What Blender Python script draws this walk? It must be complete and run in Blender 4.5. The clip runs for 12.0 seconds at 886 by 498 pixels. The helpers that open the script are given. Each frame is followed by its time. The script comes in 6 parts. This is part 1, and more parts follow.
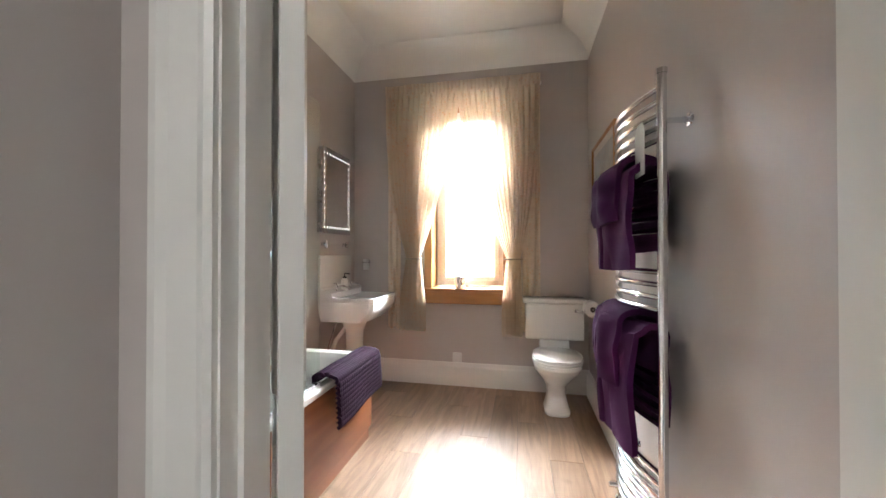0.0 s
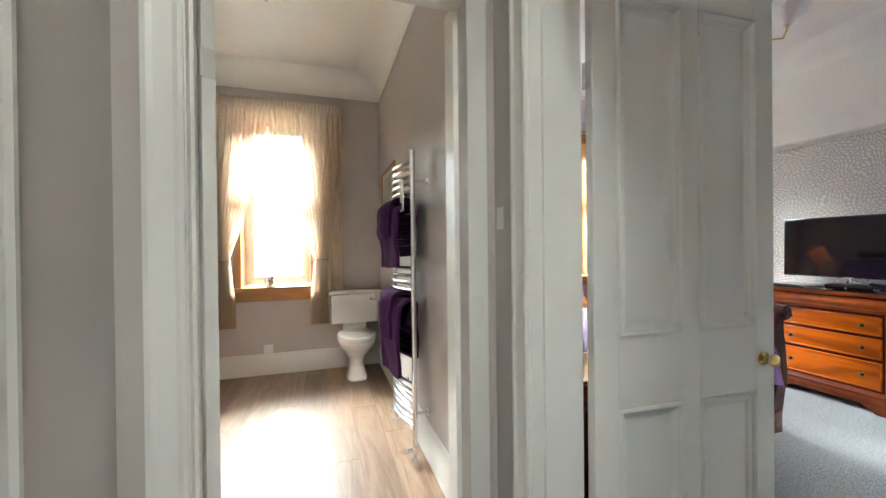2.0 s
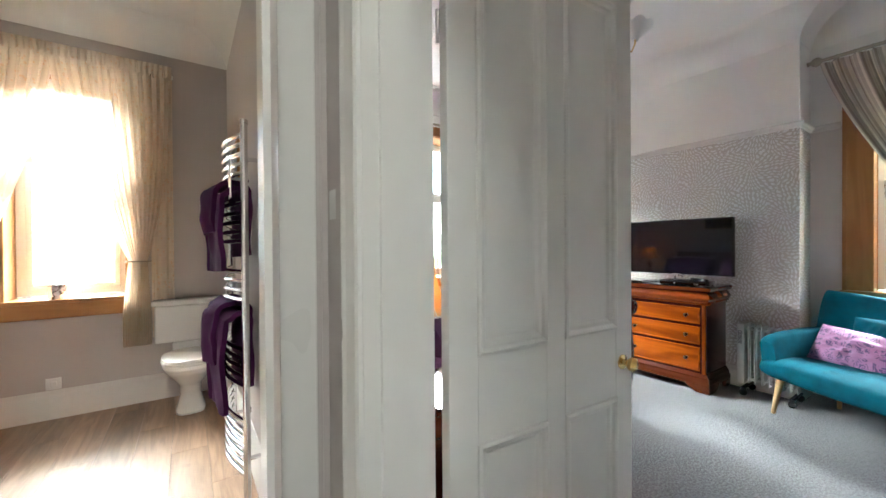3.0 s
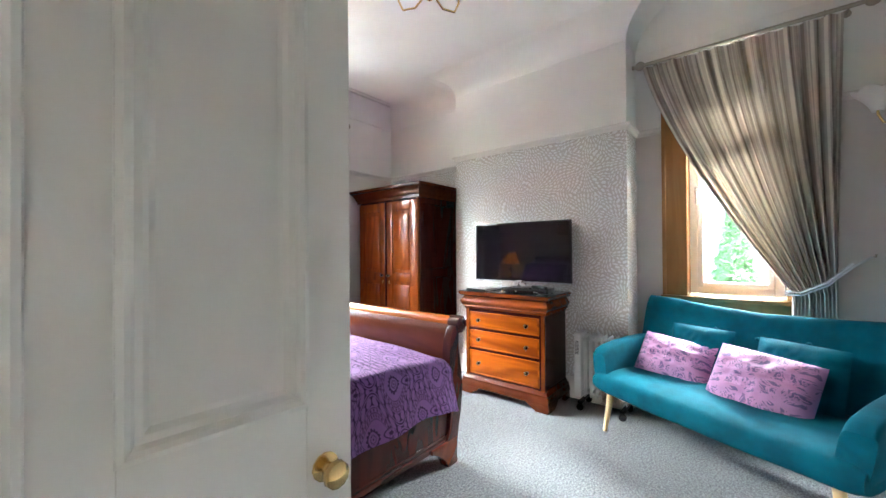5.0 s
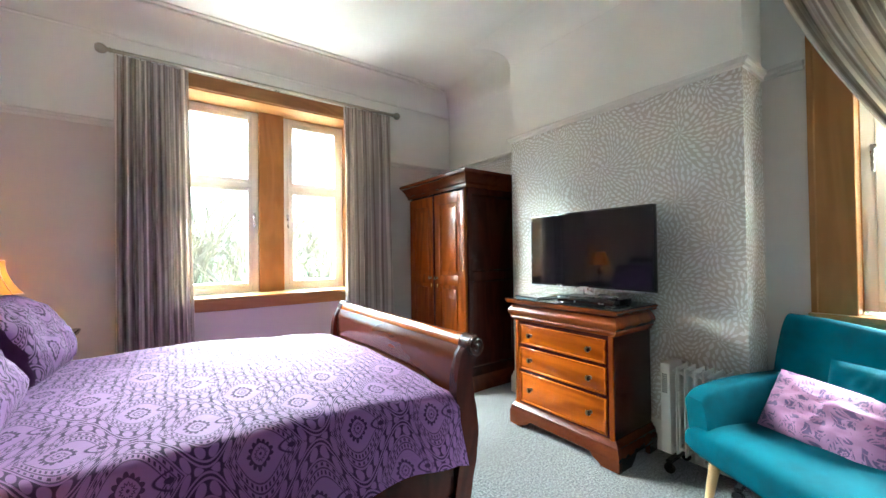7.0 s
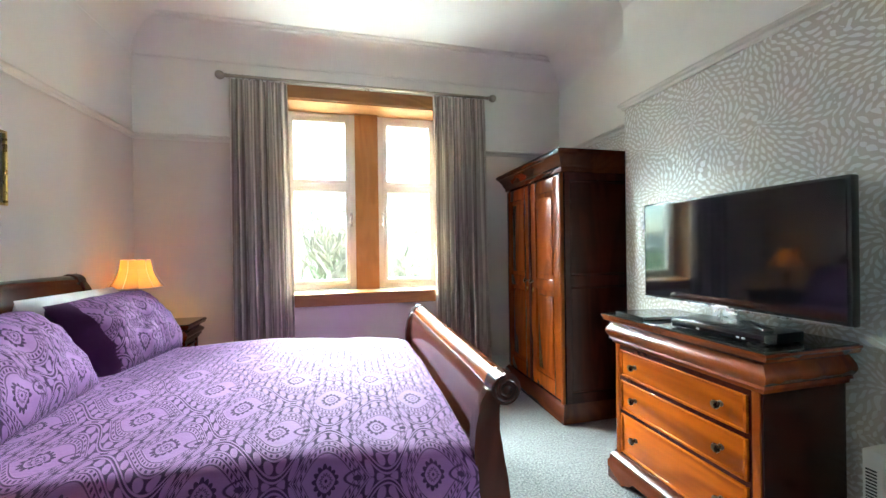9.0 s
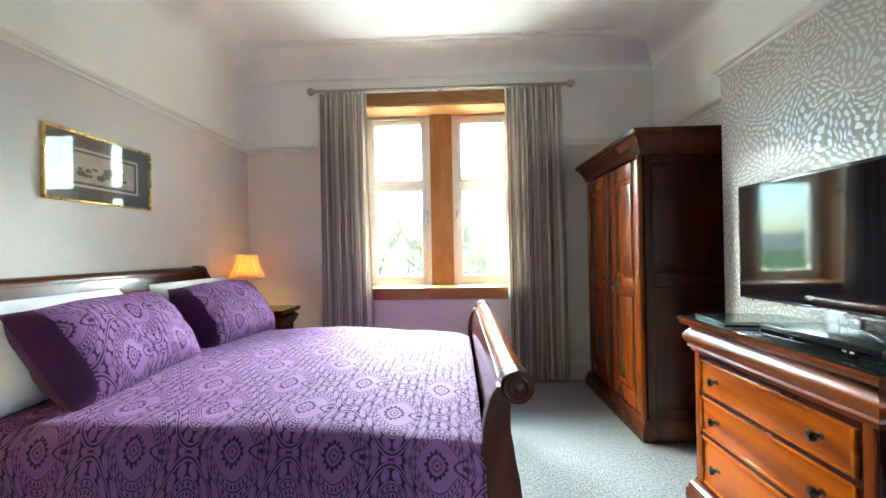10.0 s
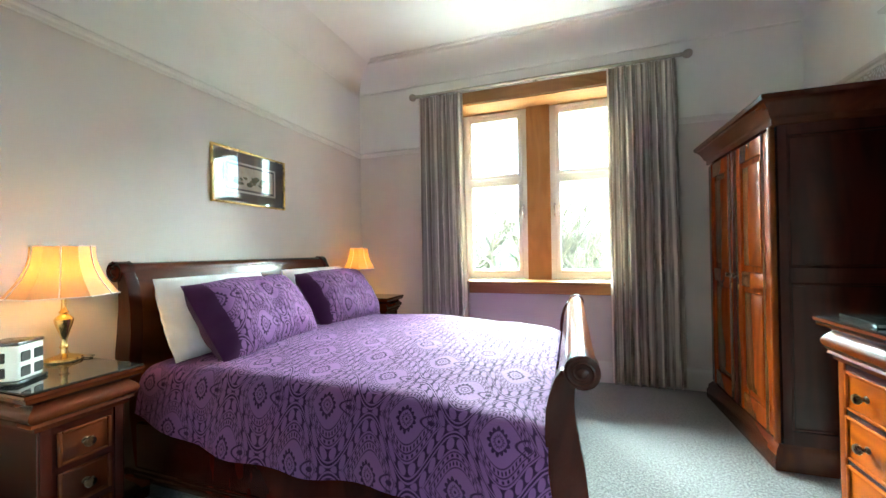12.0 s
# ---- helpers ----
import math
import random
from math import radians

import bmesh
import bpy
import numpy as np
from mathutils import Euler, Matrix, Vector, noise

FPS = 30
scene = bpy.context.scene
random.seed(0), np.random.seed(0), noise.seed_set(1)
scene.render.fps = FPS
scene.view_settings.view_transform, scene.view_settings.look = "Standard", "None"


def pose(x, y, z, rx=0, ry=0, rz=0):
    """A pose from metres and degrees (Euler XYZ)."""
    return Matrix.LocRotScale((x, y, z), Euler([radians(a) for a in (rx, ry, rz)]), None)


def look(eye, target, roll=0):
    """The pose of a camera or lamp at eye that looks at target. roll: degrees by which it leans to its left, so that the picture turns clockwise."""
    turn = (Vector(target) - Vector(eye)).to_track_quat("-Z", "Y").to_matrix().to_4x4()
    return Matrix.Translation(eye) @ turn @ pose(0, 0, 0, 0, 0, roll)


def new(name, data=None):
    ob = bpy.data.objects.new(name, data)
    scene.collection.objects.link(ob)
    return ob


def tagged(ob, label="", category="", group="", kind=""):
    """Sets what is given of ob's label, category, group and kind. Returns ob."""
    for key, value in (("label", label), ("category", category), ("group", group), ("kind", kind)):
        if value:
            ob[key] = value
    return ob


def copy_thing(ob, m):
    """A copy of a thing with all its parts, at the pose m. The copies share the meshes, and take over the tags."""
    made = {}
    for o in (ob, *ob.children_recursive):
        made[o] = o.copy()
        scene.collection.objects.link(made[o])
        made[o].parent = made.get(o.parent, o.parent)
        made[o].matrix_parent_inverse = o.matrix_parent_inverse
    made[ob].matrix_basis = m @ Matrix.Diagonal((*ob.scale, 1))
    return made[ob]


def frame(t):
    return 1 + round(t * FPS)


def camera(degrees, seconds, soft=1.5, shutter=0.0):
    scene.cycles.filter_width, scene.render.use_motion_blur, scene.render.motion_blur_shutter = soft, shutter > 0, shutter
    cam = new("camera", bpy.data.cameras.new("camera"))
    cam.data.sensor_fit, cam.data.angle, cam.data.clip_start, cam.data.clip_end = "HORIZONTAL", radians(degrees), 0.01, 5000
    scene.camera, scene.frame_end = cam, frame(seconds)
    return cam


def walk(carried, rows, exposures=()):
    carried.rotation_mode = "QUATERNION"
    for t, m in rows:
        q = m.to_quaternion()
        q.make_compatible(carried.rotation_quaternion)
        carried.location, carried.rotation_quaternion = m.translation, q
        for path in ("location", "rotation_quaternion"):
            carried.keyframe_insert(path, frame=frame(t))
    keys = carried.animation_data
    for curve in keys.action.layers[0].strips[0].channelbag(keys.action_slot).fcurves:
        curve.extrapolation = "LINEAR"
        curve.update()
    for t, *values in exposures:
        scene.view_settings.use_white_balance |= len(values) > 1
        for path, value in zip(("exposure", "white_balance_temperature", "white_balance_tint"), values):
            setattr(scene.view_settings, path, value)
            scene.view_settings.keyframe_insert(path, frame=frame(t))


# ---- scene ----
cam = camera(99.6, 12.0)
PATH = [
    (0, (0.426, 0.677, 1.224), (0.018, 2.635, 1.242), -0.0),
    (0.5, (0.437, 0.363, 1.25), (0.211, 2.35, 1.269), -0.3),
    (1, (0.424, 0.134, 1.267), (0.439, 2.134, 1.275), -0.2),
    (1.5, (0.372, -0.054, 1.27), (0.692, 1.92, 1.273), -0.4),
    (2, (0.391, -0.092, 1.282), (1.001, 1.813, 1.271), -0.6),
    (2.5, (0.519, 0.018, 1.258), (1.373, 1.827, 1.247), -0.5),
    (3, (0.683, 0.14, 1.27), (1.811, 1.791, 1.254), -0.4),
    (3.5, (0.86, 0.293, 1.271), (2.252, 1.729, 1.248), -0.0),
    (5.3, (1.693, 0.263, 1.25), (3.239, 1.531, 1.264), -0.4),
    (5.5, (1.763, 0.262, 1.253), (3.291, 1.553, 1.264), -0.5),
    (6, (1.968, 0.251, 1.241), (3.401, 1.646, 1.258), -0.8),
    (6.5, (2.119, 0.277, 1.239), (3.451, 1.769, 1.261), -0.5),
    (7, (2.3, 0.338, 1.228), (3.466, 1.962, 1.253), -0.7),
    (9, (2.914, 0.487, 1.272), (3.392, 2.429, 1.27), -0.8),
    (9.5, (3.086, 0.482, 1.252), (3.28, 2.472, 1.251), -1.0),
    (10, (3.224, 0.479, 1.23), (3.149, 2.478, 1.238), -1.0),
    (10.5, (3.314, 0.488, 1.214), (3.042, 2.469, 1.224), -1.0),
    (11, (3.359, 0.486, 1.194), (2.911, 2.435, 1.203), -1.0),
    (11.5, (3.383, 0.469, 1.18), (2.801, 2.382, 1.191), -1.0),
    (12, (3.377, 0.45, 1.174), (2.728, 2.342, 1.188), -0.9),
]
walk(cam, [(t, look(eye, target, roll)) for t, eye, target, roll in PATH],
     [(0, 5.05, 6300, 8), (1.5, 5.15, 6300, 2), (2.5, 5.25, 6300, 1), (3.5, 5.2, 6250, 3), (5.5, 5.75, 6250, 0), (7, 5.45, 6200, -9), (9, 5.4, 6100, -12), (12, 5.35, 6100, -17)])

# ---- world, sun, exposure ----
CEIL = 3.10
scene.view_settings.exposure = 3.2
SUN_EL, SUN_AZ = 38.0, 195.0  # azimuth in degrees from +y towards +x
world = bpy.data.worlds.new("world")
scene.world = world
world.use_nodes = True
wn = world.node_tree
wn.nodes.clear()
sky = wn.nodes.new("ShaderNodeTexSky")
sky.sky_type = "NISHITA"
sky.sun_disc = False
sky.sun_elevation, sky.sun_rotation = radians(SUN_EL), radians(SUN_AZ)
sky.air_density, sky.dust_density, sky.ozone_density = 1.0, 2.0, 1.0
bg = wn.nodes.new("ShaderNodeBackground")
bg.inputs[1].default_value = 0.11
wout = wn.nodes.new("ShaderNodeOutputWorld")
wn.links.new(sky.outputs[0], bg.inputs[0])
wn.links.new(bg.outputs[0], wout.inputs[0])
sun = new("sun", bpy.data.lights.new("sun", "SUN"))
sun.data.energy, sun.data.angle, sun.data.color = 0.9, radians(20), (1.0, 0.96, 0.9)
sa = radians(SUN_AZ)
sun.matrix_world = look((0, 0, 10), (-math.sin(sa) * math.cos(radians(SUN_EL)), -math.cos(sa) * math.cos(radians(SUN_EL)), 10 - math.sin(radians(SUN_EL))))


def area_lamp(name, at, to, w, h, watts):
    """Added out-of-view area lamp: sky light from above windows, plain fill in the hall."""
    l = new(name, bpy.data.lights.new(name, "AREA"))
    l.data.shape, l.data.size, l.data.size_y, l.data.energy, l.data.color = "RECTANGLE", w, h, watts, (0.97, 0.98, 1.0)
    l.matrix_world = look(at, to)
    return l


# Two lamps hung outside above the view, added to strengthen the sky's light.
area_lamp("skylight_north", (1.6, 10.0, 5.8), (2.3, 4.3, 1.9), 13.5, 2.8, 1000)
area_lamp("skylight_side", (11.0, 0.40, 7.2), (5.2, 0.40, 1.8), 9.0, 4.0, 780)
# Fill lamp added over the hall, with no known source there.
area_lamp("skylight_hall", (0.45, -0.9, CEIL + 0.30), (0.45, -0.899, 0.0), 0.58, 0.78, 1.9)


# ---- materials ----
class Tree:
    """Short hand for building a node material."""

    def __init__(self, name):
        self.m = bpy.data.materials.new(name)
        self.m.use_nodes = True
        self.t = self.m.node_tree
        self.t.nodes.clear()
        self.out = self.t.nodes.new("ShaderNodeOutputMaterial")

    def put(self, socket, value):
        if isinstance(value, bpy.types.NodeSocket):
            self.t.links.new(value, socket)
        elif value is not None:
            if isinstance(value, tuple) and len(value) == 3 and socket.type == "RGBA":
                value = (*value, 1)
            socket.default_value = value

    def node(self, kind, outs=0, props=(), **kw):
        n = self.t.nodes.new(kind)
        for k, v in dict(props).items():
            setattr(n, k, v)
        for k, v in kw.items():
            self.put(n.inputs[int(k[1:])] if k[0] == "i" and k[1:].isdigit() else n.inputs[k.replace("_", " ")], v)
        return n.outputs[outs]

    def math(self, op, a, b=None, c=None):
        n = self.t.nodes.new("ShaderNodeMath")
        n.operation = op
        for s, v in zip(n.inputs, (a, b, c)):
            self.put(s, v)
        return n.outputs[0]

    def mix(self, f, a, b, kind="MIX"):
        n = self.t.nodes.new("ShaderNodeMix")
        n.data_type, n.blend_type = "RGBA", kind
        self.put(n.inputs[0], f), self.put(n.inputs[6], a), self.put(n.inputs[7], b)
        return n.outputs[2]

    def ramp(self, v, a, b, lo=0.0, hi=1.0):
        n = self.t.nodes.new("ShaderNodeMapRange")
        n.interpolation_type = "SMOOTHSTEP"
        self.put(n.inputs[0], v)
        for i, x in enumerate((a, b, lo, hi)):
            n.inputs[1 + i].default_value = x
        return n.outputs[0]

    def coords(self, scale=(1, 1, 1), uv=False, loc=(0, 0, 0)):
        c = self.t.nodes.new("ShaderNodeTexCoord")
        return self.node("ShaderNodeMapping", i0=c.outputs["UV" if uv else "Object"], Scale=scale, Location=loc)

    def noise(self, vec, scale, detail=3.0, rough=0.55, dist=0.0):
        return self.node("ShaderNodeTexNoise", Vector=vec, Scale=scale, Detail=detail, Roughness=rough, Distortion=dist)

    def bump(self, h, strength=0.3, dist=0.002, normal=None):
        return self.node("ShaderNodeBump", Strength=strength, Distance=dist, Height=h, Normal=normal)

    def finish(self, color, rough=0.5, metal=0.0, normal=None, **kw):
        s = self.node("ShaderNodeBsdfPrincipled", Base_Color=color, Roughness=rough, Metallic=metal, Normal=normal, **kw)
        self.t.links.new(s, self.out.inputs[0])
        return self.m


def paint(name, col, rough=0.6, var=0.06, bump=0.15, grain=120.0, spots=1.5, **kw):
    t = Tree(name)
    v = t.coords()
    big = t.noise(v, spots, 3)
    fine = t.noise(v, grain, 2)
    c = t.mix(t.ramp(big, 0.3, 0.7), tuple(x * (1 - var) for x in col), tuple(min(1, x * (1 + var)) for x in col))
    return t.finish(c, t.ramp(big, 0.2, 0.8, rough - 0.05, rough + 0.05), 0.0, t.bump(fine, bump, 0.001), **kw)


def wood(name, dark, light, rough=0.35, axis=2, scale=1.0, streak=0.12, coat=0.0):
    t = Tree(name)
    rnd = t.node("ShaderNodeObjectInfo", 5)
    c = t.t.nodes.new("ShaderNodeTexCoord")
    off = t.node("ShaderNodeVectorMath", props={"operation": "MULTIPLY_ADD"}, i0=c.outputs["Object"], i1=(1, 1, 1), i2=t.node("ShaderNodeCombineXYZ", X=rnd, Y=rnd, Z=rnd))
    sc = [5 * scale] * 3
    sc[axis] = 1.0 * scale
    figure = t.noise(t.node("ShaderNodeMapping", i0=off, Scale=tuple(sc)), 1.0, 3, 0.5, 0.6)
    bands = t.math("SINE", t.math("MULTIPLY", figure, 34.0))
    sc2 = [60 * scale] * 3
    sc2[axis] = 3.0 * scale
    fine = t.noise(t.node("ShaderNodeMapping", i0=off, Scale=tuple(sc2)), 1.0, 2)
    f = t.math("ADD", t.math("MULTIPLY_ADD", bands, 0.22, 0.28), t.math("MULTIPLY_ADD", figure, 0.5, t.math("MULTIPLY", fine, streak)))
    col = t.mix(t.math("SUBTRACT", f, 0.1), dark, light)
    return t.finish(col, rough, 0.0, None, Coat_Weight=coat, Coat_Roughness=0.12, Specular_IOR_Level=0.3)


def metal(name, col, rough=0.2, wear=0.08):
    t = Tree(name)
    v = t.coords()
    n = t.noise(v, 40, 3)
    return t.finish(t.mix(n, col, tuple(x * 0.85 for x in col)), t.ramp(n, 0.3, 0.7, rough, rough + wear), 1.0)


def cloth(name, col, col2=None, rough=0.9, weave=900.0, sheen=0.06, var=0.12):
    t = Tree(name)
    v = t.coords()
    n = t.noise(v, 6, 3)
    w = t.noise(v, weave, 2)
    c = t.mix(t.ramp(n, 0.3, 0.7), tuple(x * (1 - var) for x in col), col2 or tuple(x * (1 + var) for x in col))
    return t.finish(c, rough, 0.0, t.bump(w, 0.4, 0.001), Sheen_Weight=sheen, Specular_IOR_Level=0.15)


def stripes_cloth(name):
    t = Tree(name)
    uv = t.coords(uv=True)
    u = t.node("ShaderNodeSeparateXYZ", 0, Vector=uv)
    p = t.math("FRACT", t.math("MULTIPLY", u, 1 / 0.115))
    a = t.math("MULTIPLY", t.ramp(p, 0.02, 0.05), t.ramp(p, 0.30, 0.27))
    b = t.math("MULTIPLY", t.ramp(p, 0.42, 0.44), t.ramp(p, 0.60, 0.58))
    e = t.math("MULTIPLY", t.ramp(p, 0.72, 0.73), t.ramp(p, 0.80, 0.79))
    c = t.mix(a, (0.56, 0.50, 0.44), (0.84, 0.78, 0.70))
    c = t.mix(b, c, (0.36, 0.30, 0.25))
    c = t.mix(e, c, (0.72, 0.67, 0.60))
    thread = t.noise(t.coords((900, 30, 1), uv=True), 1.0, 2)
    p = t.node("ShaderNodeBsdfPrincipled", Base_Color=c, Roughness=0.62, Normal=t.bump(thread, 0.25, 0.0006))
    tr = t.node("ShaderNodeBsdfTranslucent", Color=c)
    t.t.links.new(t.node("ShaderNodeMixShader", i0=0.22, i1=p, i2=tr), t.out.inputs[0])
    return t.m


def lace_cloth(name):
    t = Tree(name)
    uv = t.coords(uv=True)
    cell = t.t.nodes.new("ShaderNodeTexVoronoi")
    cell.inputs["Scale"].default_value = 26
    t.put(cell.inputs["Vector"], uv)
    dots = t.ramp(cell.outputs["Distance"], 0.30, 0.22)
    col = t.mix(dots, (0.86, 0.76, 0.64), (0.74, 0.56, 0.40))
    d = t.node("ShaderNodeBsdfDiffuse", Color=col)
    tr = t.node("ShaderNodeBsdfTranslucent", Color=t.mix(0.5, col, (0.80, 0.60, 0.42)))
    clear = t.node("ShaderNodeBsdfTransparent", Color=(1, 1, 1))
    m1 = t.node("ShaderNodeMixShader", i0=0.30, i1=d, i2=tr)
    m2 = t.node("ShaderNodeMixShader", i0=t.math("SUBTRACT", 0.16, t.math("MULTIPLY", dots, 0.12)), i1=m1, i2=clear)
    t.t.links.new(m2, t.out.inputs[0])
    return t.m


def leaf_paper(name):
    """Greige wallpaper with rings of pearly leaves."""
    t = Tree(name)
    v = t.coords()
    s = t.t.nodes.new("ShaderNodeSeparateXYZ")
    t.put(s.inputs[0], v)
    yz = t.node("ShaderNodeCombineXYZ", X=t.math("ADD", s.outputs[1], s.outputs[0]), Y=s.outputs[2])
    k = 3.3
    drift = t.t.nodes.new("ShaderNodeTexNoise")
    drift.inputs["Scale"].default_value = 7.0
    drift.inputs["Detail"].default_value = 2.0
    t.put(drift.inputs["Vector"], yz)
    moved = t.node("ShaderNodeVectorMath", props={"operation": "MULTIPLY_ADD"}, i0=drift.outputs["Color"], i1=(0.10, 0.10, 0.0), i2=yz)
    sc = t.node("ShaderNodeVectorMath", props={"operation": "SCALE"}, i0=moved, Scale=k)
    vor = t.t.nodes.new("ShaderNodeTexVoronoi")
    vor.voronoi_dimensions = "2D"
    vor.inputs["Scale"].default_value = 1.0
    vor.inputs["Randomness"].default_value = 0.8
    t.put(vor.inputs["Vector"], sc)
    diff = t.node("ShaderNodeVectorMath", props={"operation": "SUBTRACT"}, i0=sc, i1=vor.outputs["Position"])
    d = t.t.nodes.new("ShaderNodeSeparateXYZ")
    t.put(d.inputs[0], diff)
    r = t.math("SQRT", t.math("ADD", t.math("MULTIPLY", d.outputs[0], d.outputs[0]), t.math("MULTIPLY", d.outputs[1], d.outputs[1])))
    ang = t.math("ARCTAN2", d.outputs[1], d.outputs[0])
    ring = t.math("MULTIPLY", r, 8.5)
    rf = t.math("FRACT", ring)
    ri = t.math("FLOOR", ring)
    count = t.math("MULTIPLY_ADD", ri, 7.0, 8.0)
    turn = t.math("MULTIPLY_ADD", rf, 0.35, t.math("MULTIPLY", ri, 0.4))
    af = t.math("FRACT", t.math("ADD", t.math("MULTIPLY", ang, t.math("DIVIDE", count, 6.28318)), turn))
    width = t.math("SINE", t.math("MULTIPLY", rf, 3.14159))
    leaf = t.ramp(t.math("SUBTRACT", t.math("MULTIPLY", width, 0.29), t.math("ABSOLUTE", t.math("SUBTRACT", af, 0.5))), -0.03, 0.03)
    wash = t.noise(v, 2.0, 3)
    base = t.mix(wash, (0.52, 0.485, 0.44), (0.56, 0.525, 0.48))
    col = t.mix(leaf, base, (0.74, 0.74, 0.73))
    rough = t.math("MULTIPLY_ADD", leaf, -0.36, 0.68)
    return t.finish(col, rough, t.math("MULTIPLY", leaf, 0.3), t.bump(leaf, 0.4, 0.001))


def paisley(name, light, dark, size=0.31, gloss=0.45, drift=0.05):
    """Woven damask: two rows of ogee bands with scallops, teeth and fine lines, round spiked medallions and hearts."""
    t = Tree(name)
    raw = t.coords((1 / size, 1 / size, 1), uv=True)
    warp = t.t.nodes.new("ShaderNodeTexNoise")
    warp.inputs["Scale"].default_value = 2.2
    warp.inputs["Detail"].default_value = 1.0
    t.put(warp.inputs["Vector"], raw)
    uv = t.node("ShaderNodeVectorMath", props={"operation": "MULTIPLY_ADD"}, i0=warp.outputs["Color"], i1=(drift * 0.5, drift * 0.5, 0), i2=raw)
    s = t.t.nodes.new("ShaderNodeSeparateXYZ")
    t.put(s.inputs[0], uv)
    u, v = s.outputs[0], t.math("MULTIPLY", s.outputs[1], 0.72)
    m = t.math
    wide = lambda x, at, w: t.ramp(m("ABSOLUTE", m("SUBTRACT", x, at)), w + 0.006, w - 0.006)
    wrap = lambda x: m("SUBTRACT", m("FRACT", m("ADD", x, 0.5)), 0.5)
    most = lambda a, *rest: m("MAXIMUM", a, most(*rest)) if rest else a
    both = lambda a, b: m("MULTIPLY", a, b)
    sway = m("MULTIPLY_ADD", m("SINE", m("MULTIPLY", u, 6.28318)), 0.21, m("MULTIPLY", m("SINE", m("MULTIPLY", u, 12.56637)), 0.02))
    p1 = m("ABSOLUTE", wrap(m("SUBTRACT", v, sway)))
    p2 = m("ABSOLUTE", wrap(m("ADD", m("ADD", v, sway), 0.5)))
    p = m("MINIMUM", p1, p2)
    ux = m("SUBTRACT", m("FRACT", m("MULTIPLY", u, 9.0)), 0.5)
    ux = m("DIVIDE", ux, 9.0)
    dp = m("SUBTRACT", p, 0.072)
    scallop = m("SQRT", m("ADD", both(ux, ux), both(dp, dp)))
    band = both(t.ramp(p, 0.122, 0.114), t.ramp(scallop, 0.040, 0.049))
    band = both(band, t.ramp(p, 0.022, 0.030))
    core = t.ramp(p, 0.012, 0.006)
    rim = wide(p, 0.140, 0.005)
    fringe = both(wide(p, 0.166, 0.012), t.ramp(m("SINE", m("MULTIPLY", u, 113.1)), -0.1, 0.4))
    marks = most(band, core, rim, fringe)
    outer = t.ramp(p, 0.172, 0.182)
    hollow = wide(p, 0.195, 0.006)
    inner = m("MAXIMUM", hollow, both(wide(p, 0.228, 0.016), t.ramp(m("SINE", m("MULTIPLY", u, 163.4)), -0.1, 0.4)))
    inner = m("MAXIMUM", inner, wide(p, 0.262, 0.005))
    for cu, cv in ((0.25, 0.75), (0.75, 0.25)):
        du, dv = wrap(m("SUBTRACT", u, cu - 0.03)), wrap(m("SUBTRACT", v, cv))
        pull = m("MULTIPLY", dv, m("MULTIPLY_ADD", du, 1.6, 1.0))
        r = m("MULTIPLY_ADD", m("ADD", m("ABSOLUTE", du), m("ABSOLUTE", pull)), 0.32, m("MULTIPLY", m("SQRT", m("ADD", both(du, du), both(pull, pull))), 0.66))
        spikes = m("MULTIPLY", m("ABSOLUTE", m("SINE", m("MULTIPLY", m("ARCTAN2", dv, du), 6.5))), 0.030)
        gear = both(t.ramp(m("SUBTRACT", r, spikes), 0.096, 0.088), t.ramp(r, 0.078, 0.086))
        petals = wide(m("ADD", r, m("MULTIPLY", spikes, 0.6)), 0.058, 0.006)
        dot = t.ramp(r, 0.016, 0.010)
        away = t.ramp(r, 0.145, 0.155)
        hu = wrap(m("SUBTRACT", u, cu + 0.25))
        hv = m("MULTIPLY", dv, m("MULTIPLY_ADD", hu, -3.0, 1.0))
        h = m("SQRT", m("ADD", m("MULTIPLY", both(hu, hu), 0.45), m("MULTIPLY", both(hv, hv), 1.5)))
        heart = both(wide(h, 0.075, 0.009), t.ramp(m("ABSOLUTE", dv), 0.16, 0.15))
        seed = both(t.ramp(h, 0.030, 0.022), t.ramp(m("ABSOLUTE", dv), 0.16, 0.15))
        inner = m("MAXIMUM", both(inner, away), most(gear, petals, dot, heart, seed))
    marks = m("MAXIMUM", marks, both(inner, outer))
    thread = t.noise(t.coords((700, 700, 1), uv=True), 1.0, 2)
    crush = t.noise(t.coords((16, 60, 1), uv=True), 1.0, 3, 0.6, 0.6)
    worn = t.ramp(t.noise(raw, 2.0, 3), 0.3, 0.7, 0.88, 1.0)
    col = t.mix(both(marks, worn), light, dark)
    n = t.bump(thread, 0.2, 0.0005, t.bump(crush, 0.35, 0.004, t.bump(marks, 0.5, 0.002)))
    return t.finish(col, m("MULTIPLY_ADD", marks, 0.2, gloss), 0.0, n, Sheen_Weight=0.03, Specular_IOR_Level=0.2)


def scroll_damask(name, light, dark, size=0.19):
    """Curling leaf scrolls in a pale tone on a greyer ground."""
    t = Tree(name)
    raw = t.coords((1 / size, 1 / size, 1), uv=True)
    warp = t.t.nodes.new("ShaderNodeTexNoise")
    warp.inputs["Scale"].default_value = 1.6
    t.put(warp.inputs["Vector"], raw)
    raw = t.node("ShaderNodeVectorMath", props={"operation": "MULTIPLY_ADD"}, i0=warp.outputs["Color"], i1=(0.45, 0.45, 0), i2=raw)
    s = t.t.nodes.new("ShaderNodeSeparateXYZ")
    t.put(s.inputs[0], raw)
    m = t.math
    marks = None
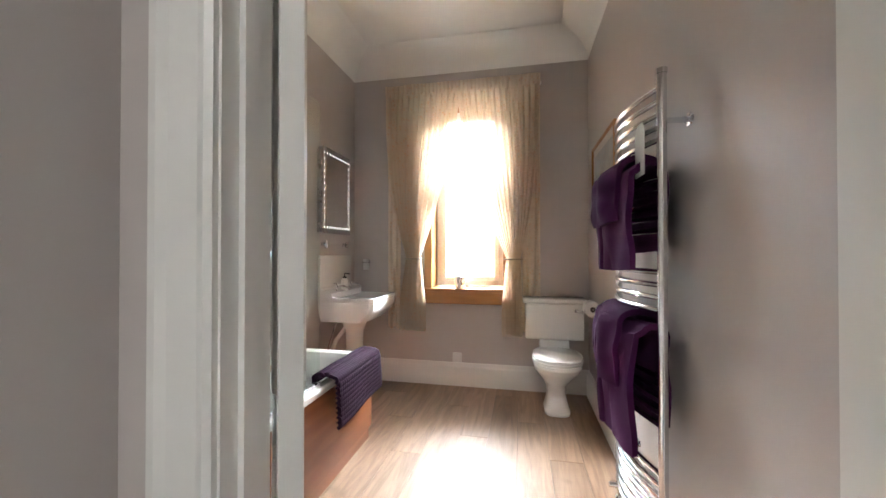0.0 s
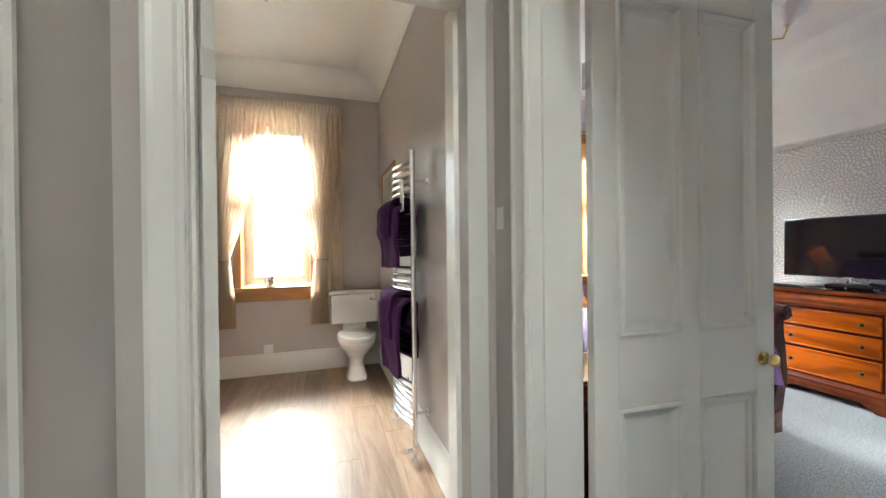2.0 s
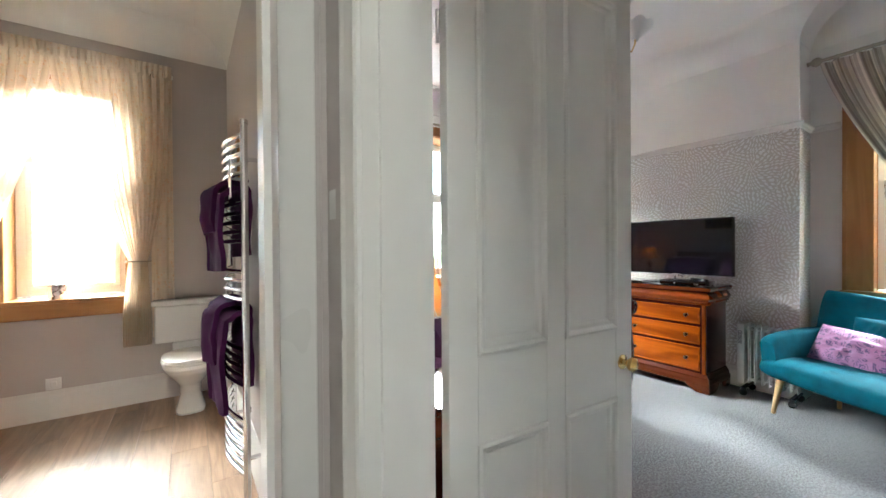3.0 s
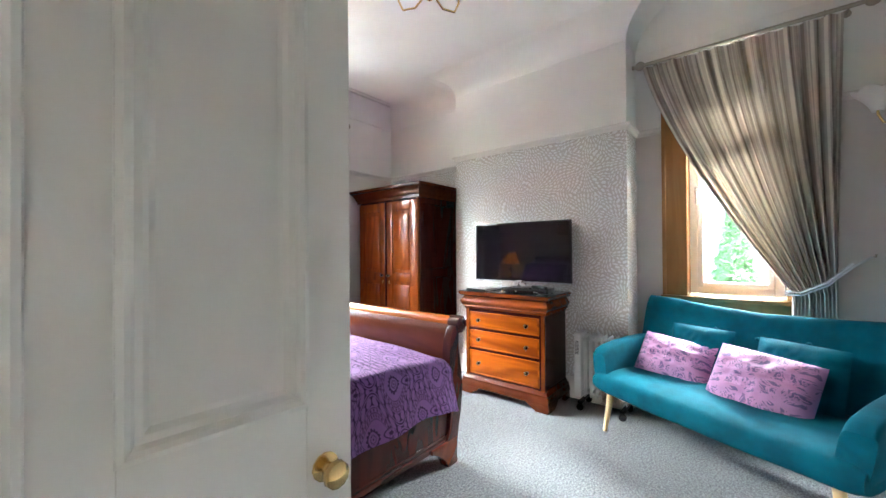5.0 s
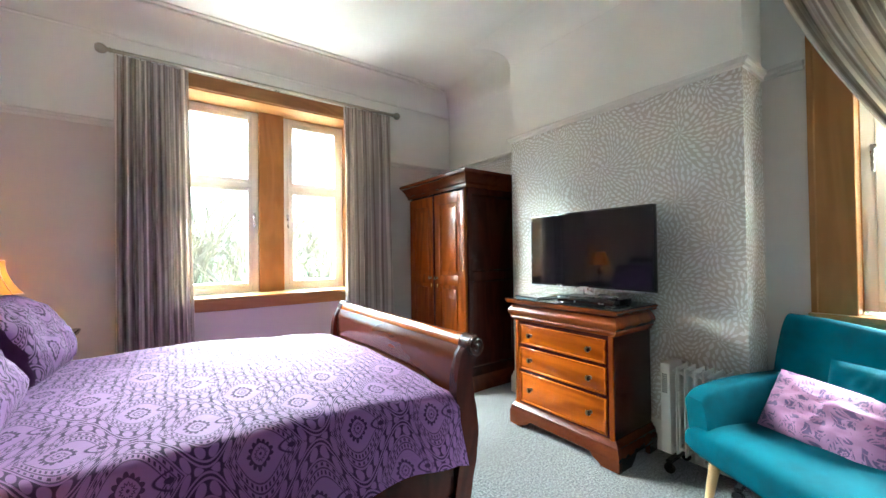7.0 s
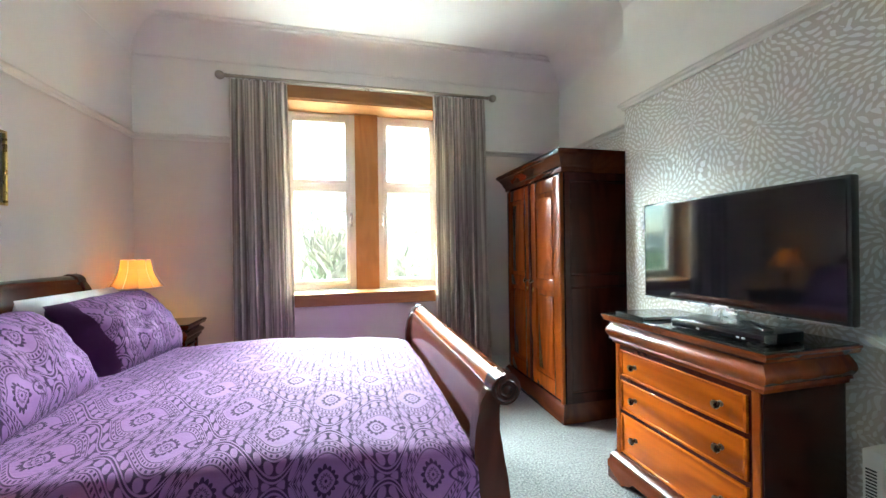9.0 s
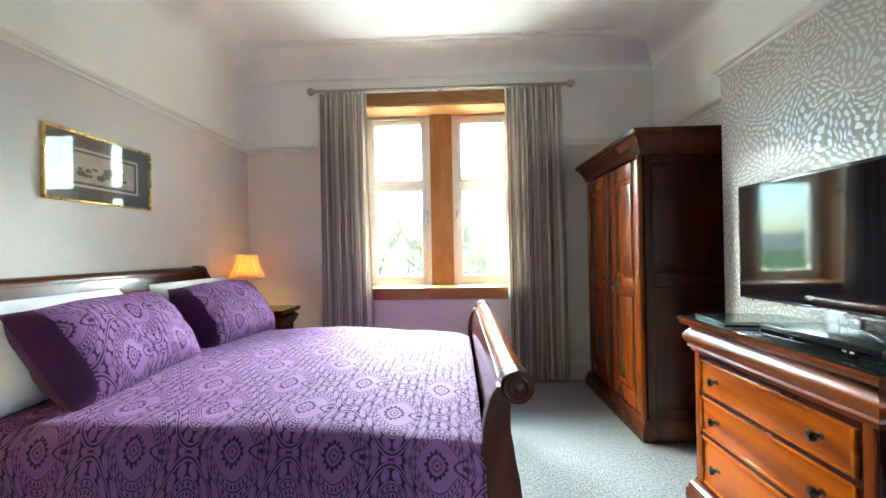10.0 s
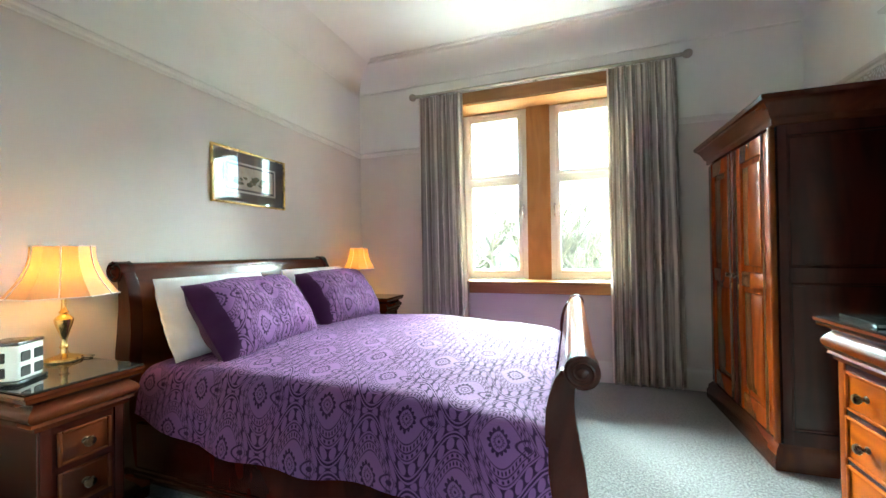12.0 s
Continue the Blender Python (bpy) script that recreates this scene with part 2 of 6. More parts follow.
    for ou, ov, hand in ((0.0, 0.0, 1.0), (0.5, 0.5, -1.0), (0.55, 0.05, -1.0), (0.05, 0.55, 1.0)):
        du = m("SUBTRACT", m("FRACT", m("ADD", s.outputs[0], ou)), 0.5)
        dv = m("SUBTRACT", m("FRACT", m("ADD", s.outputs[1], ov)), 0.5)
        r = m("SQRT", m("ADD", m("MULTIPLY", du, du), m("MULTIPLY", dv, dv)))
        a = m("MULTIPLY", m("ARCTAN2", dv, du), hand / 6.28318)
        turn = m("FRACT", m("ADD", m("MULTIPLY", m("LOGARITHM", m("ADD", r, 0.02), 2.0), 0.75), a))
        lobes = m("MULTIPLY", m("SINE", m("MULTIPLY", m("ADD", a, m("MULTIPLY", r, 1.5)), 50.0)), 0.13)
        k = m("MULTIPLY", t.ramp(m("ADD", m("ABSOLUTE", m("SUBTRACT", turn, 0.5)), lobes), 0.24, 0.20), t.ramp(r, 0.47, 0.43))
        marks = k if marks is None else m("MAXIMUM", marks, k)
    thread = t.noise(t.coords((700, 700, 1), uv=True), 1.0, 2)
    return t.finish(t.mix(marks, dark, light), 0.7, 0.0, t.bump(thread, 0.2, 0.0005, t.bump(marks, 0.3, 0.001)), Sheen_Weight=0.05)


def glass(name, tint=(1, 1, 1), gloss=0.02):
    t = Tree(name)
    a = t.node("ShaderNodeBsdfTransparent", Color=tint)
    g = t.node("ShaderNodeBsdfGlossy", Color=(1, 1, 1), Roughness=gloss)
    lw = t.node("ShaderNodeLayerWeight", 1, Blend=0.5)
    f = t.math("MULTIPLY_ADD", t.math("POWER", lw, 5.0), 0.9, 0.045)
    t.t.links.new(t.node("ShaderNodeMixShader", i0=f, i1=a, i2=g), t.out.inputs[0])
    return t.m


def carpet_mat():
    t = Tree("carpet")
    v = t.coords()
    pile = t.noise(v, 85, 4, 0.8)
    tuft = t.noise(v, 70, 2)
    walk_marks = t.noise(v, 2.5, 3)
    c = t.mix(t.ramp(pile, 0.40, 0.62), (0.045, 0.048, 0.053), (0.26, 0.265, 0.28))
    c = t.mix(t.math("MULTIPLY", t.ramp(walk_marks, 0.35, 0.65), 0.3), c, (0.18, 0.183, 0.193))
    n = t.bump(pile, 0.8, 0.004, t.bump(tuft, 0.5, 0.004))
    return t.finish(c, 0.95, 0.0, n, Sheen_Weight=0.3)


def plank_mat():
    t = Tree("laminate_planks")
    rnd = t.node("ShaderNodeObjectInfo", 5)
    c = t.t.nodes.new("ShaderNodeTexCoord")
    off = t.node("ShaderNodeVectorMath", props={"operation": "MULTIPLY_ADD"}, i0=c.outputs["Object"], i1=(1, 1, 1), i2=t.node("ShaderNodeCombineXYZ", X=t.math("MULTIPLY", rnd, 37.0), Y=rnd, Z=rnd))
    grain = t.noise(t.node("ShaderNodeMapping", i0=off, Scale=(16, 1.6, 1)), 1.0, 5, 0.6, 1.2)
    fine = t.noise(t.node("ShaderNodeMapping", i0=off, Scale=(260, 8, 1)), 1.0, 2)
    knot = t.noise(off, 3.0, 2)
    col = t.mix(t.ramp(grain, 0.3, 0.7), (0.17, 0.096, 0.056), (0.35, 0.225, 0.145))
    col = t.mix(t.math("MULTIPLY", fine, 0.35), col, (0.46, 0.33, 0.23))
    col = t.mix(t.math("MULTIPLY", t.ramp(knot, 0.66, 0.75), 0.6), col, (0.13, 0.075, 0.045))
    tint = t.ramp(rnd, 0.0, 1.0, 0.8, 1.15)
    col = t.mix(1.0, col, t.node("ShaderNodeCombineColor", Red=tint, Green=tint, Blue=tint), "MULTIPLY")
    return t.finish(col, t.ramp(grain, 0.2, 0.8, 0.3, 0.42), 0.0, t.bump(fine, 0.15, 0.0005))


def obscure_glass():
    t = Tree("obscured_glass")
    v = t.coords((1, 1, 0.6))
    n = t.noise(v, 60, 3, 0.6, 1.5)
    return t.finish((0.30, 0.37, 0.40), 0.3, 0.0, t.bump(n, 1.0, 0.01), Transmission_Weight=1.0, IOR=1.4)


def shade_mat():
    t = Tree("lampshade_fabric")
    v = t.coords()
    n = t.noise(v, 220, 2)
    d = t.node("ShaderNodeBsdfDiffuse", Color=t.mix(n, (0.56, 0.46, 0.32), (0.62, 0.52, 0.38)))
    tr = t.node("ShaderNodeBsdfTranslucent", Color=(0.50, 0.27, 0.09))
    t.t.links.new(t.node("ShaderNodeMixShader", i0=0.5, i1=d, i2=tr), t.out.inputs[0])
    return t.m


def emitter(name, col, strength):
    t = Tree(name)
    t.t.links.new(t.node("ShaderNodeEmission", Color=(*col, 1), Strength=strength), t.out.inputs[0])
    return t.m


M = {}
M["wall"] = paint("taupe_wall_paint", (0.50, 0.45, 0.42), 0.36, 0.04, 0.12)
M["lilac"] = paint("mauve_grey_wallpaper", (0.66, 0.605, 0.57), 0.5, 0.04, 0.2, 60)
M["white"] = paint("cream_emulsion", (0.86, 0.85, 0.81), 0.7, 0.03, 0.15)
M["ceiling"] = paint("ceiling_emulsion", (0.87, 0.86, 0.82), 0.75, 0.03, 0.12)
M["gloss"] = paint("white_gloss_paint", (0.72, 0.70, 0.66), 0.32, 0.03, 0.06, 30)
M["door"] = paint("white_door_paint", (0.74, 0.72, 0.675), 0.32, 0.03, 0.08, 40)
M["upvc"] = paint("white_window_plastic", (0.80, 0.79, 0.76), 0.3, 0.02, 0.03)
M["paper"] = leaf_paper("leaf_wallpaper")
M["oak"] = wood("varnished_pine", (0.30, 0.135, 0.045), (0.44, 0.22, 0.08), 0.35, 2, 0.8)
M["oak_h"] = wood("varnished_pine_across", (0.30, 0.135, 0.045), (0.44, 0.22, 0.08), 0.35, 0, 0.8)
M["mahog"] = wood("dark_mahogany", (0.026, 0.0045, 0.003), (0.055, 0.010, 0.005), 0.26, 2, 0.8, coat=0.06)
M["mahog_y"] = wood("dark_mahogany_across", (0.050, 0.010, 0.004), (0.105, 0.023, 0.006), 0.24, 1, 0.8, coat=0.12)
# Mahogany for fronts: window light put into the colour, more orange than the sides.
M["mahog_lit_y"] = wood("lit_mahogany", (0.10, 0.015, 0.002), (0.46, 0.100, 0.005), 0.26, 1, 0.7, 0.3, coat=0.12)
# Chest top and frieze: a tone between the lit fronts and dark sides.
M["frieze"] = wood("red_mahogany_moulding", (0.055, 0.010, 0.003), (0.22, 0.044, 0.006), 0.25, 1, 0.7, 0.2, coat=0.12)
M["mahog_lit"] = wood("lit_mahogany_upright", (0.10, 0.018, 0.003), (0.27, 0.055, 0.005), 0.26, 2, 0.7, 0.2, coat=0.12)
M["beech"] = wood("pale_beech", (0.52, 0.34, 0.16), (0.68, 0.48, 0.26), 0.4, 2)
M["bathwood"] = wood("teak_panel", (0.21, 0.075, 0.032), (0.33, 0.13, 0.06), 0.35, 1, 0.7)
M["chrome"] = metal("chrome", (0.82, 0.83, 0.85), 0.06, 0.06)
M["brass"] = metal("polished_brass", (0.80, 0.58, 0.25), 0.15)
M["pewter"] = metal("brushed_nickel", (0.46, 0.42, 0.35), 0.3)
M["knob"] = metal("dark_bronze", (0.12, 0.08, 0.055), 0.25)
M["hinge"] = paint("painted_steel", (0.62, 0.60, 0.56), 0.35)
M["ceramic"] = paint("white_ceramic", (0.80, 0.79, 0.76), 0.1, 0.01, 0.0)
M["acrylic"] = paint("white_acrylic", (0.82, 0.82, 0.80), 0.15, 0.01, 0.0)
M["plastic"] = paint("white_plastic", (0.74, 0.73, 0.70), 0.35, 0.02, 0.02)
M["black"] = paint("black_plastic", (0.012, 0.012, 0.014), 0.25, 0.1, 0.05)
M["screen"] = paint("tv_screen", (0.004, 0.004, 0.006), 0.06, 0.05, 0.0)
M["rubber"] = paint("matt_black", (0.02, 0.02, 0.02), 0.7)
M["silver"] = metal("silver_plastic", (0.6, 0.6, 0.62), 0.25)
M["curtain"] = stripes_cloth("striped_curtain")
M["lace"] = lace_cloth("peach_lace")
M["duvet"] = paisley("purple_damask", (0.165, 0.072, 0.20), (0.024, 0.007, 0.038), 0.31, 0.72)
M["pillow"] = paisley("purple_damask_small", (0.185, 0.078, 0.22), (0.026, 0.007, 0.035), 0.30, 0.72, 0.1)
M["plum"] = cloth("plum_cotton", (0.055, 0.016, 0.06))
M["cushion"] = scroll_damask("pink_damask", (0.38, 0.175, 0.32), (0.13, 0.075, 0.17))
M["linen"] = cloth("white_cotton", (0.74, 0.73, 0.74), weave=500)
M["towel"] = cloth("purple_towel", (0.050, 0.008, 0.048), weave=300, sheen=0.0)
M["mat"] = cloth("purple_chenille", (0.020, 0.004, 0.020), weave=120, sheen=0.0)
M["velvet"] = cloth("teal_velvet", (0.001, 0.062, 0.090), (0.001, 0.090, 0.125), 0.9, 700, 0.0)
M["glass"] = glass("clear_glass")
M["screenglass"] = glass("shower_glass", (0.92, 0.96, 0.94))
M["darkglass"] = paint("dark_table_glass", (0.02, 0.022, 0.022), 0.05, 0.05, 0.0)
M["obscure"] = obscure_glass()
M["carpet"] = carpet_mat()
M["plank"] = plank_mat()
M["shade"] = shade_mat()
M["mirror"] = metal("mirror_glass", (0.9, 0.9, 0.9), 0.01, 0.0)
M["led"] = emitter("mirror_light", (1.0, 0.97, 0.9), 0.06)
M["bulb"] = emitter("warm_bulb", (1.0, 0.46, 0.12), 2.4)
M["frost"] = paint("frosted_shade_glass", (0.80, 0.79, 0.77), 0.35, 0.02, 0.0, Transmission_Weight=0.3)
M["gilt"] = metal("gilt_frame", (0.66, 0.46, 0.16), 0.25)
M["mount"] = paint("grey_mount_board", (0.13, 0.12, 0.115), 0.8)
M["art"] = paint("pale_art_paper", (0.55, 0.50, 0.40), 0.8, 0.15, 0.1, 30, 12)
M["ink"] = paint("green_brown_ink", (0.12, 0.12, 0.07), 0.8, 0.4, 0.1, 30, 20)
M["blueart"] = paint("blue_grey_print", (0.30, 0.36, 0.40), 0.7, 0.35, 0.1, 30, 5)
M["mountlight"] = paint("cream_mount_board", (0.66, 0.64, 0.58), 0.8)
M["paperroll"] = cloth("tissue", (0.78, 0.77, 0.75), weave=200)
M["bark"] = paint("grey_bark", (0.034, 0.030, 0.024), 0.9, 0.3, 0.5, 40, 6)
M["twig"] = paint("mossy_twig", (0.038, 0.034, 0.022), 0.9, 0.3)
M["needles"] = paint("conifer_needles", (0.07, 0.15, 0.06), 0.8, 0.4, 0.1, 40, 3)
M["hedge"] = paint("hedge_leaves", (0.042, 0.050, 0.028), 0.85, 0.4, 0.2, 20, 2)
M["grass"] = paint("grass", (0.09, 0.15, 0.045), 0.95, 0.35, 0.3, 5, 0.3)
# Pale colour of the added slab that throws light up through the windows.
M["bounce"] = paint("pale_bounce", (0.50, 0.49, 0.46), 0.9, 0.15, 0.3, 30, 0.5)
# Blue-grey from distance haze, put into the hills' colour.
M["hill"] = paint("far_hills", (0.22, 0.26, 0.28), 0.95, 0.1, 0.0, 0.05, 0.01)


# ---- mesh helpers ----
def link(name, bm, material, parent=None, label="", smooth=False):
    me = bpy.data.meshes.new(name)
    bmesh.ops.recalc_face_normals(bm, faces=bm.faces)
    bm.to_mesh(me)
    bm.free()
    for m in material if isinstance(material, (list, tuple)) else [material]:
        me.materials.append(m)
    if smooth:
        for p in me.polygons:
            p.use_smooth = True
        me.set_sharp_from_angle(angle=radians(40))
    ob = new(name, me)
    if parent is not None:
        ob.parent = parent
    if label:
        ob["label"] = label
    return ob


def part(name, bm, material, parent, label="", smooth=True):
    return link(name, bm, material, parent, label, smooth)


def thing(name, label, category, loc=(0, 0, 0), turn=0.0, group="", kind=""):
    ob = new(name)
    ob.matrix_world = pose(*loc, 0, 0, turn)
    return tagged(ob, label, category, group, kind)


def fixed(name, bm, material, smooth=False, label=""):
    ob = link(name, bm, material, None, "", smooth)
    return tagged(ob, label, "", "", "structure")


def box(bm, a, b, r=0.0, seg=1, mi=0):
    """A box from corner a to corner b with edges rounded by r."""
    c = [(p + q) / 2 for p, q in zip(a, b)]
    s = [abs(q - p) for p, q in zip(a, b)]
    n0 = set(bm.faces)
    vs = bmesh.ops.create_cube(bm, size=1.0, matrix=Matrix.Translation(c) @ Matrix.Diagonal((*s, 1)))["verts"]
    if r > 0:
        es = list({e for v in vs for e in v.link_edges})
        bmesh.ops.bevel(bm, geom=es, offset=min(r, min(s) * 0.45), segments=seg, profile=0.5, affect="EDGES")
    if mi:
        for f in bm.faces:
            if f not in n0:
                f.material_index = mi
    return bm


def boxes(*items, r=0.0, seg=1):
    bm = bmesh.new()
    for a, b in items:
        box(bm, a, b, r, seg)
    return bm


def prism(bm, pts, axis, a, b, r=0.0):
    """The polygon pts drawn along an axis from a to b."""
    def at(p, t):
        return {"x": (t, p[0], p[1]), "y": (p[0], t, p[1]), "z": (p[0], p[1], t)}[axis]
    va = [bm.verts.new(at(p, a)) for p in pts]
    vb = [bm.verts.new(at(p, b)) for p in pts]
    fs = [bm.faces.new(va), bm.faces.new(vb[::-1])]
    n = len(pts)
    for i in range(n):
        fs.append(bm.faces.new((va[i], vb[i], vb[(i + 1) % n], va[(i + 1) % n])))
    if r > 0:
        es = list({e for f in fs[:2] for e in f.edges})
        bmesh.ops.bevel(bm, geom=es, offset=r, segments=2, profile=0.5, affect="EDGES")
    return bm


def lathe(bm, prof, at=(0, 0, 0), seg=24, turn=None):
    """Profile of (radius, height) turned round z, moved to at; turn: a rotation matrix applied first."""
    turn = turn or Matrix.Identity(4)
    rings = []
    for r, h in prof:
        ring = []
        for i in range(seg):
            a = 2 * math.pi * i / seg
            p = turn @ Vector((max(r, 1e-4) * math.cos(a), max(r, 1e-4) * math.sin(a), h))
            ring.append(bm.verts.new(p + Vector(at)))
        rings.append(ring)
    for p, q in zip(rings, rings[1:]):
        for i in range(seg):
            bm.faces.new((p[i], p[(i + 1) % seg], q[(i + 1) % seg], q[i]))
    bm.faces.new(rings[0][::-1]), bm.faces.new(rings[-1])
    return bm


def tube(bm, pts, r, seg=8):
    """A round bar along points; r a number or one for each point."""
    pts = [Vector(p) for p in pts]
    rr = r if isinstance(r, (list, tuple)) else [r] * len(pts)
    rings = []
    up = Vector((0, 0, 1))
    for i, p in enumerate(pts):
        d = (pts[min(i + 1, len(pts) - 1)] - pts[max(i - 1, 0)]).normalized()
        u = d.cross(up)
        if u.length < 1e-3:
            u = d.cross(Vector((1, 0, 0)))
        if rings:
            u = last - d * last.dot(d)
        u.normalize()
        last = u
        w = d.cross(u)
        rings.append([bm.verts.new(p + (u * math.cos(2 * math.pi * k / seg) + w * math.sin(2 * math.pi * k / seg)) * rr[i]) for k in range(seg)])
    for a, b in zip(rings, rings[1:]):
        for k in range(seg):
            bm.faces.new((a[k], a[(k + 1) % seg], b[(k + 1) % seg], b[k]))
    bm.faces.new(rings[0][::-1]), bm.faces.new(rings[-1])
    return bm


def sheet(bm, fn, nu, nv, thick=0.0, uvfn=None, closed=False):
    """A grid of points fn(u, v), u and v from 0 to 1, given a thickness along its normals; uvfn(u, v) its cloth coordinates in metres."""
    pts = [[Vector(fn(i / nu, j / nv)) for i in range(nu + 1)] for j in range(nv + 1)]
    layer = bm.loops.layers.uv.verify()

    def norm(i, j):
        a = pts[j][min(i + 1, nu)] - pts[j][max(i - 1, 0)]
        b = pts[min(j + 1, nv)][i] - pts[max(j - 1, 0)][i]
        n = a.cross(b)
        return n.normalized() if n.length > 1e-9 else Vector((0, 0, 1))

    def skin(off, flip):
        vs = [[bm.verts.new(pts[j][i] + (norm(i, j) * off if off else Vector())) for i in range(nu + 1)] for j in range(nv + 1)]
        for j in range(nv):
            for i in range(nu):
                ids = [(i, j), (i + 1, j), (i + 1, j + 1), (i, j + 1)]
                if flip:
                    ids.reverse()
                f = bm.faces.new([vs[b][a] for a, b in ids])
                for lp, (a, b) in zip(f.loops, ids):
                    lp[layer].uv = uvfn(a / nu, b / nv) if uvfn else (a / nu, b / nv)
        return vs
    top = skin(0, False)
    if thick:
        low = skin(-thick, True)
        rim = [(i, 0) for i in range(nu + 1)] + [(nu, j) for j in range(1, nv + 1)] + [(i, nv) for i in range(nu - 1, -1, -1)] + [(0, j) for j in range(nv - 1, 0, -1)]
        for a, b in zip(rim, rim[1:] + rim[:1]):
            f = bm.faces.new((top[a[1]][a[0]], low[a[1]][a[0]], low[b[1]][b[0]], top[b[1]][b[0]]))
            for lp, (p, q) in zip(f.loops, (a, a, b, b)):
                lp[layer].uv = uvfn(p / nu, q / nv) if uvfn else (p / nu, q / nv)
    return bm


def cushion_mesh(w, h, t, puff=2.6, n=22, seed=1, crumple=0.006, pull=0.065):
    """A stuffed pillow lying in x and z, thickness along y, its centre at the origin."""
    bm = bmesh.new()
    layer = bm.loops.layers.uv.verify()
    for side in (1, -1):
        vs = []
        for j in range(n + 1):
            row = []
            for i in range(n + 1):
                a, b = 2 * i / n - 1, 2 * j / n - 1
                pull_a, pull_b = 1 - pull * (1 - b * b), 1 - pull * 1.1 * (1 - a * a)
                d = max(0.0, (1 - abs(a) ** puff) * (1 - abs(b) ** puff)) ** 0.55
                k = noise.noise(Vector((a * 2.2 + seed, b * 2.2, side))) * crumple * 2 + noise.noise(Vector((a * 6 + seed, b * 6, side))) * crumple
                row.append(bm.verts.new((a * w / 2 * pull_b, side * (d * t / 2 + 0.002) + k * d, b * h / 2 * pull_a)))
            vs.append(row)
        for j in range(n):
            for i in range(n):
                ids = [(i, j), (i + 1, j), (i + 1, j + 1), (i, j + 1)]
                f = bm.faces.new([vs[q][p] for p, q in ids])
                for lp, (p, q) in zip(f.loops, ids):
                    lp[layer].uv = (p / n * w, q / n * h)
    bmesh.ops.remove_doubles(bm, verts=bm.verts, dist=0.0045)
    return bm


def wall(name, axis, lo, hi, a0, a1, z0, z1, holes=(), split=None, mats=None):
    """A wall square to an axis, from lo to hi through its depth, with openings (a, b, low, high); split: the height at which its finish changes."""
    aa = sorted({a0, a1, *[h[0] for h in holes], *[h[1] for h in holes]})
    zz = sorted({z0, z1, *[h[2] for h in holes], *[h[3] for h in holes], *([split] if split else [])})
    bm = bmesh.new()
    for p, q in zip(aa, aa[1:]):
        for r, s in zip(zz, zz[1:]):
            m = ((p + q) / 2, (r + s) / 2)
            if any(h[0] < m[0] < h[1] and h[2] < m[1] < h[3] for h in holes):
                continue
            mi = 1 if split and m[1] > split else 0
            if axis == "y":
                box(bm, (p, lo, r), (q, hi, s), mi=mi)
            else:
                box(bm, (lo, p, r), (hi, q, s), mi=mi)
    bmesh.ops.remove_doubles(bm, verts=bm.verts, dist=1e-5)
    return fixed(name, bm, mats or [M["wall"]])


def run(bm, prof, p, q, inward, mitre=(0, 0)):
    """A moulding along the line from p to q: profile points (out from the wall, height). mitre: -1 at an inner corner, 1 at an outer one."""
    n = Vector((*inward, 0))
    p, q = Vector(p), Vector(q)
    d = (q - p).normalized()
    va = [bm.verts.new(p + n * a - d * a * mitre[0] + Vector((0, 0, b))) for a, b in prof]
    vb = [bm.verts.new(q + n * a + d * a * mitre[1] + Vector((0, 0, b))) for a, b in prof]
    k = len(prof)
    bm.faces.new(va), bm.faces.new(vb[::-1])
    for i in range(k):
        bm.faces.new((va[i], vb[i], vb[(i + 1) % k], va[(i + 1) % k]))


SKIRT = [(0, 0), (0.022, 0), (0.022, 0.13), (0.018, 0.145), (0.010, 0.155), (0.010, 0.172), (0.004, 0.18), (0, 0.18)]
TALL_SKIRT = [(0, 0), (0.024, 0), (0.024, 0.165), (0.018, 0.18), (0.010, 0.19), (0.010, 0.205), (0.004, 0.215), (0, 0.215)]
RAIL = [(0, 0), (0.012, 0.002), (0.016, 0.018), (0.030, 0.026), (0.034, 0.040), (0.022, 0.050), (0, 0.052)]
COVE = [(0, 0.0), (0.003, 0.0)] + [(0.25 - 0.247 * math.cos(radians(a)), 0.196 * math.sin(radians(a))) for a in range(8, 89, 8)] + [(0.25, 0.1985), (0, 0.2)]
ARCH = [(0, 0), (0, 0.018), (0.012, 0.022), (0.02, 0.030), (0.045, 0.024), (0.06, 0.020), (0.088, 0.020), (0.095, 0.012), (0.10, 0)]

# ---- the setting: bedroom ----
COVE_Z = 2.90
BX0, BX1, BY0, BY1 = 1.20, 5.08, -0.46, 4.05      # bedroom inside
BR0, BR1, BRX = 1.01, 2.69, 4.757                 # chimney breast
W1 = (2.28, 3.83, 0.85, 2.64)
W2 = (-0.02, 0.80, 0.86, 2.62)
DOOR_H = 2.25
DOOR = (0.14, 0.945, 0.0, DOOR_H)
RAILZ = 2.225
TX0, TX1, TY0, TY1 = -1.17, 0.995, 1.20, 4.085    # bathroom inside
BW = (-0.46, 0.32, 0.86, 2.72)
HX0, HX1, HY0, HY1 = -0.131, 1.012, -1.7, 1.103    # hall inside

two = [M["lilac"], M["white"]]
wall("wall_north", "y", BY1, BY1 + 0.45, BX0, BX1 + 0.4, 0, CEIL, [W1], RAILZ, two)
wall("wall_east", "x", BX1, BX1 + 0.4, BY0 - 0.2, BY1, 0, CEIL, [W2], RAILZ, two)
wall("wall_south", "y", BY0 - 0.2, BY0, HX1 + 0.101, BX1, 0, CEIL, (), RAILZ, two)
wall("wall_west", "x", HX1 + 0.10, BX0, BY0, BY1 + 0.45, 0, CEIL, [DOOR], RAILZ, two)
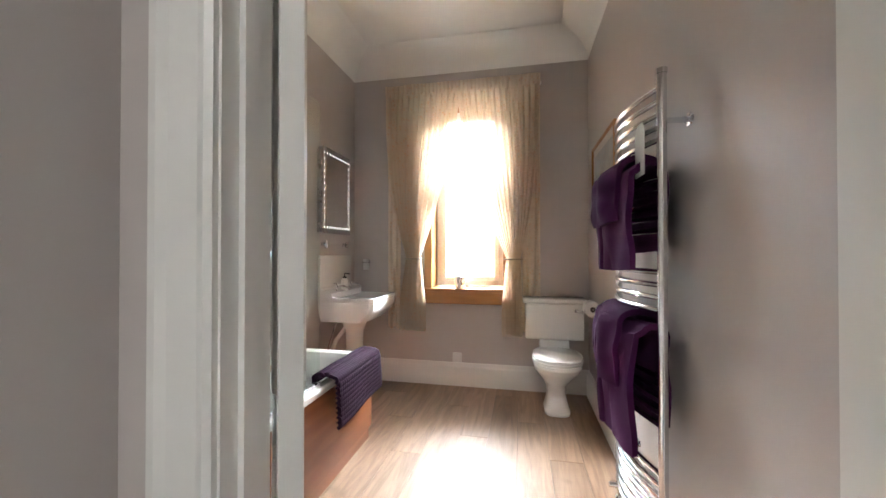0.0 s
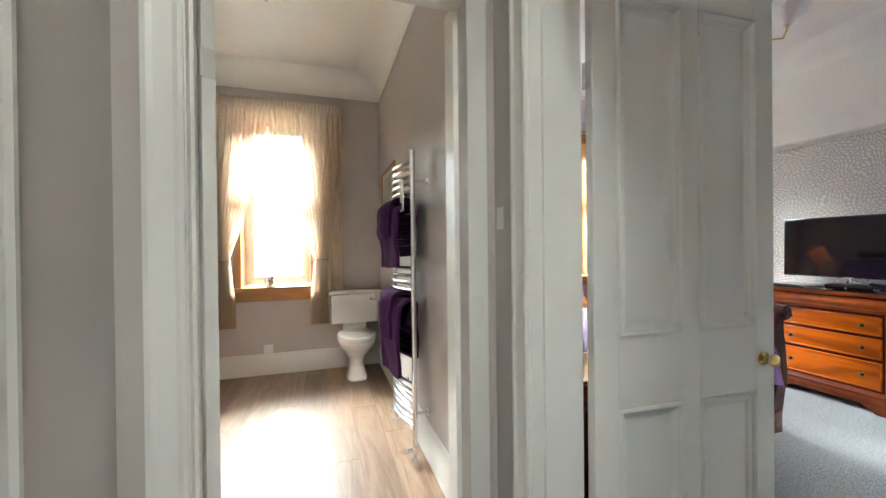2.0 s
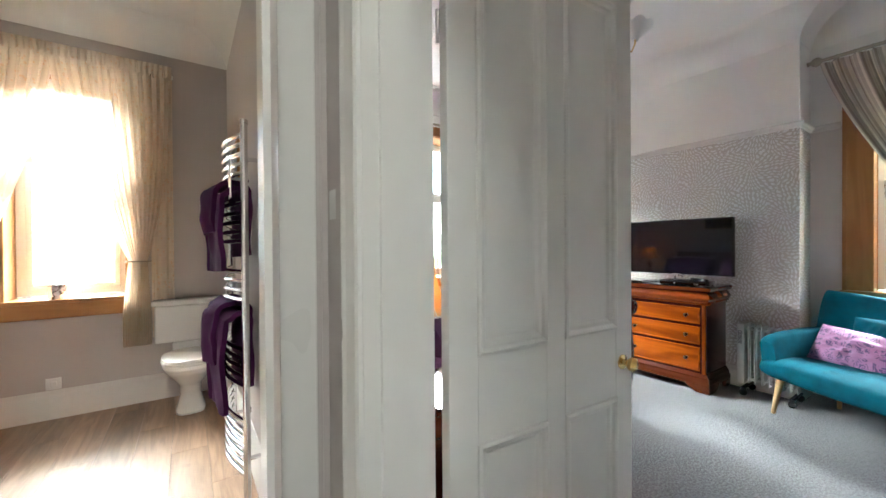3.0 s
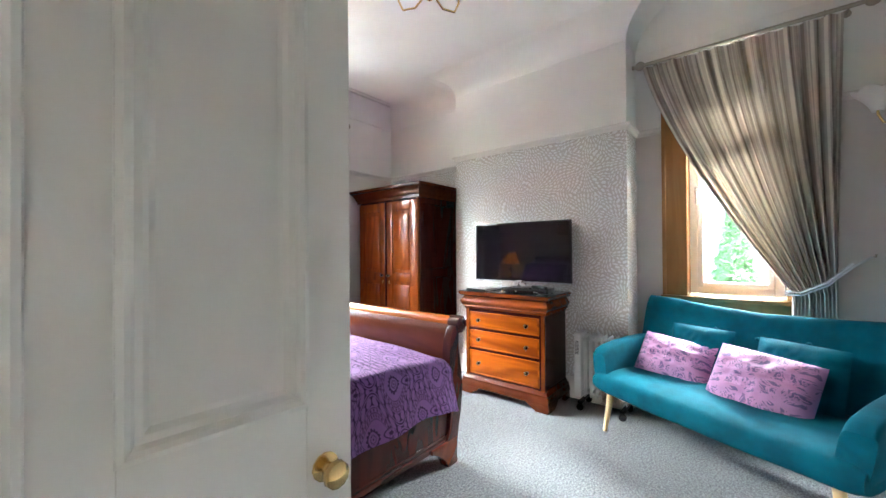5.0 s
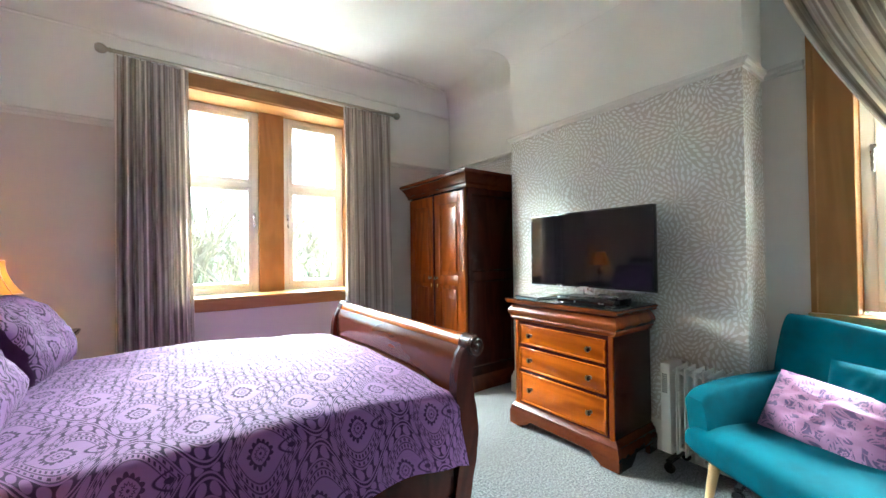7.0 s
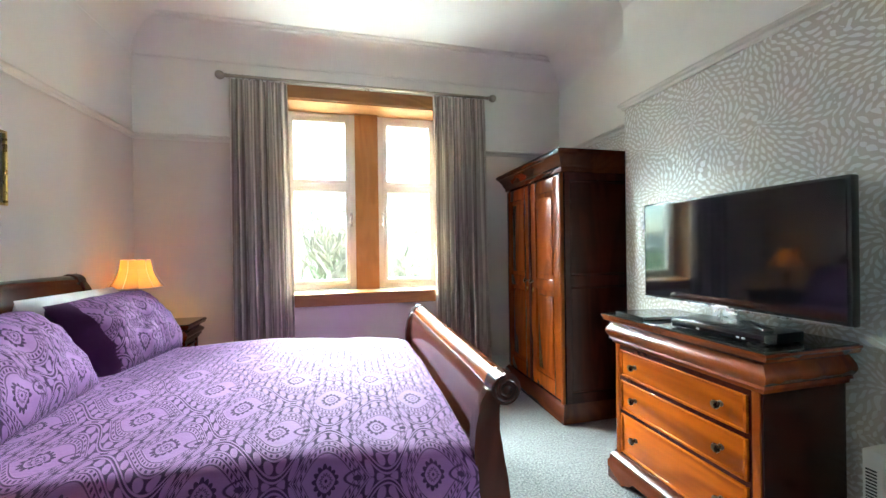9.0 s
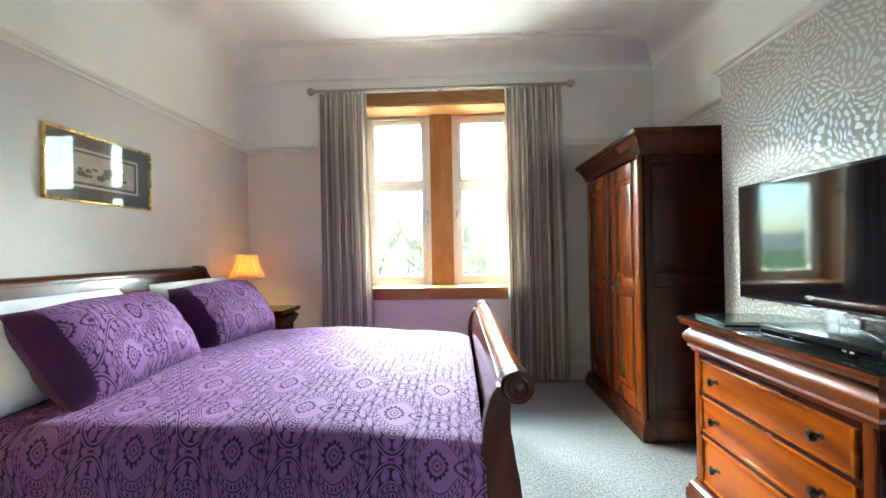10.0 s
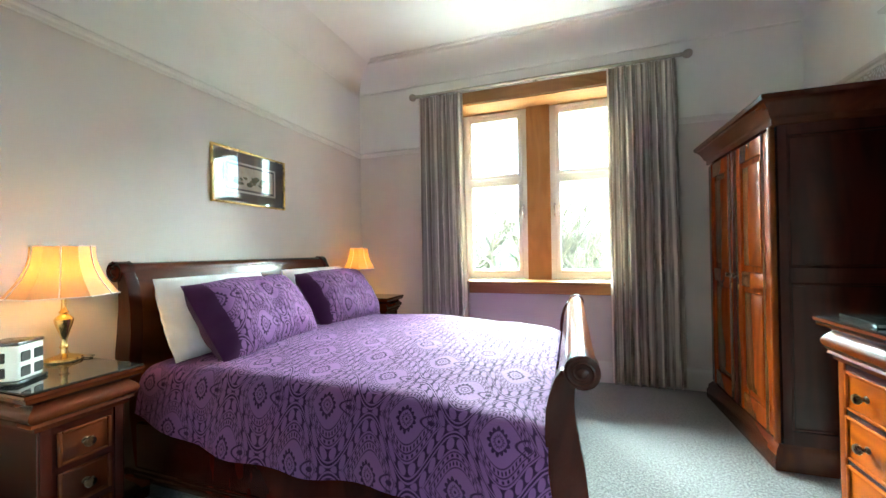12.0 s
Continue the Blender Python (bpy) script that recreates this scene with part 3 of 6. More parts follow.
wall("wall_hall_east", "x", HX1, HX1 + 0.10, HY0, TY0 - 0.002, 0, CEIL, [DOOR], None, [M["wall"]])
wall("chimney_breast", "x", BRX, BX1 - 0.002, BR0, BR1, 0, CEIL, (), RAILZ, [M["paper"], M["white"]])
wall("wall_papered_recess", "x", BX1 - 0.005, BX1 - 0.001, BR1 + 0.001, BY1 - 0.001, 0, RAILZ, (), None, [M["paper"]])
fixed("floor_carpet", boxes(((BX0 - 0.2, BY0, -0.2), (BX1, BY1, 0.0)), ((HX0, HY0, -0.2), (BX0 - 0.201, TY0 - 0.12, 0.0))), M["carpet"])
# The gap over the hall is made only to let the fill lamp through.
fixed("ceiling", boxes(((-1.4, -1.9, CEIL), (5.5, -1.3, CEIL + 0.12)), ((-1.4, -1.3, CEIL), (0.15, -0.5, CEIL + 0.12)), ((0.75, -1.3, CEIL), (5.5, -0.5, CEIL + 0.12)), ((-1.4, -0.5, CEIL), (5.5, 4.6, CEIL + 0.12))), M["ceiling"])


def mould(name, prof, z, lines, mat, smooth=True):
    bm = bmesh.new()
    for p, q, n, *m in lines:
        run(bm, prof, (*p, z), (*q, z), n, *m)
    return fixed(name, bm, mat, smooth)


IN, OUT = (-1, -1), (1, 1)
ROOM = [((BX0, BY0), (BX0, BY1), (1, 0), IN), ((BX0, BY1), (BX1, BY1), (0, -1), IN), ((BX0, BY0), (BX1, BY0), (0, 1), IN),
        ((BX1, BY0), (BX1, BR0), (-1, 0), IN), ((BX1, BR1), (BX1, BY1), (-1, 0), IN), ((BRX, BR0), (BRX, BR1), (-1, 0), OUT),
        ((BRX, BR0), (BX1, BR0), (0, -1), (1, -1)), ((BRX, BR1), (BX1, BR1), (0, 1), (1, -1))]
mould("cornice", COVE, COVE_Z, ROOM, M["ceiling"])
rails = [ROOM[0], ((BX0, BY1), (W1[0] - 0.12, BY1), (0, -1), (-1, 0)), ((W1[1] + 0.12, BY1), (BX1, BY1), (0, -1), (0, -1)), ((BX1, BY0), (BX1, W2[0] - 0.03), (-1, 0), (-1, 0)), ((BX1, W2[1] + 0.03), (BX1, BR0), (-1, 0), (0, -1))] + [ROOM[2], *ROOM[4:]]
mould("picture_rail", RAIL, RAILZ - 0.02, rails, M["gloss"])
skirts = [((BX0, DOOR[1] + 0.10), (BX0, BY1), (1, 0), (0, -1)), ((BX0, BY0), (BX0, DOOR[0] - 0.10), (1, 0), (-1, 0))] + ROOM[1:]
mould("baseboard", SKIRT, 0.0, skirts, M["gloss"])
ring = bmesh.new()
for p, q, n, m in ROOM[1:2]:
    run(ring, [(0.30, 0.0), (0.30, -0.008), (0.312, -0.014), (0.324, -0.008), (0.324, 0)], (*p, CEIL - 0.001), (*q, CEIL - 0.001), n, m)
run(ring, [(0.002, -0.010), (0.011, -0.006), (0.013, 0.003), (0.004, 0.010)], (BX0, BY1, COVE_Z), (BX1, BY1, COVE_Z), (0, -1), IN)
run(ring, [(0.235, 0.192), (0.236, 0.180), (0.248, 0.176), (0.262, 0.184), (0.264, 0.199)], (BX0, BY1, COVE_Z), (BX1, BY1, COVE_Z), (0, -1), IN)
fixed("ceiling_bead", ring, M["ceiling"])


def architrave(name, axis, face, out, a, b, top, mat):
    """Door casing round an opening a to b on the plane face, standing out towards out (+1 or -1)."""
    bm = bmesh.new()
    for s, e in ((a, -1), (b, 1)):
        pts = [(s + e * u, face + out * d) for u, d in [(0.0, 0), (0, 0.012), (0.010, 0.017), (0.024, 0.012), (0.068, 0.015), (0.082, 0.020), (0.096, 0.018), (0.096, 0)]]
        if axis == "x":
            pts = [(q, p) for p, q in pts]
        prism(bm, pts, "z", 0.0, top + 0.096)
    if axis == "y":
        box(bm, (a + 0.001, face, top), (b - 0.001, face + out * 0.02, top + 0.10), 0.004)
    else:
        box(bm, (face, a + 0.001, top), (face + out * 0.02, b - 0.001, top + 0.10), 0.004)
    return fixed(name, bm, mat)


# bedroom doorway: lining, casings on both faces
LINING = (((HX1 - 0.002, DOOR[1] - 0.004, 0), (BX0 + 0.002, DOOR[1] + 0.02, DOOR_H)), ((HX1 - 0.002, DOOR[0] - 0.02, 0), (BX0 + 0.002, DOOR[0] + 0.004, DOOR_H)), ((HX1 - 0.002, DOOR[0], DOOR_H - 0.015), (BX0 + 0.002, DOOR[1], DOOR_H + 0.005)),
            ((HX1 + 0.04, DOOR[1] - 0.016, 0), (HX1 + 0.12, DOOR[1] - 0.0041, DOOR_H - 0.015)), ((HX1 + 0.04, DOOR[0] + 0.0041, 0), (HX1 + 0.12, DOOR[0] + 0.016, DOOR_H - 0.015)))
for lining_piece in LINING:
    fixed("door_lining", boxes(lining_piece), M["door"])
architrave("door_casing", "x", HX1, -1, DOOR[0], DOOR[1], DOOR_H, M["door"])
architrave("door_casing_inside", "x", BX0, 1, DOOR[0] - 0.016, DOOR[1] + 0.016, DOOR_H, M["door"])


def leaf(name, w, h, t, label, knob=True):
    """A four-panelled door, hinge edge at x=0, running along +x, thickness along y."""
    d = thing(name, label, "door", kind="")
    bm = bmesh.new()
    st, mid = 0.095, 0.085
    px = [(st, (w - mid) / 2), ((w + mid) / 2, w - st)]
    pz = [(0.20, 0.715), (0.965, h - 0.12)]
    for a, b in ((0, st), ((w - mid) / 2, (w + mid) / 2), (w - st, w)):
        box(bm, (a, 0, 0), (b, t, h), 0.002)
    for a, b in px:
        for z0, z1 in ((0, pz[0][0]), (pz[0][1], pz[1][0]), (pz[1][1], h)):
            box(bm, (a, 0.0004, z0 + 0.0004), (b, t - 0.0004, z1 - 0.0004), 0.0)
    part("frame", bm, M["door"], d)
    prof = [(-0.004, 0.0), (-0.002, 0.007), (0.006, 0.010), (0.013, 0.005), (0.018, -0.003), (0.028, -0.006), (0.036, -0.013), (0.044, -0.0145)]
    for a, b in px:
        for z0, z1 in pz:
            bm = bmesh.new()
            for face, out in ((0.0, -1), (t, 1)):
                loops = [[bm.verts.new((x, face + out * d, z)) for x, z in ((a + q, z0 + q), (b - q, z0 + q), (b - q, z1 - q), (a + q, z1 - q))] for q, d in prof]
                for lo, hi in zip(loops, loops[1:]):
                    for k in range(4):
                        bm.faces.new((lo[k], lo[(k + 1) % 4], hi[(k + 1) % 4], hi[k]))
                bm.faces.new(loops[-1])
            part("panel", bm, M["door"], d, smooth=False)
    if knob:
        kx, kz = w - 0.058, 0.838
        for s, y in ((-1, 0.0), (1, t)):
            kn = part("door_knob", lathe(bmesh.new(), [(0.027, 0), (0.027, 0.004), (0.012, 0.008), (0.010, 0.018), (0.018, 0.026), (0.025, 0.036), (0.024, 0.046), (0.014, 0.053), (0.0, 0.054)], seg=12, turn=pose(0, 0, 0, 90 if s < 0 else -90)), M["brass"], d, "polished brass door knob")
            kn.location = (kx, y, kz)
        box_ = boxes(((w - 0.0005, t / 2 - 0.011, kz - 0.08), (w + 0.0015, t / 2 + 0.011, kz + 0.08)))
        part("latch_plate", box_, M["brass"], d)
    for z in (0.25, 1.80):
        part("hinge", tube(boxes(((-0.0015, 0.002, z), (0.0008, t - 0.004, z + 0.09))), [(-0.004, t + 0.002, z), (-0.004, t + 0.002, z + 0.09)], 0.005), M["hinge"], d)
    return d


bed_door = leaf("door_1", 0.80, DOOR_H - 0.022, 0.038, "white-painted four-panel door with brass knobs, standing open into the bedroom")
bed_door.matrix_world = pose(1.240, 0.932, 0.008, 0, 0, -3.0)
bed_door["kind"] = "structure"

# ---- the setting: hall ----
wall("wall_hall_west", "x", HX0 - 0.15, HX0, HY0, HY1, 0, CEIL, [(-0.16, 0.66, 0, 2.12)], None, [M["wall"]])
wall("wall_hall_south", "y", HY0 - 0.15, HY0, HX0 - 0.15, HX1 + 0.10, 0, CEIL, (), None, [M["wall"]])
wall("wall_partition", "y", HY1, TY0, TX0 - 0.1, 0.866, 0, CEIL, [(0.034, 0.865, 0, 2.16)], None, [M["wall"]])
for a, b in (((HX0 - 0.15, 0.656, 0), (HX0 + 0.002, 0.68, 2.12)), ((HX0 - 0.15, -0.18, 0), (HX0 + 0.002, -0.156, 2.12)), ((HX0 - 0.15, -0.156, 2.10), (HX0 + 0.002, 0.656, 2.12))):
    fixed("door_lining_hall", boxes((a, b)), M["door"])
architrave("door_casing_hall", "x", HX0, 1, -0.16, 0.66, 2.12, M["door"])
hd = leaf("door_2", 0.805, 2.09, 0.042, "white-painted four-panel door, closed")
hd.matrix_world = pose(HX0 - 0.02, -0.153, 0.006, 0, 0, 90)
hd["kind"] = "structure"
wall("wall_partition_return", "y", HY1 + 0.10, TY0 + 0.08, 0.8661, HX1 - 0.001, 0, CEIL, (), None, [M["wall"]])
wall("wall_over_bathroom_door", "y", HY1, HY1 + 0.099, 0.8662, HX1 - 0.001, 2.28, CEIL, (), None, [M["wall"]])
for a, b in (((0.014, HY1 - 0.002, 0), (0.038, TY0 + 0.002, 2.16)), ((0.846, HY1 + 0.085, 0), (0.8655, TY0 + 0.082, 2.16)), ((0.038, HY1 - 0.002, 2.14), (0.8655, TY0 + 0.002, 2.16)), ((0.0381, HY1 + 0.03, 0), (0.048, HY1 + 0.06, 2.14))):
    fixed("door_lining_bathroom", boxes((a, b)), M["door"])
fixed("door_casing_bathroom", prism(bmesh.new(), [(0.034 - u, HY1 - d) for u, d in [(0.0, 0), (0, 0.012), (0.010, 0.017), (0.024, 0.012), (0.068, 0.015), (0.082, 0.020), (0.096, 0.018), (0.096, 0)]], "z", 0.0, 2.256), M["door"])
fixed("door_casing_bathroom_head", boxes(((0.035, HY1 - 0.018, 2.16), (0.865, HY1, 2.26)), r=0.004), M["door"])
fixed("door_casing_bathroom_return", boxes(((0.8656, HY1 + 0.084, 0), (0.978, HY1 + 0.099, 2.26)), r=0.005, seg=2), M["door"])
bd = leaf("door_3", 0.76, 2.13, 0.040, "white-painted four-panel door, open against the bath")
bd.matrix_world = pose(0.080, TY0 + 0.03, 0.006, 0, 0, 126)
bd["kind"] = "structure"
sw = thing("light_switch", "white plastic double light switch on the hall wall", "switch", (HX1, 1.155, 1.385), 90)
part("plate", boxes(((-0.030, -0.010, -0.043), (0.030, 0.0, 0.043)), r=0.003, seg=2), M["plastic"], sw)
for x in (-0.012, 0.012):
    part("rocker", boxes(((x - 0.008, -0.014, -0.013), (x + 0.008, -0.009, 0.013)), r=0.002), M["plastic"], sw)

# ---- the setting: bathroom ----
wall("wall_bathroom_north", "y", TY1, TY1 + 0.35, TX0 - 0.1, TX1 + 0.001, 0, CEIL, [BW], None, [M["wall"]])
wall("wall_bathroom_east", "x", TX1, HX1 + 0.098, TY0 - 0.001, BY1 + 0.45, 0, CEIL, (), None, [M["wall"]])
wall("wall_bathroom_west", "x", TX0 - 0.1, TX0, TY0, TY1, 0, CEIL, (), None, [M["wall"]])
BATHROOM = [((TX0, TY0), (TX0, TY1), (1, 0), IN), ((TX0, TY1), (TX1, TY1), (0, -1), IN), ((TX1, TY0), (TX1, TY1), (-1, 0), IN), ((TX0, TY0), (TX1, TY0), (0, 1), IN)]
for line in BATHROOM:
    mould("cornice_bathroom", COVE, COVE_Z - 0.01, [line], M["ceiling"])
mould("baseboard_bathroom", TALL_SKIRT, 0.0, BATHROOM[1:3], M["gloss"])
sub = fixed("floor_bathroom", boxes(((TX0, HY1 - 0.03, -0.2), (TX1, TY1, -0.004))), M["rubber"])


def window_unit(name, axis, plane, a0, a1, z0, z1, transom, label, bars=True, lower=None, handle=None, obscure=False):
    """A white casement: frame, transom, an upper light with thin bars and a lower light. axis: that of the wall's normal; plane: the room side of the frame."""
    w = thing(name, label, "window", kind="structure")

    def bx(a, d0, z, b, d1, zz):
        return ((a, plane + d0, z), (b, plane + d1, zz)) if axis == "y" else ((plane + d0, a, z), (plane + d1, b, zz))
    f = 0.055
    part("frame", boxes(bx(a0, 0, z0, a0 + f, 0.07, z1), bx(a1 - f, 0, z0, a1, 0.07, z1), bx(a0 + f, 0.0, z0, a1 - f, 0.07, z0 + f), bx(a0 + f, 0.0, z1 - f, a1 - f, 0.07, z1), r=0.006, seg=2), M["upvc"], w)
    s = 0.04
    b0, b1 = a0 + f, a1 - f
    for lo, hi, nm in ((z0 + f, transom - 0.022, "lower_sash"), (transom + 0.022, z1 - f, "upper_sash")):
        sash = part(nm, boxes(bx(b0, -0.012, lo, b0 + s, 0.05, hi), bx(b1 - s, -0.012, lo, b1, 0.05, hi), bx(b0 + s, -0.012, lo, b1 - s, 0.05, lo + s), bx(b0 + s, -0.012, hi - s, b1 - s, 0.05, hi), r=0.005, seg=2), M["upvc"], w)
        g = part("pane", boxes(bx(b0 + s, 0.018, lo + s, b1 - s, 0.026, hi - s)), M["obscure"] if obscure and nm == "lower_sash" else M["glass"], sash)
        g.visible_shadow = False
        if bars and nm == "upper_sash":
            mz = (lo + hi) / 2
            part("glazing_bar", boxes(bx(b0 + s, 0.012, mz - 0.004, b1 - s, 0.018, mz + 0.004), bx((b0 + b1) / 2 - 0.004, 0.011, lo + s, (b0 + b1) / 2 + 0.004, 0.017, hi - s)), M["upvc"], sash)
    part("transom", boxes(bx(b0, -0.004, transom - 0.022, b1, 0.06, transom + 0.022), r=0.004), M["upvc"], w)
    part("trickle_vent", boxes(bx(a0 + 0.12, -0.014, z1 - 0.04, a1 - 0.12, 0, z1 - 0.018), r=0.004), M["upvc"], w)
    if handle:
        hx, hz = handle
        bm = boxes(bx(hx - 0.012, -0.022, hz - 0.03, hx + 0.012, -0.012, hz + 0.04), r=0.003)
        box(bm, *bx(hx - 0.008, -0.045, hz - 0.10, hx + 0.008, -0.032, hz + 0.015), 0.004)
        box(bm, *bx(hx - 0.008, -0.04, hz - 0.008, hx + 0.008, -0.02, hz + 0.015), 0.003)
        part("handle", bm, M["silver"], w)
    return w


# bedroom double window in its timber surround
WP = 4.33
window_unit("window_1", "y", WP, 2.30, 2.965, 0.885, 2.62, 1.905, "white plastic casement window, left of a varnished timber mullion", handle=(2.925, 1.60))
window_unit("window_2", "y", WP, 3.19, 3.81, 0.885, 2.62, 1.905, "white plastic casement window, right of a varnished timber mullion", handle=(3.23, 1.60))
bm = boxes(((W1[0], BY1 - 0.012, 0.85), (W1[0] + 0.02, WP + 0.07, 2.64)), ((W1[1] - 0.02, BY1 - 0.012, 0.85), (W1[1], WP + 0.07, 2.64)), r=0.003)
box(bm, (2.965, WP - 0.05, 0.87), (3.19, WP + 0.09, 2.62), 0.006, 2)
box(bm, (W1[0] - 0.11, BY1 - 0.022, 0.87), (W1[0] - 0.001, BY1, 2.74), 0.005, 2)
box(bm, (W1[1] + 0.001, BY1 - 0.022, 0.87), (W1[1] + 0.11, BY1, 2.74), 0.005, 2)
fixed("window_lining_upright", bm, M["oak"])
bm = boxes(((W1[0] - 0.11, BY1 - 0.024, 2.628), (W1[1] + 0.11, BY1, 2.745)), ((W1[0] + 0.02, BY1 - 0.012, 2.615), (W1[1] - 0.02, WP + 0.07, 2.638)),
           ((W1[0] - 0.13, BY1 - 0.05, 0.852), (W1[1] + 0.13, WP + 0.02, 0.882)), ((W1[0] - 0.11, BY1 - 0.022, 0.765), (W1[1] + 0.11, BY1, 0.851)), r=0.005, seg=2)
fixed("window_sill_timber", bm, M["oak_h"])

# bedroom side window
VP = BX1 + 0.13
window_unit("window_3", "x", VP, 0.075, W2[1] - 0.15, 0.90, 2.60, 2.20, "white plastic casement window in a varnished timber surround", handle=(0.60, 1.72), bars=False)
bm = boxes(((BX1 - 0.014, W2[1] - 0.15, 0.86), (VP + 0.07, W2[1] - 0.0, 2.62)), ((BX1 - 0.014, W2[0], 0.86), (VP + 0.07, 0.073, 2.62)), r=0.003)
prism(bm, [(BX1 - 0.02, W2[1] + 0.02), (BX1 - 0.02, W2[1] - 0.002), (VP - 0.002, W2[1] - 0.155), (VP - 0.002, W2[1] + 0.02)], "z", 0.87, 2.64)
fixed("window_lining_side", bm, M["oak"])
sb = boxes(((BX1 - 0.05, W2[0] - 0.06, 0.862), (VP + 0.01, W2[1] + 0.03, 0.892)), ((BX1 - 0.022, W2[0] - 0.04, 0.775), (BX1, W2[1] + 0.02, 0.861)), ((BX1 - 0.022, W2[0], 2.62), (VP, W2[1], 2.66)), r=0.005, seg=2)
fixed("window_sill_side", sb, M["oak"])

# bathroom window
BP = TY1 + 0.22
window_unit("window_4", "y", BP, BW[0] + 0.07, BW[1] - 0.05, 0.90, 2.60, 1.915, "white plastic bathroom window with obscured glass in the lower light", obscure=True)
bm = boxes(((BW[0], TY1 - 0.012, 0.86), (BW[0] + 0.07, BP + 0.07, 2.72)), ((BW[1] - 0.05, TY1 - 0.012, 0.86), (BW[1], BP + 0.07, 2.72)), r=0.004)
fixed("window_lining_bathroom", bm, M["oak"])
bm = boxes(((BW[0] + 0.07, TY1 - 0.012, 2.60), (BW[1] - 0.05, BP + 0.07, 2.72)), ((BW[0] - 0.05, TY1 - 0.04, 0.862), (BW[1] + 0.05, BP + 0.01, 0.892)), ((BW[0] - 0.05, TY1 - 0.024, 0.75), (BW[1] + 0.05, TY1, 0.861)), r=0.005, seg=2)
fixed("window_sill_bathroom", bm, M["oak_h"])

# Unseen slab added to keep the sun out of the hall's ceiling gap.
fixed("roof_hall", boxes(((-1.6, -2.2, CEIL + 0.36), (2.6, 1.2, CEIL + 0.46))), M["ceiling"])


# ---- bedroom: bed ----
BED = (1.30, 1.63, 3.24)   # head x, near side y, far side y
bed = thing("sleigh_bed", "dark mahogany sleigh bed with rolled head and foot ends", "bed", (0, 0, 0))


POST = [(0.0, -0.045, 0.056), (0.12, -0.038, 0.060), (0.25, -0.012, 0.078), (0.37, 0.006, 0.102), (0.52, 0.010, 0.116), (0.62, 0.004, 0.108), (0.74, -0.008, 0.092), (0.84, -0.004, 0.080), (0.92, 0.010, 0.080), (0.97, 0.026, 0.088), (1.0, 0.042, 0.100)]


def post_edges(v):
    """How far the inner and outer edges of a sleigh end stand out at the share v of its height."""
    for (a, l0, r0), (b, l1, r1) in zip(POST, POST[1:]):
        if v <= b:
            k = (v - a) / (b - a)
            k = k * k * (3 - 2 * k) * 0.5 + k * 0.5
            return l0 + (l1 - l0) * k, r0 + (r1 - r0) * k
    return POST[-1][1:]


def s_outline(x0, top, dirn, n=30):
    """Side outline of a sleigh end: a board that swings outwards to a roll at its top."""
    rows = [(i / n, *post_edges(i / n)) for i in range(n + 1)]
    inner = [(x0 + dirn * l, 0.02 + (top - 0.02) * v) for v, l, r in rows]
    outer = [(x0 + dirn * r, 0.02 + (top - 0.02) * v) for v, l, r in rows]
    return inner + outer[::-1], (inner[-1][0] + outer[-1][0]) / 2


def sleigh_end(name, x0, top, roll, y0, y1, dirn):
    body, cx = s_outline(x0, top - roll, dirn)
    e = thing(name, "", "")
    e.parent = bed
    rollx = cx + dirn * roll * 0.6
    for a, b in ((y0, y0 + 0.055), (y1 - 0.055, y1)):
        bm = prism(bmesh.new(), body, "y", a, b, 0.008)
        q = part("end_post", bm, M["mahog"], e)
        vol = bmesh.new()
        tube(vol, [(rollx, a - 0.004, top - roll), (rollx, b + 0.004, top - roll)], roll, 28)
        for s, yy in ((-1, a - 0.004), (1, b + 0.004)):
            pts = []
            for k in range(30):
                an = k / 29 * 2.1 * 2 * math.pi
                r = roll * (0.92 - 0.75 * k / 29)
                pts.append((rollx + r * math.cos(an + 1.6), yy + s * 0.003, top - roll + r * math.sin(an + 1.6)))
            tube(vol, pts, [0.007 - 0.003 * k / 29 for k in range(30)], 6)
            lathe(vol, [(0.014, 0), (0.014, 0.008), (0.008, 0.013), (0, 0.014)], (rollx, yy, top - roll), 12, pose(0, 0, 0, 90 * -s))
        part("scroll", vol, M["mahog"], e)
    inner = []
    outer = []
    n = 22
    for i in range(n + 1):
        v = 0.22 + 0.78 * i / n
        c = x0 + dirn * sum(post_edges(v)) / 2
        z = 0.02 + (top - roll - 0.02) * v
        inner.append((c - 0.018, z))
        outer.append((c + 0.018, z))
    part("board", prism(bmesh.new(), inner + outer[::-1], "y", y0 + 0.054, y1 - 0.054), M["mahog_y"], e)
    # Foot roll in the lit mahogany, head roll in the dark one.
    part("top_roll", tube(bmesh.new(), [(rollx, y0 + 0.05, top - roll), (rollx, y1 - 0.05, top - roll)], roll * 0.86, 28), M["mahog_y"] if name == "headboard" else M["mahog_lit_y"], e)
    part("cross_rail", boxes(((x0 - 0.02, y0 + 0.05, 0.10), (x0 + 0.035, y1 - 0.05, 0.36)), ((x0 - 0.03, y0 + 0.05, 0.34), (x0 + 0.045, y1 - 0.05, 0.375)), r=0.006, seg=2), M["mahog_y"], e)
    return e


sleigh_end("footboard", 3.298, 0.862, 0.052, BED[1], BED[2], 1)
sleigh_end("headboard", 1.385, 1.15, 0.05, BED[1] + 0.02, BED[2] + 0.0, -1)
for y in (BED[1] + 0.02, BED[2] - 0.05):
    bm = boxes(((1.42, y, 0.13), (3.29, y + 0.03, 0.39)), r=0.006)
    box(bm, (1.42, y - 0.012, 0.13), (3.29, y + 0.042, 0.165), 0.006, 2)
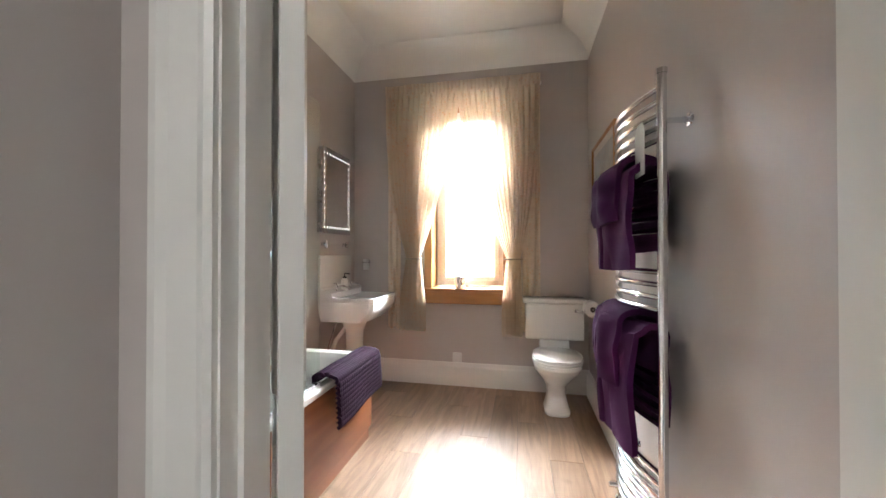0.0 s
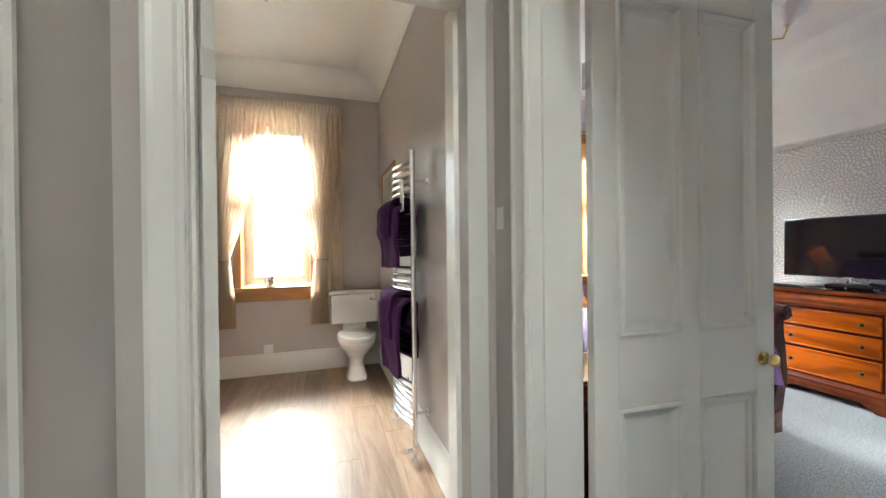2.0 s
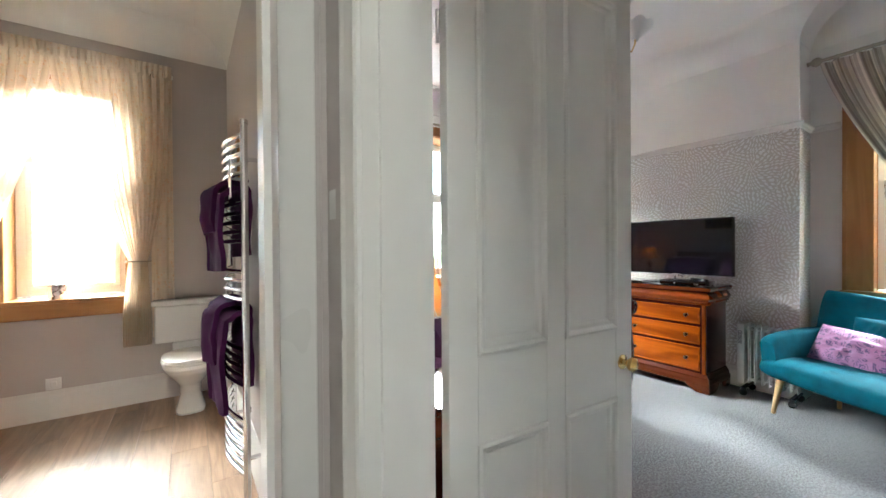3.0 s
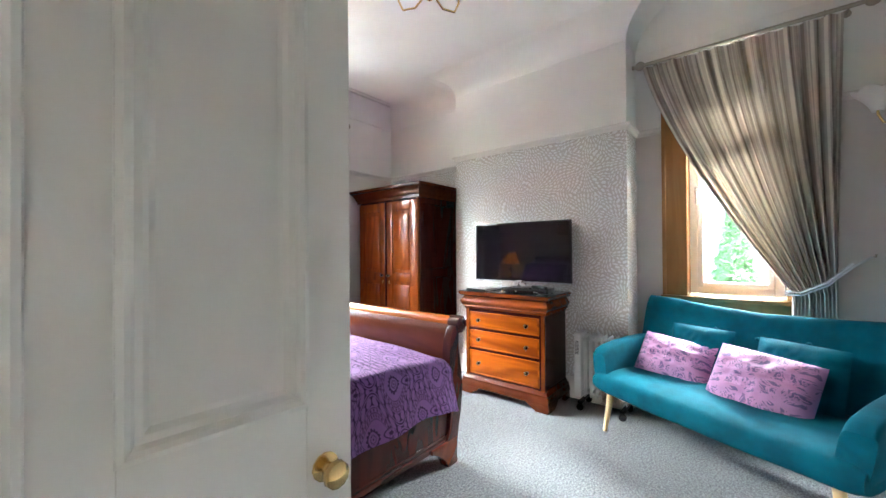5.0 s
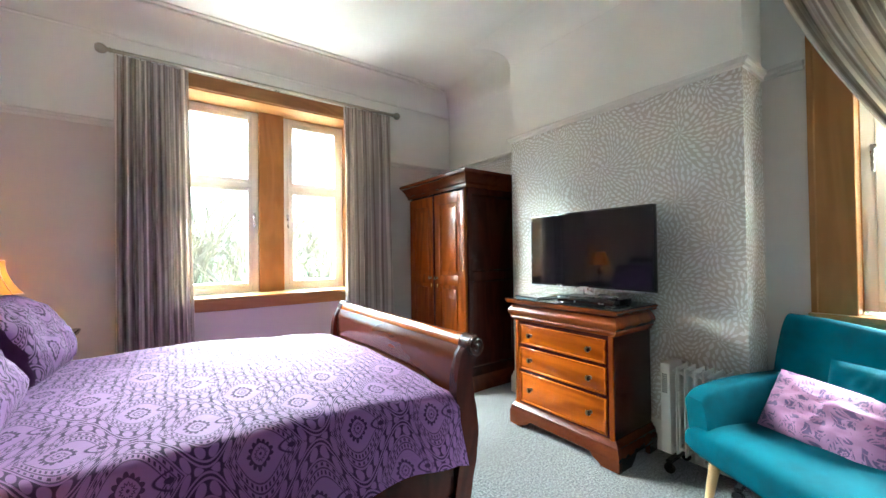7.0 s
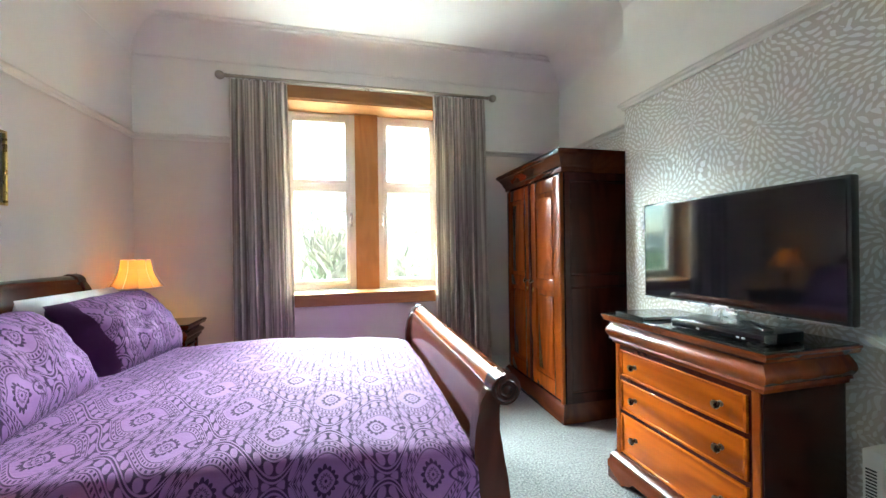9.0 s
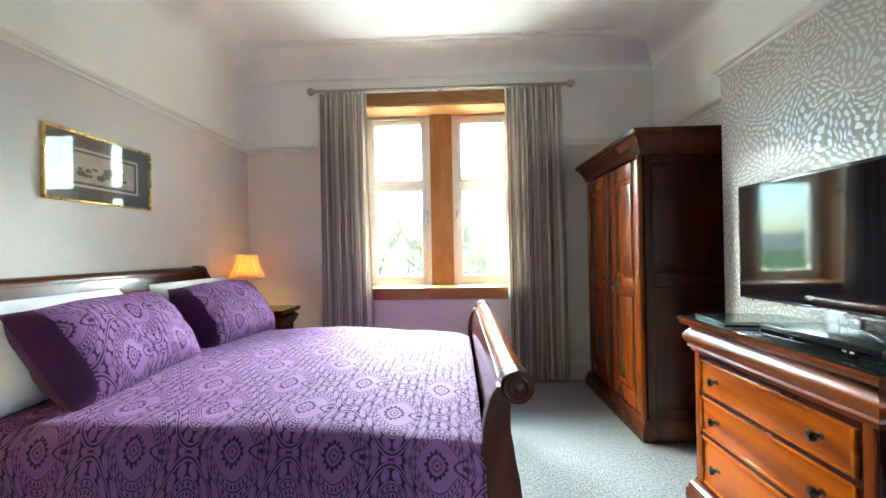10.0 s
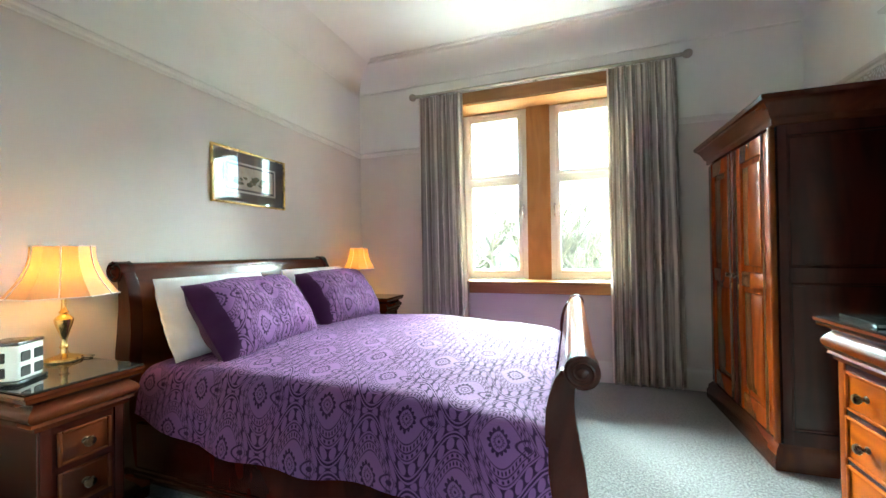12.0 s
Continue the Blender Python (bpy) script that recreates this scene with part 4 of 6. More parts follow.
    box(bm, (1.42, y - 0.006, 0.165), (3.29, y + 0.036, 0.185), 0.004, 2)
    part("side_rail", bm, M["mahog"], bed)
part("mattress", boxes(((1.45, BED[1] + 0.05, 0.30), (3.26, BED[2] - 0.05, 0.60)), r=0.05, seg=3), M["linen"], bed)
for end, s in ((1.36, -1), (3.30, 1)):
    for a, b in ((BED[1] - 0.004, BED[1] + 0.06), (BED[2] - 0.06, BED[2] + 0.004)):
        pts = [(end + s * p, q) for p, q in ((0.055, 0.0), (0.055, 0.15), (-0.17, 0.15), (-0.17, 0.125), (-0.13, 0.115), (-0.09, 0.075), (-0.05, 0.05), (-0.03, 0.0))]
        part("foot", prism(bmesh.new(), pts, "y", a, b, 0.004), M["mahog_y"], bed)


def duvet_point(u, v):
    """u from head to foot, v from the near hem over the top to the far hem."""
    x = 1.50 + (1.80 + 0.03 * max(0, 1 - v / 0.15)) * u
    y0, y1 = BED[1] - 0.012, BED[2] + 0.012
    hem = 0.365 + 0.010 * math.sin(u * 9) + 0.10 * max(0, 1 - u * 4) ** 1.5 - 0.035 * max(0, (u - 0.85) / 0.15)
    top = 0.662 + 0.02 * math.sin(u * 3.1) - 0.035 * max(0, (u - 0.6) / 0.4) ** 1.5
    if v < 0.18:
        k = v / 0.18
        y, z = y0 - 0.035 * (1 - k) + 0.014 * math.sin(u * 31 + 1.3) * (1 - k) + 0.010 * math.sin(u * 13) * (1 - k), hem + (top - 0.075 - hem) * k
    elif v < 0.26:
        k = (v - 0.18) / 0.08 * math.pi / 2
        y, z = y0 + 0.085 * (1 - math.cos(k)), top - 0.075 + 0.075 * math.sin(k)
    elif v < 0.76:
        k = (v - 0.26) / 0.50
        y, z = y0 + 0.085 + (y1 - y0 - 0.17) * k, top + 0.022 * math.sin(math.pi * k)
    elif v < 0.84:
        k = (v - 0.76) / 0.08 * math.pi / 2
        y, z = y1 - 0.085 + 0.085 * math.sin(k), top - 0.075 + 0.075 * math.cos(k)
    else:
        k = (v - 0.84) / 0.16
        y, z = y1 + 0.03 * k, top - 0.075 - (top - 0.075 - hem) * k
    w = noise.noise(Vector((x * 2.3, y * 2.3, z * 2))) * 0.013 + noise.noise(Vector((x * 8, y * 5, z * 5))) * 0.006
    z += w if 0.15 < v < 0.87 else w * 0.4
    if u > 0.96:
        z -= (u - 0.96) * 0.5
    return x, y, z


def duvet_uv(u, v):
    s = 0.0
    for a, b, ln in ((0.0, 0.18, 0.24), (0.18, 0.26, 0.13), (0.26, 0.76, 1.46), (0.76, 0.84, 0.13), (0.84, 1.0, 0.24)):
        s += ln * min(1.0, max(0.0, (v - a) / (b - a)))
    return 1.76 * u, s + 0.07


dv = thing("duvet", "purple damask duvet with darker paisley pattern spread over the bed", "duvet")
part("cover", sheet(bmesh.new(), duvet_point, 110, 120, 0.022, duvet_uv), M["duvet"], dv)


def pillow(name, label, m, mat, w=0.74, h=0.48, t=0.17, seed=1, cuff=False):
    p = thing(name, label, "pillow", group="pillows on the bed")
    p.matrix_world = m
    part("cover", cushion_mesh(w, h, t, 3.2, 26, seed, 0.012), mat, p)
    if cuff:
        bm = cushion_mesh(w, h, t * 1.04, 3.2, 26, seed, 0.012)
        bmesh.ops.delete(bm, geom=[v for v in bm.verts if v.co.x > -w / 2 + 0.07], context="VERTS")
        part("cuff", bm, M["plum"], p, "plain plum pillowcase border")
    return p


def leaning(x, y, z, lean, yaw):
    return Matrix.Translation((x, y, z)) @ Matrix.Rotation(radians(yaw), 4, "Z") @ Matrix.Rotation(radians(-lean), 4, "Y") @ Matrix.Rotation(radians(90), 4, "Z")


pillow("pillow", "white cotton pillow propped against the headboard", leaning(1.53, 2.04, 0.865, 20, 2), M["linen"], 0.68, 0.42, 0.24, 3)
pillow("pillow", "white cotton pillow propped against the headboard", leaning(1.53, 2.90, 0.865, 20, -3), M["linen"], 0.66, 0.42, 0.24, 7)
pillow("pillow", "purple damask pillow with a plum border, leaning on a white pillow", leaning(1.70, 2.12, 0.845, 36, 4), M["pillow"], 0.74, 0.45, 0.28, 1, True)
pillow("pillow", "purple damask pillow with a plum border, leaning on a white pillow", leaning(1.69, 2.93, 0.845, 34, -3), M["pillow"], 0.72, 0.45, 0.28, 5, True)


# ---- bedroom: case furniture ----
def turned_knob(parent, x, y, z, s=1.0):
    """A small turned knob standing out towards -x."""
    k = part("knob", lathe(bmesh.new(), [(0.012 * s, 0), (0.012 * s, 0.003), (0.006 * s, 0.006), (0.006 * s, 0.014), (0.014 * s, 0.02), (0.018 * s, 0.027), (0.015 * s, 0.035), (0, 0.038)], seg=16, turn=pose(0, 0, 0, 0, -90)), M["knob"], parent)
    k.location = (x, y, z)
    return k


def moulded(bm, x0, x1, y0, y1, prof):
    """A moulding round the front and two sides of a case; front at x0 (facing -x). prof: (out, height)."""
    loops = []
    for o, z in prof:
        loops.append([bm.verts.new(p) for p in ((x1, y0 - o, z), (x0 - o, y0 - o, z), (x0 - o, y1 + o, z), (x1, y1 + o, z))])
    for a, b in zip(loops, loops[1:]):
        for i in range(4):
            bm.faces.new((a[i], a[(i + 1) % 4], b[(i + 1) % 4], b[i]))
    bm.faces.new(loops[0]), bm.faces.new(loops[-1][::-1])
    return bm


def chest(name, label, x0, x1, y0, y1, top, rows, bulge, knobs=2, glass=True, category="chest of drawers"):
    """A chest with a moulded top, a cushion frieze, framed drawers and a plinth on bracket feet; the front faces -x at x0."""
    c = thing(name, label, category)
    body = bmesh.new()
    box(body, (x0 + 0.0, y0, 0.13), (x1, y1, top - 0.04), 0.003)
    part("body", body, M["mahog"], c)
    for a, b in ((y0 + 0.035, y0 + 0.005), (y1 - 0.035, y1 - 0.005)):
        part("corner_post", boxes(((x0 - 0.006, min(a, b), 0.14), (x0 + 0.02, max(a, b), top - bulge - 0.05)), r=0.004, seg=2), M["mahog_lit"], c)
    t = moulded(bmesh.new(), x0, x1, y0, y1, [(0.012, top - 0.045), (0.030, top - 0.035), (0.042, top - 0.028), (0.046, top - 0.014), (0.050, top - 0.010), (0.050, top), ])
    part("top", t, M["frieze"], c)
    fr = moulded(bmesh.new(), x0, x1, y0, y1, [(0.0, top - bulge - 0.055), (0.010, top - bulge - 0.05), (0.012, top - bulge - 0.035), (0.024, top - bulge - 0.03)] + [(0.020 + 0.016 * math.sin(math.pi * k / 8), top - bulge - 0.02 + (bulge - 0.035) * k / 8) for k in range(9)] + [(0.014, top - 0.048), (0.012, top - 0.0451)])
    part("frieze_drawer", fr, M["frieze"], c)
    z1 = top - bulge - 0.075
    z0 = 0.175
    hs = [h * (z1 - z0 - 0.022 * (len(rows) - 1)) / sum(rows) for h in rows]
    z = z1
    for h in hs:
        # Drawer fronts: a brighter copy of the body's mahogany, window light in its colour.
        d = part("drawer", boxes(((x0 - 0.006, y0 + 0.055, z - h + 0.008), (x0 + 0.015, y1 - 0.055, z - 0.008)), r=0.004, seg=2), M["mahog_lit_y"], c)
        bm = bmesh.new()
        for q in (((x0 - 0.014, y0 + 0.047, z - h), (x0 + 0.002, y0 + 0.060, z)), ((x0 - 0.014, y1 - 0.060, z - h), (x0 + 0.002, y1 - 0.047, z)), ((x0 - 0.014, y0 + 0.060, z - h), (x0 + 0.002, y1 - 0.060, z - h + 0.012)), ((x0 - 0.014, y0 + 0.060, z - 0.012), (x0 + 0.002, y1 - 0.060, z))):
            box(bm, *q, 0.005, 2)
        part("bead", bm, M["mahog_lit_y"], d)
        ys = ((y0 + y1) / 2,) if knobs == 1 else (y0 + 0.15, y1 - 0.15)
        for y in ys:
            turned_knob(d, x0 - 0.006, y, z - h / 2)
        z -= h + 0.022
    pl = moulded(bmesh.new(), x0, x1, y0, y1, [(0.034, 0.06), (0.034, 0.095), (0.026, 0.105), (0.024, 0.13), (0.012, 0.142), (0.004, 0.16), (0.0, 0.161)])
    part("plinth", pl, M["mahog_y"], c)
    for s, y in ((1, y0 - 0.034), (-1, y1 + 0.034)):
        pts = [(y + s * a, b) for a, b in [(0, 0), (0.11, 0), (0.12, 0.018), (0.16, 0.03), (0.19, 0.0595), (0, 0.0595)]]
        part("foot", prism(bmesh.new(), pts, "x", x0 - 0.033, x0 - 0.008, 0.003), M["mahog_y"], c)
        part("foot", prism(bmesh.new(), [(x0 - 0.007, 0), (x0 + 0.10, 0), (x0 + 0.14, 0.03), (x0 + 0.16, 0.0595), (x0 - 0.007, 0.0595)], "y", min(y, y + s * 0.022), max(y, y + s * 0.022)), M["mahog_y"], c)
        part("foot", boxes(((x1 - 0.10, min(y, y + s * 0.03), 0), (x1, max(y, y + s * 0.03), 0.0595)), r=0.004), M["mahog_y"], c)
    if glass:
        part("glass_sheet", boxes(((x0 - 0.045, y0 - 0.045, top + 0.001), (x1 - 0.004, y1 + 0.045, top + 0.007)), r=0.002), M["darkglass"], c, "sheet of dark glass")
    return c


chest("chest_of_drawers", "polished mahogany chest of drawers with dark knobs and glass top", 4.315, 4.728, 1.50, 2.255, 0.897, [0.135, 0.15, 0.20], 0.10)

# wardrobe
wd = thing("wardrobe", "dark mahogany two-door wardrobe with panelled sides, beside the papered chimney breast", "wardrobe")
wx0, wx1, wy0, wy1, wt = 4.40, 5.03, 2.905, 3.90, 1.97
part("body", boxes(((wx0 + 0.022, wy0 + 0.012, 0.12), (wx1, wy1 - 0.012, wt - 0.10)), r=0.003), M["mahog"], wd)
part("cornice", moulded(bmesh.new(), wx0, wx1, wy0, wy1, [(0.0, wt - 0.155), (0.008, wt - 0.15), (0.008, wt - 0.12), (0.018, wt - 0.112)] + [(0.022 + 0.042 * (k / 6) ** 1.6, wt - 0.108 + 0.075 * k / 6) for k in range(7)] + [(0.072, wt - 0.03), (0.076, wt - 0.012), (0.070, wt)]), M["mahog_y"], wd)
part("plinth", moulded(bmesh.new(), wx0, wx1, wy0, wy1, [(0.030, 0.0), (0.030, 0.06), (0.022, 0.075), (0.020, 0.10), (0.008, 0.115), (0.0, 0.13)]), M["mahog_y"], wd)
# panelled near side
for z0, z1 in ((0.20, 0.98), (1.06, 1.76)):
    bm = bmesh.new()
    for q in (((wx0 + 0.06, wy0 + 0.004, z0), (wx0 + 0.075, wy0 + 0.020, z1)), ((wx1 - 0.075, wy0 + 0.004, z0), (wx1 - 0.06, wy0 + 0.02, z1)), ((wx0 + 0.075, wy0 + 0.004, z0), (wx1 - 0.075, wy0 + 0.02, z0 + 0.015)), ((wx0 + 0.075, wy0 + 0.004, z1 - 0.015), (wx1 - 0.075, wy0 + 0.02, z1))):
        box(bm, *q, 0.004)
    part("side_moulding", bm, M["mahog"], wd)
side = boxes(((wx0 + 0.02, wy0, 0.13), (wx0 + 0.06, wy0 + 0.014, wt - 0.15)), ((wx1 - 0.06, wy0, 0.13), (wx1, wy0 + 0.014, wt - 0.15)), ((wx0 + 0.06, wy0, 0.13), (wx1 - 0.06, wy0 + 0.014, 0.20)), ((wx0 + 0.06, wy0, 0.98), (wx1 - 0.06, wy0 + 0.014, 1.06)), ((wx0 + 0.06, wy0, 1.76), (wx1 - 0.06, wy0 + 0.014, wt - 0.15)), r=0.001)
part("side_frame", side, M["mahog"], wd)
ym = (wy0 + wy1) / 2
for a, b in ((wy0 + 0.035, ym - 0.012), (ym + 0.012, wy1 - 0.035)):
    # Doors brighter than the case sides, with window light painted into the wood.
    door = part("door", boxes(((wx0 + 0.006, a, 0.15), (wx0 + 0.02, b, 1.80))), M["mahog_lit"], wd)
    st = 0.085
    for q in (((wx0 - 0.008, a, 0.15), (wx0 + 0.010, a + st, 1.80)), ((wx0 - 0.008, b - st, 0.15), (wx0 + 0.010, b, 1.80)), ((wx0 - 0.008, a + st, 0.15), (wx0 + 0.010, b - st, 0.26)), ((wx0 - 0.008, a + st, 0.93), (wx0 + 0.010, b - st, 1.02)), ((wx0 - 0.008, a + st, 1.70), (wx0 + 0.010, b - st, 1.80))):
        part("stile" if q[1][2] - q[0][2] > 1 else "rail", boxes(q, r=0.003, seg=2), M["mahog_lit"], door)
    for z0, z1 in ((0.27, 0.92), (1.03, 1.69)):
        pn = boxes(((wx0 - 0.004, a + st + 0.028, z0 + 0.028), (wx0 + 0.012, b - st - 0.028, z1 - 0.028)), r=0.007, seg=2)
        part("panel", pn, M["mahog_lit"], door)
    kk = turned_knob(door, wx0 - 0.006, b - 0.04 if a < ym - 0.1 else a + 0.04, 0.99, 0.95)
    part("escutcheon", boxes(((wx0 - 0.010, kk.location.y - 0.006, 0.90), (wx0 - 0.007, kk.location.y + 0.006, 0.935)), r=0.001), M["brass"], door)
part("meeting_bead", tube(boxes(((wx0 - 0.012, ym - 0.012, 0.15), (wx0 + 0.01, ym + 0.012, 1.80)), r=0.004), [(wx0 - 0.012, ym, 0.15), (wx0 - 0.012, ym, 1.80)], 0.008, 8), M["mahog"], wd)
part("corner_bead", tube(bmesh.new(), [(wx0 + 0.0, wy0 + 0.018, 0.13), (wx0 + 0.0, wy0 + 0.018, 1.81)], 0.016, 12), M["mahog_lit"], wd)


def bedside(x_back, y0, y1, depth):
    """A bedside chest whose front faces +x: made facing -x, then turned about."""
    w = y1 - y0
    c = chest("nightstand", "dark mahogany bedside chest with brass-toned knobs, its top covered by glass", -depth, 0.0, -w / 2, w / 2, 0.745, [0.14, 0.15, 0.15], 0.085, 1, True, "bedside table")
    m = Matrix.Translation((x_back, (y0 + y1) / 2, 0)) @ Matrix.Rotation(math.pi, 4, "Z")
    c.matrix_world = m
    for o in c.children_recursive:
        if o.data:
            for i, s in enumerate(o.data.materials):
                o.data.materials[i] = {"lit_mahogany": M["mahog_y"], "lit_mahogany_upright": M["mahog"], "red_mahogany_moulding": M["mahog_y"]}.get(s.name, s)
    tagged(c, group="bedside chests")
    return c


bedside(1.33, 1.17, 1.42, 0.40)
bedside(1.33, 3.57, 3.82, 0.40)


def lamp(x, y, z):
    l = thing("table_lamp", "brass table lamp with a cream pleated panel shade, switched on", "lamp", (x, y, z), group="bedside lamps")
    part("base", lathe(bmesh.new(), [(0.058, 0), (0.06, 0.006), (0.056, 0.014), (0.045, 0.018), (0.030, 0.022), (0.014, 0.030), (0.011, 0.05), (0.016, 0.056), (0.011, 0.062), (0.009, 0.085), (0.017, 0.115), (0.028, 0.150), (0.031, 0.170), (0.022, 0.182), (0.012, 0.19), (0.017, 0.198), (0.011, 0.205), (0.008, 0.225), (0.008, 0.30)], seg=28), M["brass"], l)
    bm = bmesh.new()
    sides, n = 6, 10
    def ring(r0, z0, k):
        out = []
        for i in range(sides * 6):
            a = 2 * math.pi * i / (sides * 6)
            seg = math.pi / sides
            aa = (a % (2 * seg)) - seg
            rr = r0 * (math.cos(seg) / math.cos(aa)) * (1 - 0.0 * k)
            out.append((rr * math.cos(a), rr * math.sin(a), z0))
        return out
    rings = []
    for k in range(n + 1):
        v = k / n
        r = 0.175 - 0.078 * v - 0.022 * math.sin(math.pi * v)
        rings.append([bm.verts.new(p) for p in ring(r, 0.265 + 0.205 * v, v)])
    m = sides * 6
    for a, b in zip(rings, rings[1:]):
        for i in range(m):
            bm.faces.new((a[i], a[(i + 1) % m], b[(i + 1) % m], b[i]))
    part("shade", bm, M["shade"], l)
    trim = bmesh.new()
    for k, zz, r in ((0, 0.265, 0.175), (1, 0.470, 0.097)):
        pts = ring(r, zz, 0)
        tube(trim, pts + pts[:1], 0.0035, 6)
    for i in range(sides):
        a = 2 * math.pi * i / sides + math.pi / sides
        tube(trim, [((0.175 - 0.078 * v - 0.022 * math.sin(math.pi * v)) * math.cos(a) * 1.0, (0.175 - 0.078 * v - 0.022 * math.sin(math.pi * v)) * math.sin(a), 0.265 + 0.205 * v) for v in [q / 8 for q in range(9)]], 0.0025, 5)
    part("shade_trim", trim, M["linen"], l)
    part("bulb", lathe(bmesh.new(), [(0.012, 0.30), (0.014, 0.315), (0.028, 0.35), (0.028, 0.37), (0.016, 0.39), (0, 0.395)], seg=16), M["bulb"], l)
    return l


L1 = lamp(1.40, 1.40, 0.752)
L2 = copy_thing(L1, pose(1.375, 3.705, 0.752))
cab = thing("lamp_cable", "black lamp cable lying on the bedside chest", "cable")
part("cord", tube(bmesh.new(), [(1.44, 1.44, 0.757), (1.47, 1.46, 0.756), (1.45, 1.475, 0.757), (1.40, 1.468, 0.756), (1.34, 1.46, 0.757)], 0.003, 6), M["black"], cab)

pc = thing("power_cube", "black and white desktop power tower with square sockets", "power strip", (1.56, 1.185, 0.752), 32)
part("body", boxes(((-0.055, -0.055, 0.012), (0.055, 0.055, 0.135)), r=0.012, seg=3), M["plastic"], pc)
part("base", boxes(((-0.062, -0.062, 0.0), (0.062, 0.062, 0.014)), r=0.006, seg=2), M["black"], pc)
part("lid", boxes(((-0.056, -0.056, 0.129), (0.056, 0.056, 0.142)), r=0.006, seg=2), M["black"], pc)
for ax in range(4):
    R = Matrix.Rotation(ax * math.pi / 2, 4, "Z")
    for z in (0.042, 0.092):
        for y in ((-0.0, ) if ax % 2 else (-0.026, 0.026)):
            s = part("socket", boxes(((0.053, y - 0.019, z - 0.017), (0.0575, y + 0.019, z + 0.017)), r=0.002), M["rubber"], pc)
            s.matrix_local = R

# ---- bedroom: television and what lies on the chest ----
tv = thing("television", "black flat-screen television on a silver forked stand, switched off", "television", (4.575, 1.85, 0.904))
part("frame", boxes(((-0.012, -0.462, 0.078), (0.03, 0.462, 0.603)), r=0.006, seg=2), M["black"], tv)
part("screen", boxes(((-0.0145, -0.450, 0.094), (-0.011, 0.450, 0.591)), r=0.001), M["screen"], tv)
part("back_cover", boxes(((0.03, -0.30, 0.128), (0.06, 0.30, 0.478)), r=0.012, seg=2), M["black"], tv)
part("bottom_trim", boxes(((-0.016, -0.462, 0.074), (-0.004, 0.462, 0.082)), r=0.002), M["silver"], tv)
part("maker_plate", boxes(((-0.0165, -0.03, 0.080), (-0.0125, 0.03, 0.088)), r=0.001), M["silver"], tv)
part("neck", boxes(((0.0, -0.06, 0.008), (0.02, 0.06, 0.09)), r=0.004), M["silver"], tv)
for s in (-1, 1):
    part("foot", tube(bmesh.new(), [(0.01, s * 0.05, 0.014), (-0.05, s * 0.16, 0.010), (-0.12, s * 0.25, 0.008)], [0.009, 0.008, 0.007], 8), M["silver"], tv)
rec = thing("set_top_box", "flat black recorder box lying on the glass", "set-top box", (4.415, 1.70, 0.905), 3)
part("case", boxes(((-0.09, -0.19, 0.004), (0.12, 0.19, 0.042)), r=0.004, seg=2), M["black"], rec)
part("front_strip", boxes(((-0.0925, -0.18, 0.010), (-0.0895, 0.18, 0.026)), r=0.001), M["screen"], rec)
for y in (-0.12, -0.10, 0.06):
    part("button", boxes(((-0.094, y - 0.006, 0.014), (-0.0915, y + 0.006, 0.020)), r=0.001), M["silver"], rec)
for a, b in ((-0.08, -0.17), (-0.08, 0.17), (0.11, -0.17), (0.11, 0.17)):
    part("rubber_foot", boxes(((a - 0.008, b - 0.008, 0), (a + 0.008, b + 0.008, 0.0045)), r=0.001), M["rubber"], rec)
fol = thing("folder", "dark green folder lying flat on the glass", "folder", (4.44, 2.13, 0.905), -6)
part("cover", boxes(((-0.13, -0.11, 0), (0.13, 0.11, 0.003)), ((-0.13, -0.11, 0.013), (0.13, 0.11, 0.016)), ((-0.133, -0.112, 0), (-0.13, 0.112, 0.016)), r=0.001), M["darkglass"], fol)
part("pages", boxes(((-0.128, -0.105, 0.0032), (0.124, 0.105, 0.0128))), M["linen"], fol)
rem = thing("remote_control", "black remote control lying on the recorder box", "remote control", (4.43, 1.60, 0.948), 60)
part("case", boxes(((-0.085, -0.02, 0), (0.085, 0.02, 0.016)), r=0.006, seg=2), M["black"], rem)

# ---- bedroom: oil-filled heater ----
ht = thing("oil_heater", "white oil-filled electric heater on castors", "heater", (4.63, 1.20, 0.0))
for i in range(8):
    y = 0.085 - i * 0.044
    fin = bmesh.new()
    box(fin, (-0.075, y - 0.004, 0.10), (0.075, y + 0.004, 0.585), 0.003)
    tube(fin, [(-0.045, y, 0.12), (-0.045, y, 0.57)], 0.013, 8), tube(fin, [(0.045, y, 0.12), (0.045, y, 0.57)], 0.013, 8)
    box(fin, (-0.055, y - 0.022, 0.54), (0.055, y + 0.022, 0.56), 0.004)
    box(fin, (-0.055, y - 0.022, 0.12), (0.055, y + 0.022, 0.14), 0.004)
    part("fin", fin, M["plastic"], ht)
part("control_panel", boxes(((-0.082, 0.11, 0.09), (0.082, 0.165, 0.595)), r=0.012, seg=2), M["plastic"], ht)
for z in range(10):
    part("vent_slot", boxes(((-0.0835, 0.125, 0.43 + z * 0.011), (-0.081, 0.152, 0.435 + z * 0.011))), M["rubber"], ht)
part("dial", lathe(bmesh.new(), [(0.022, 0), (0.02, 0.014), (0, 0.015)], (0, 0.165, 0.3), 20, pose(0, 0, 0, -90)), M["black"], ht)
for y in (0.11, -0.20):
    part("foot_bar", boxes(((-0.12, y - 0.015, 0.055), (0.12, y + 0.015, 0.075)), r=0.004), M["black"], ht)
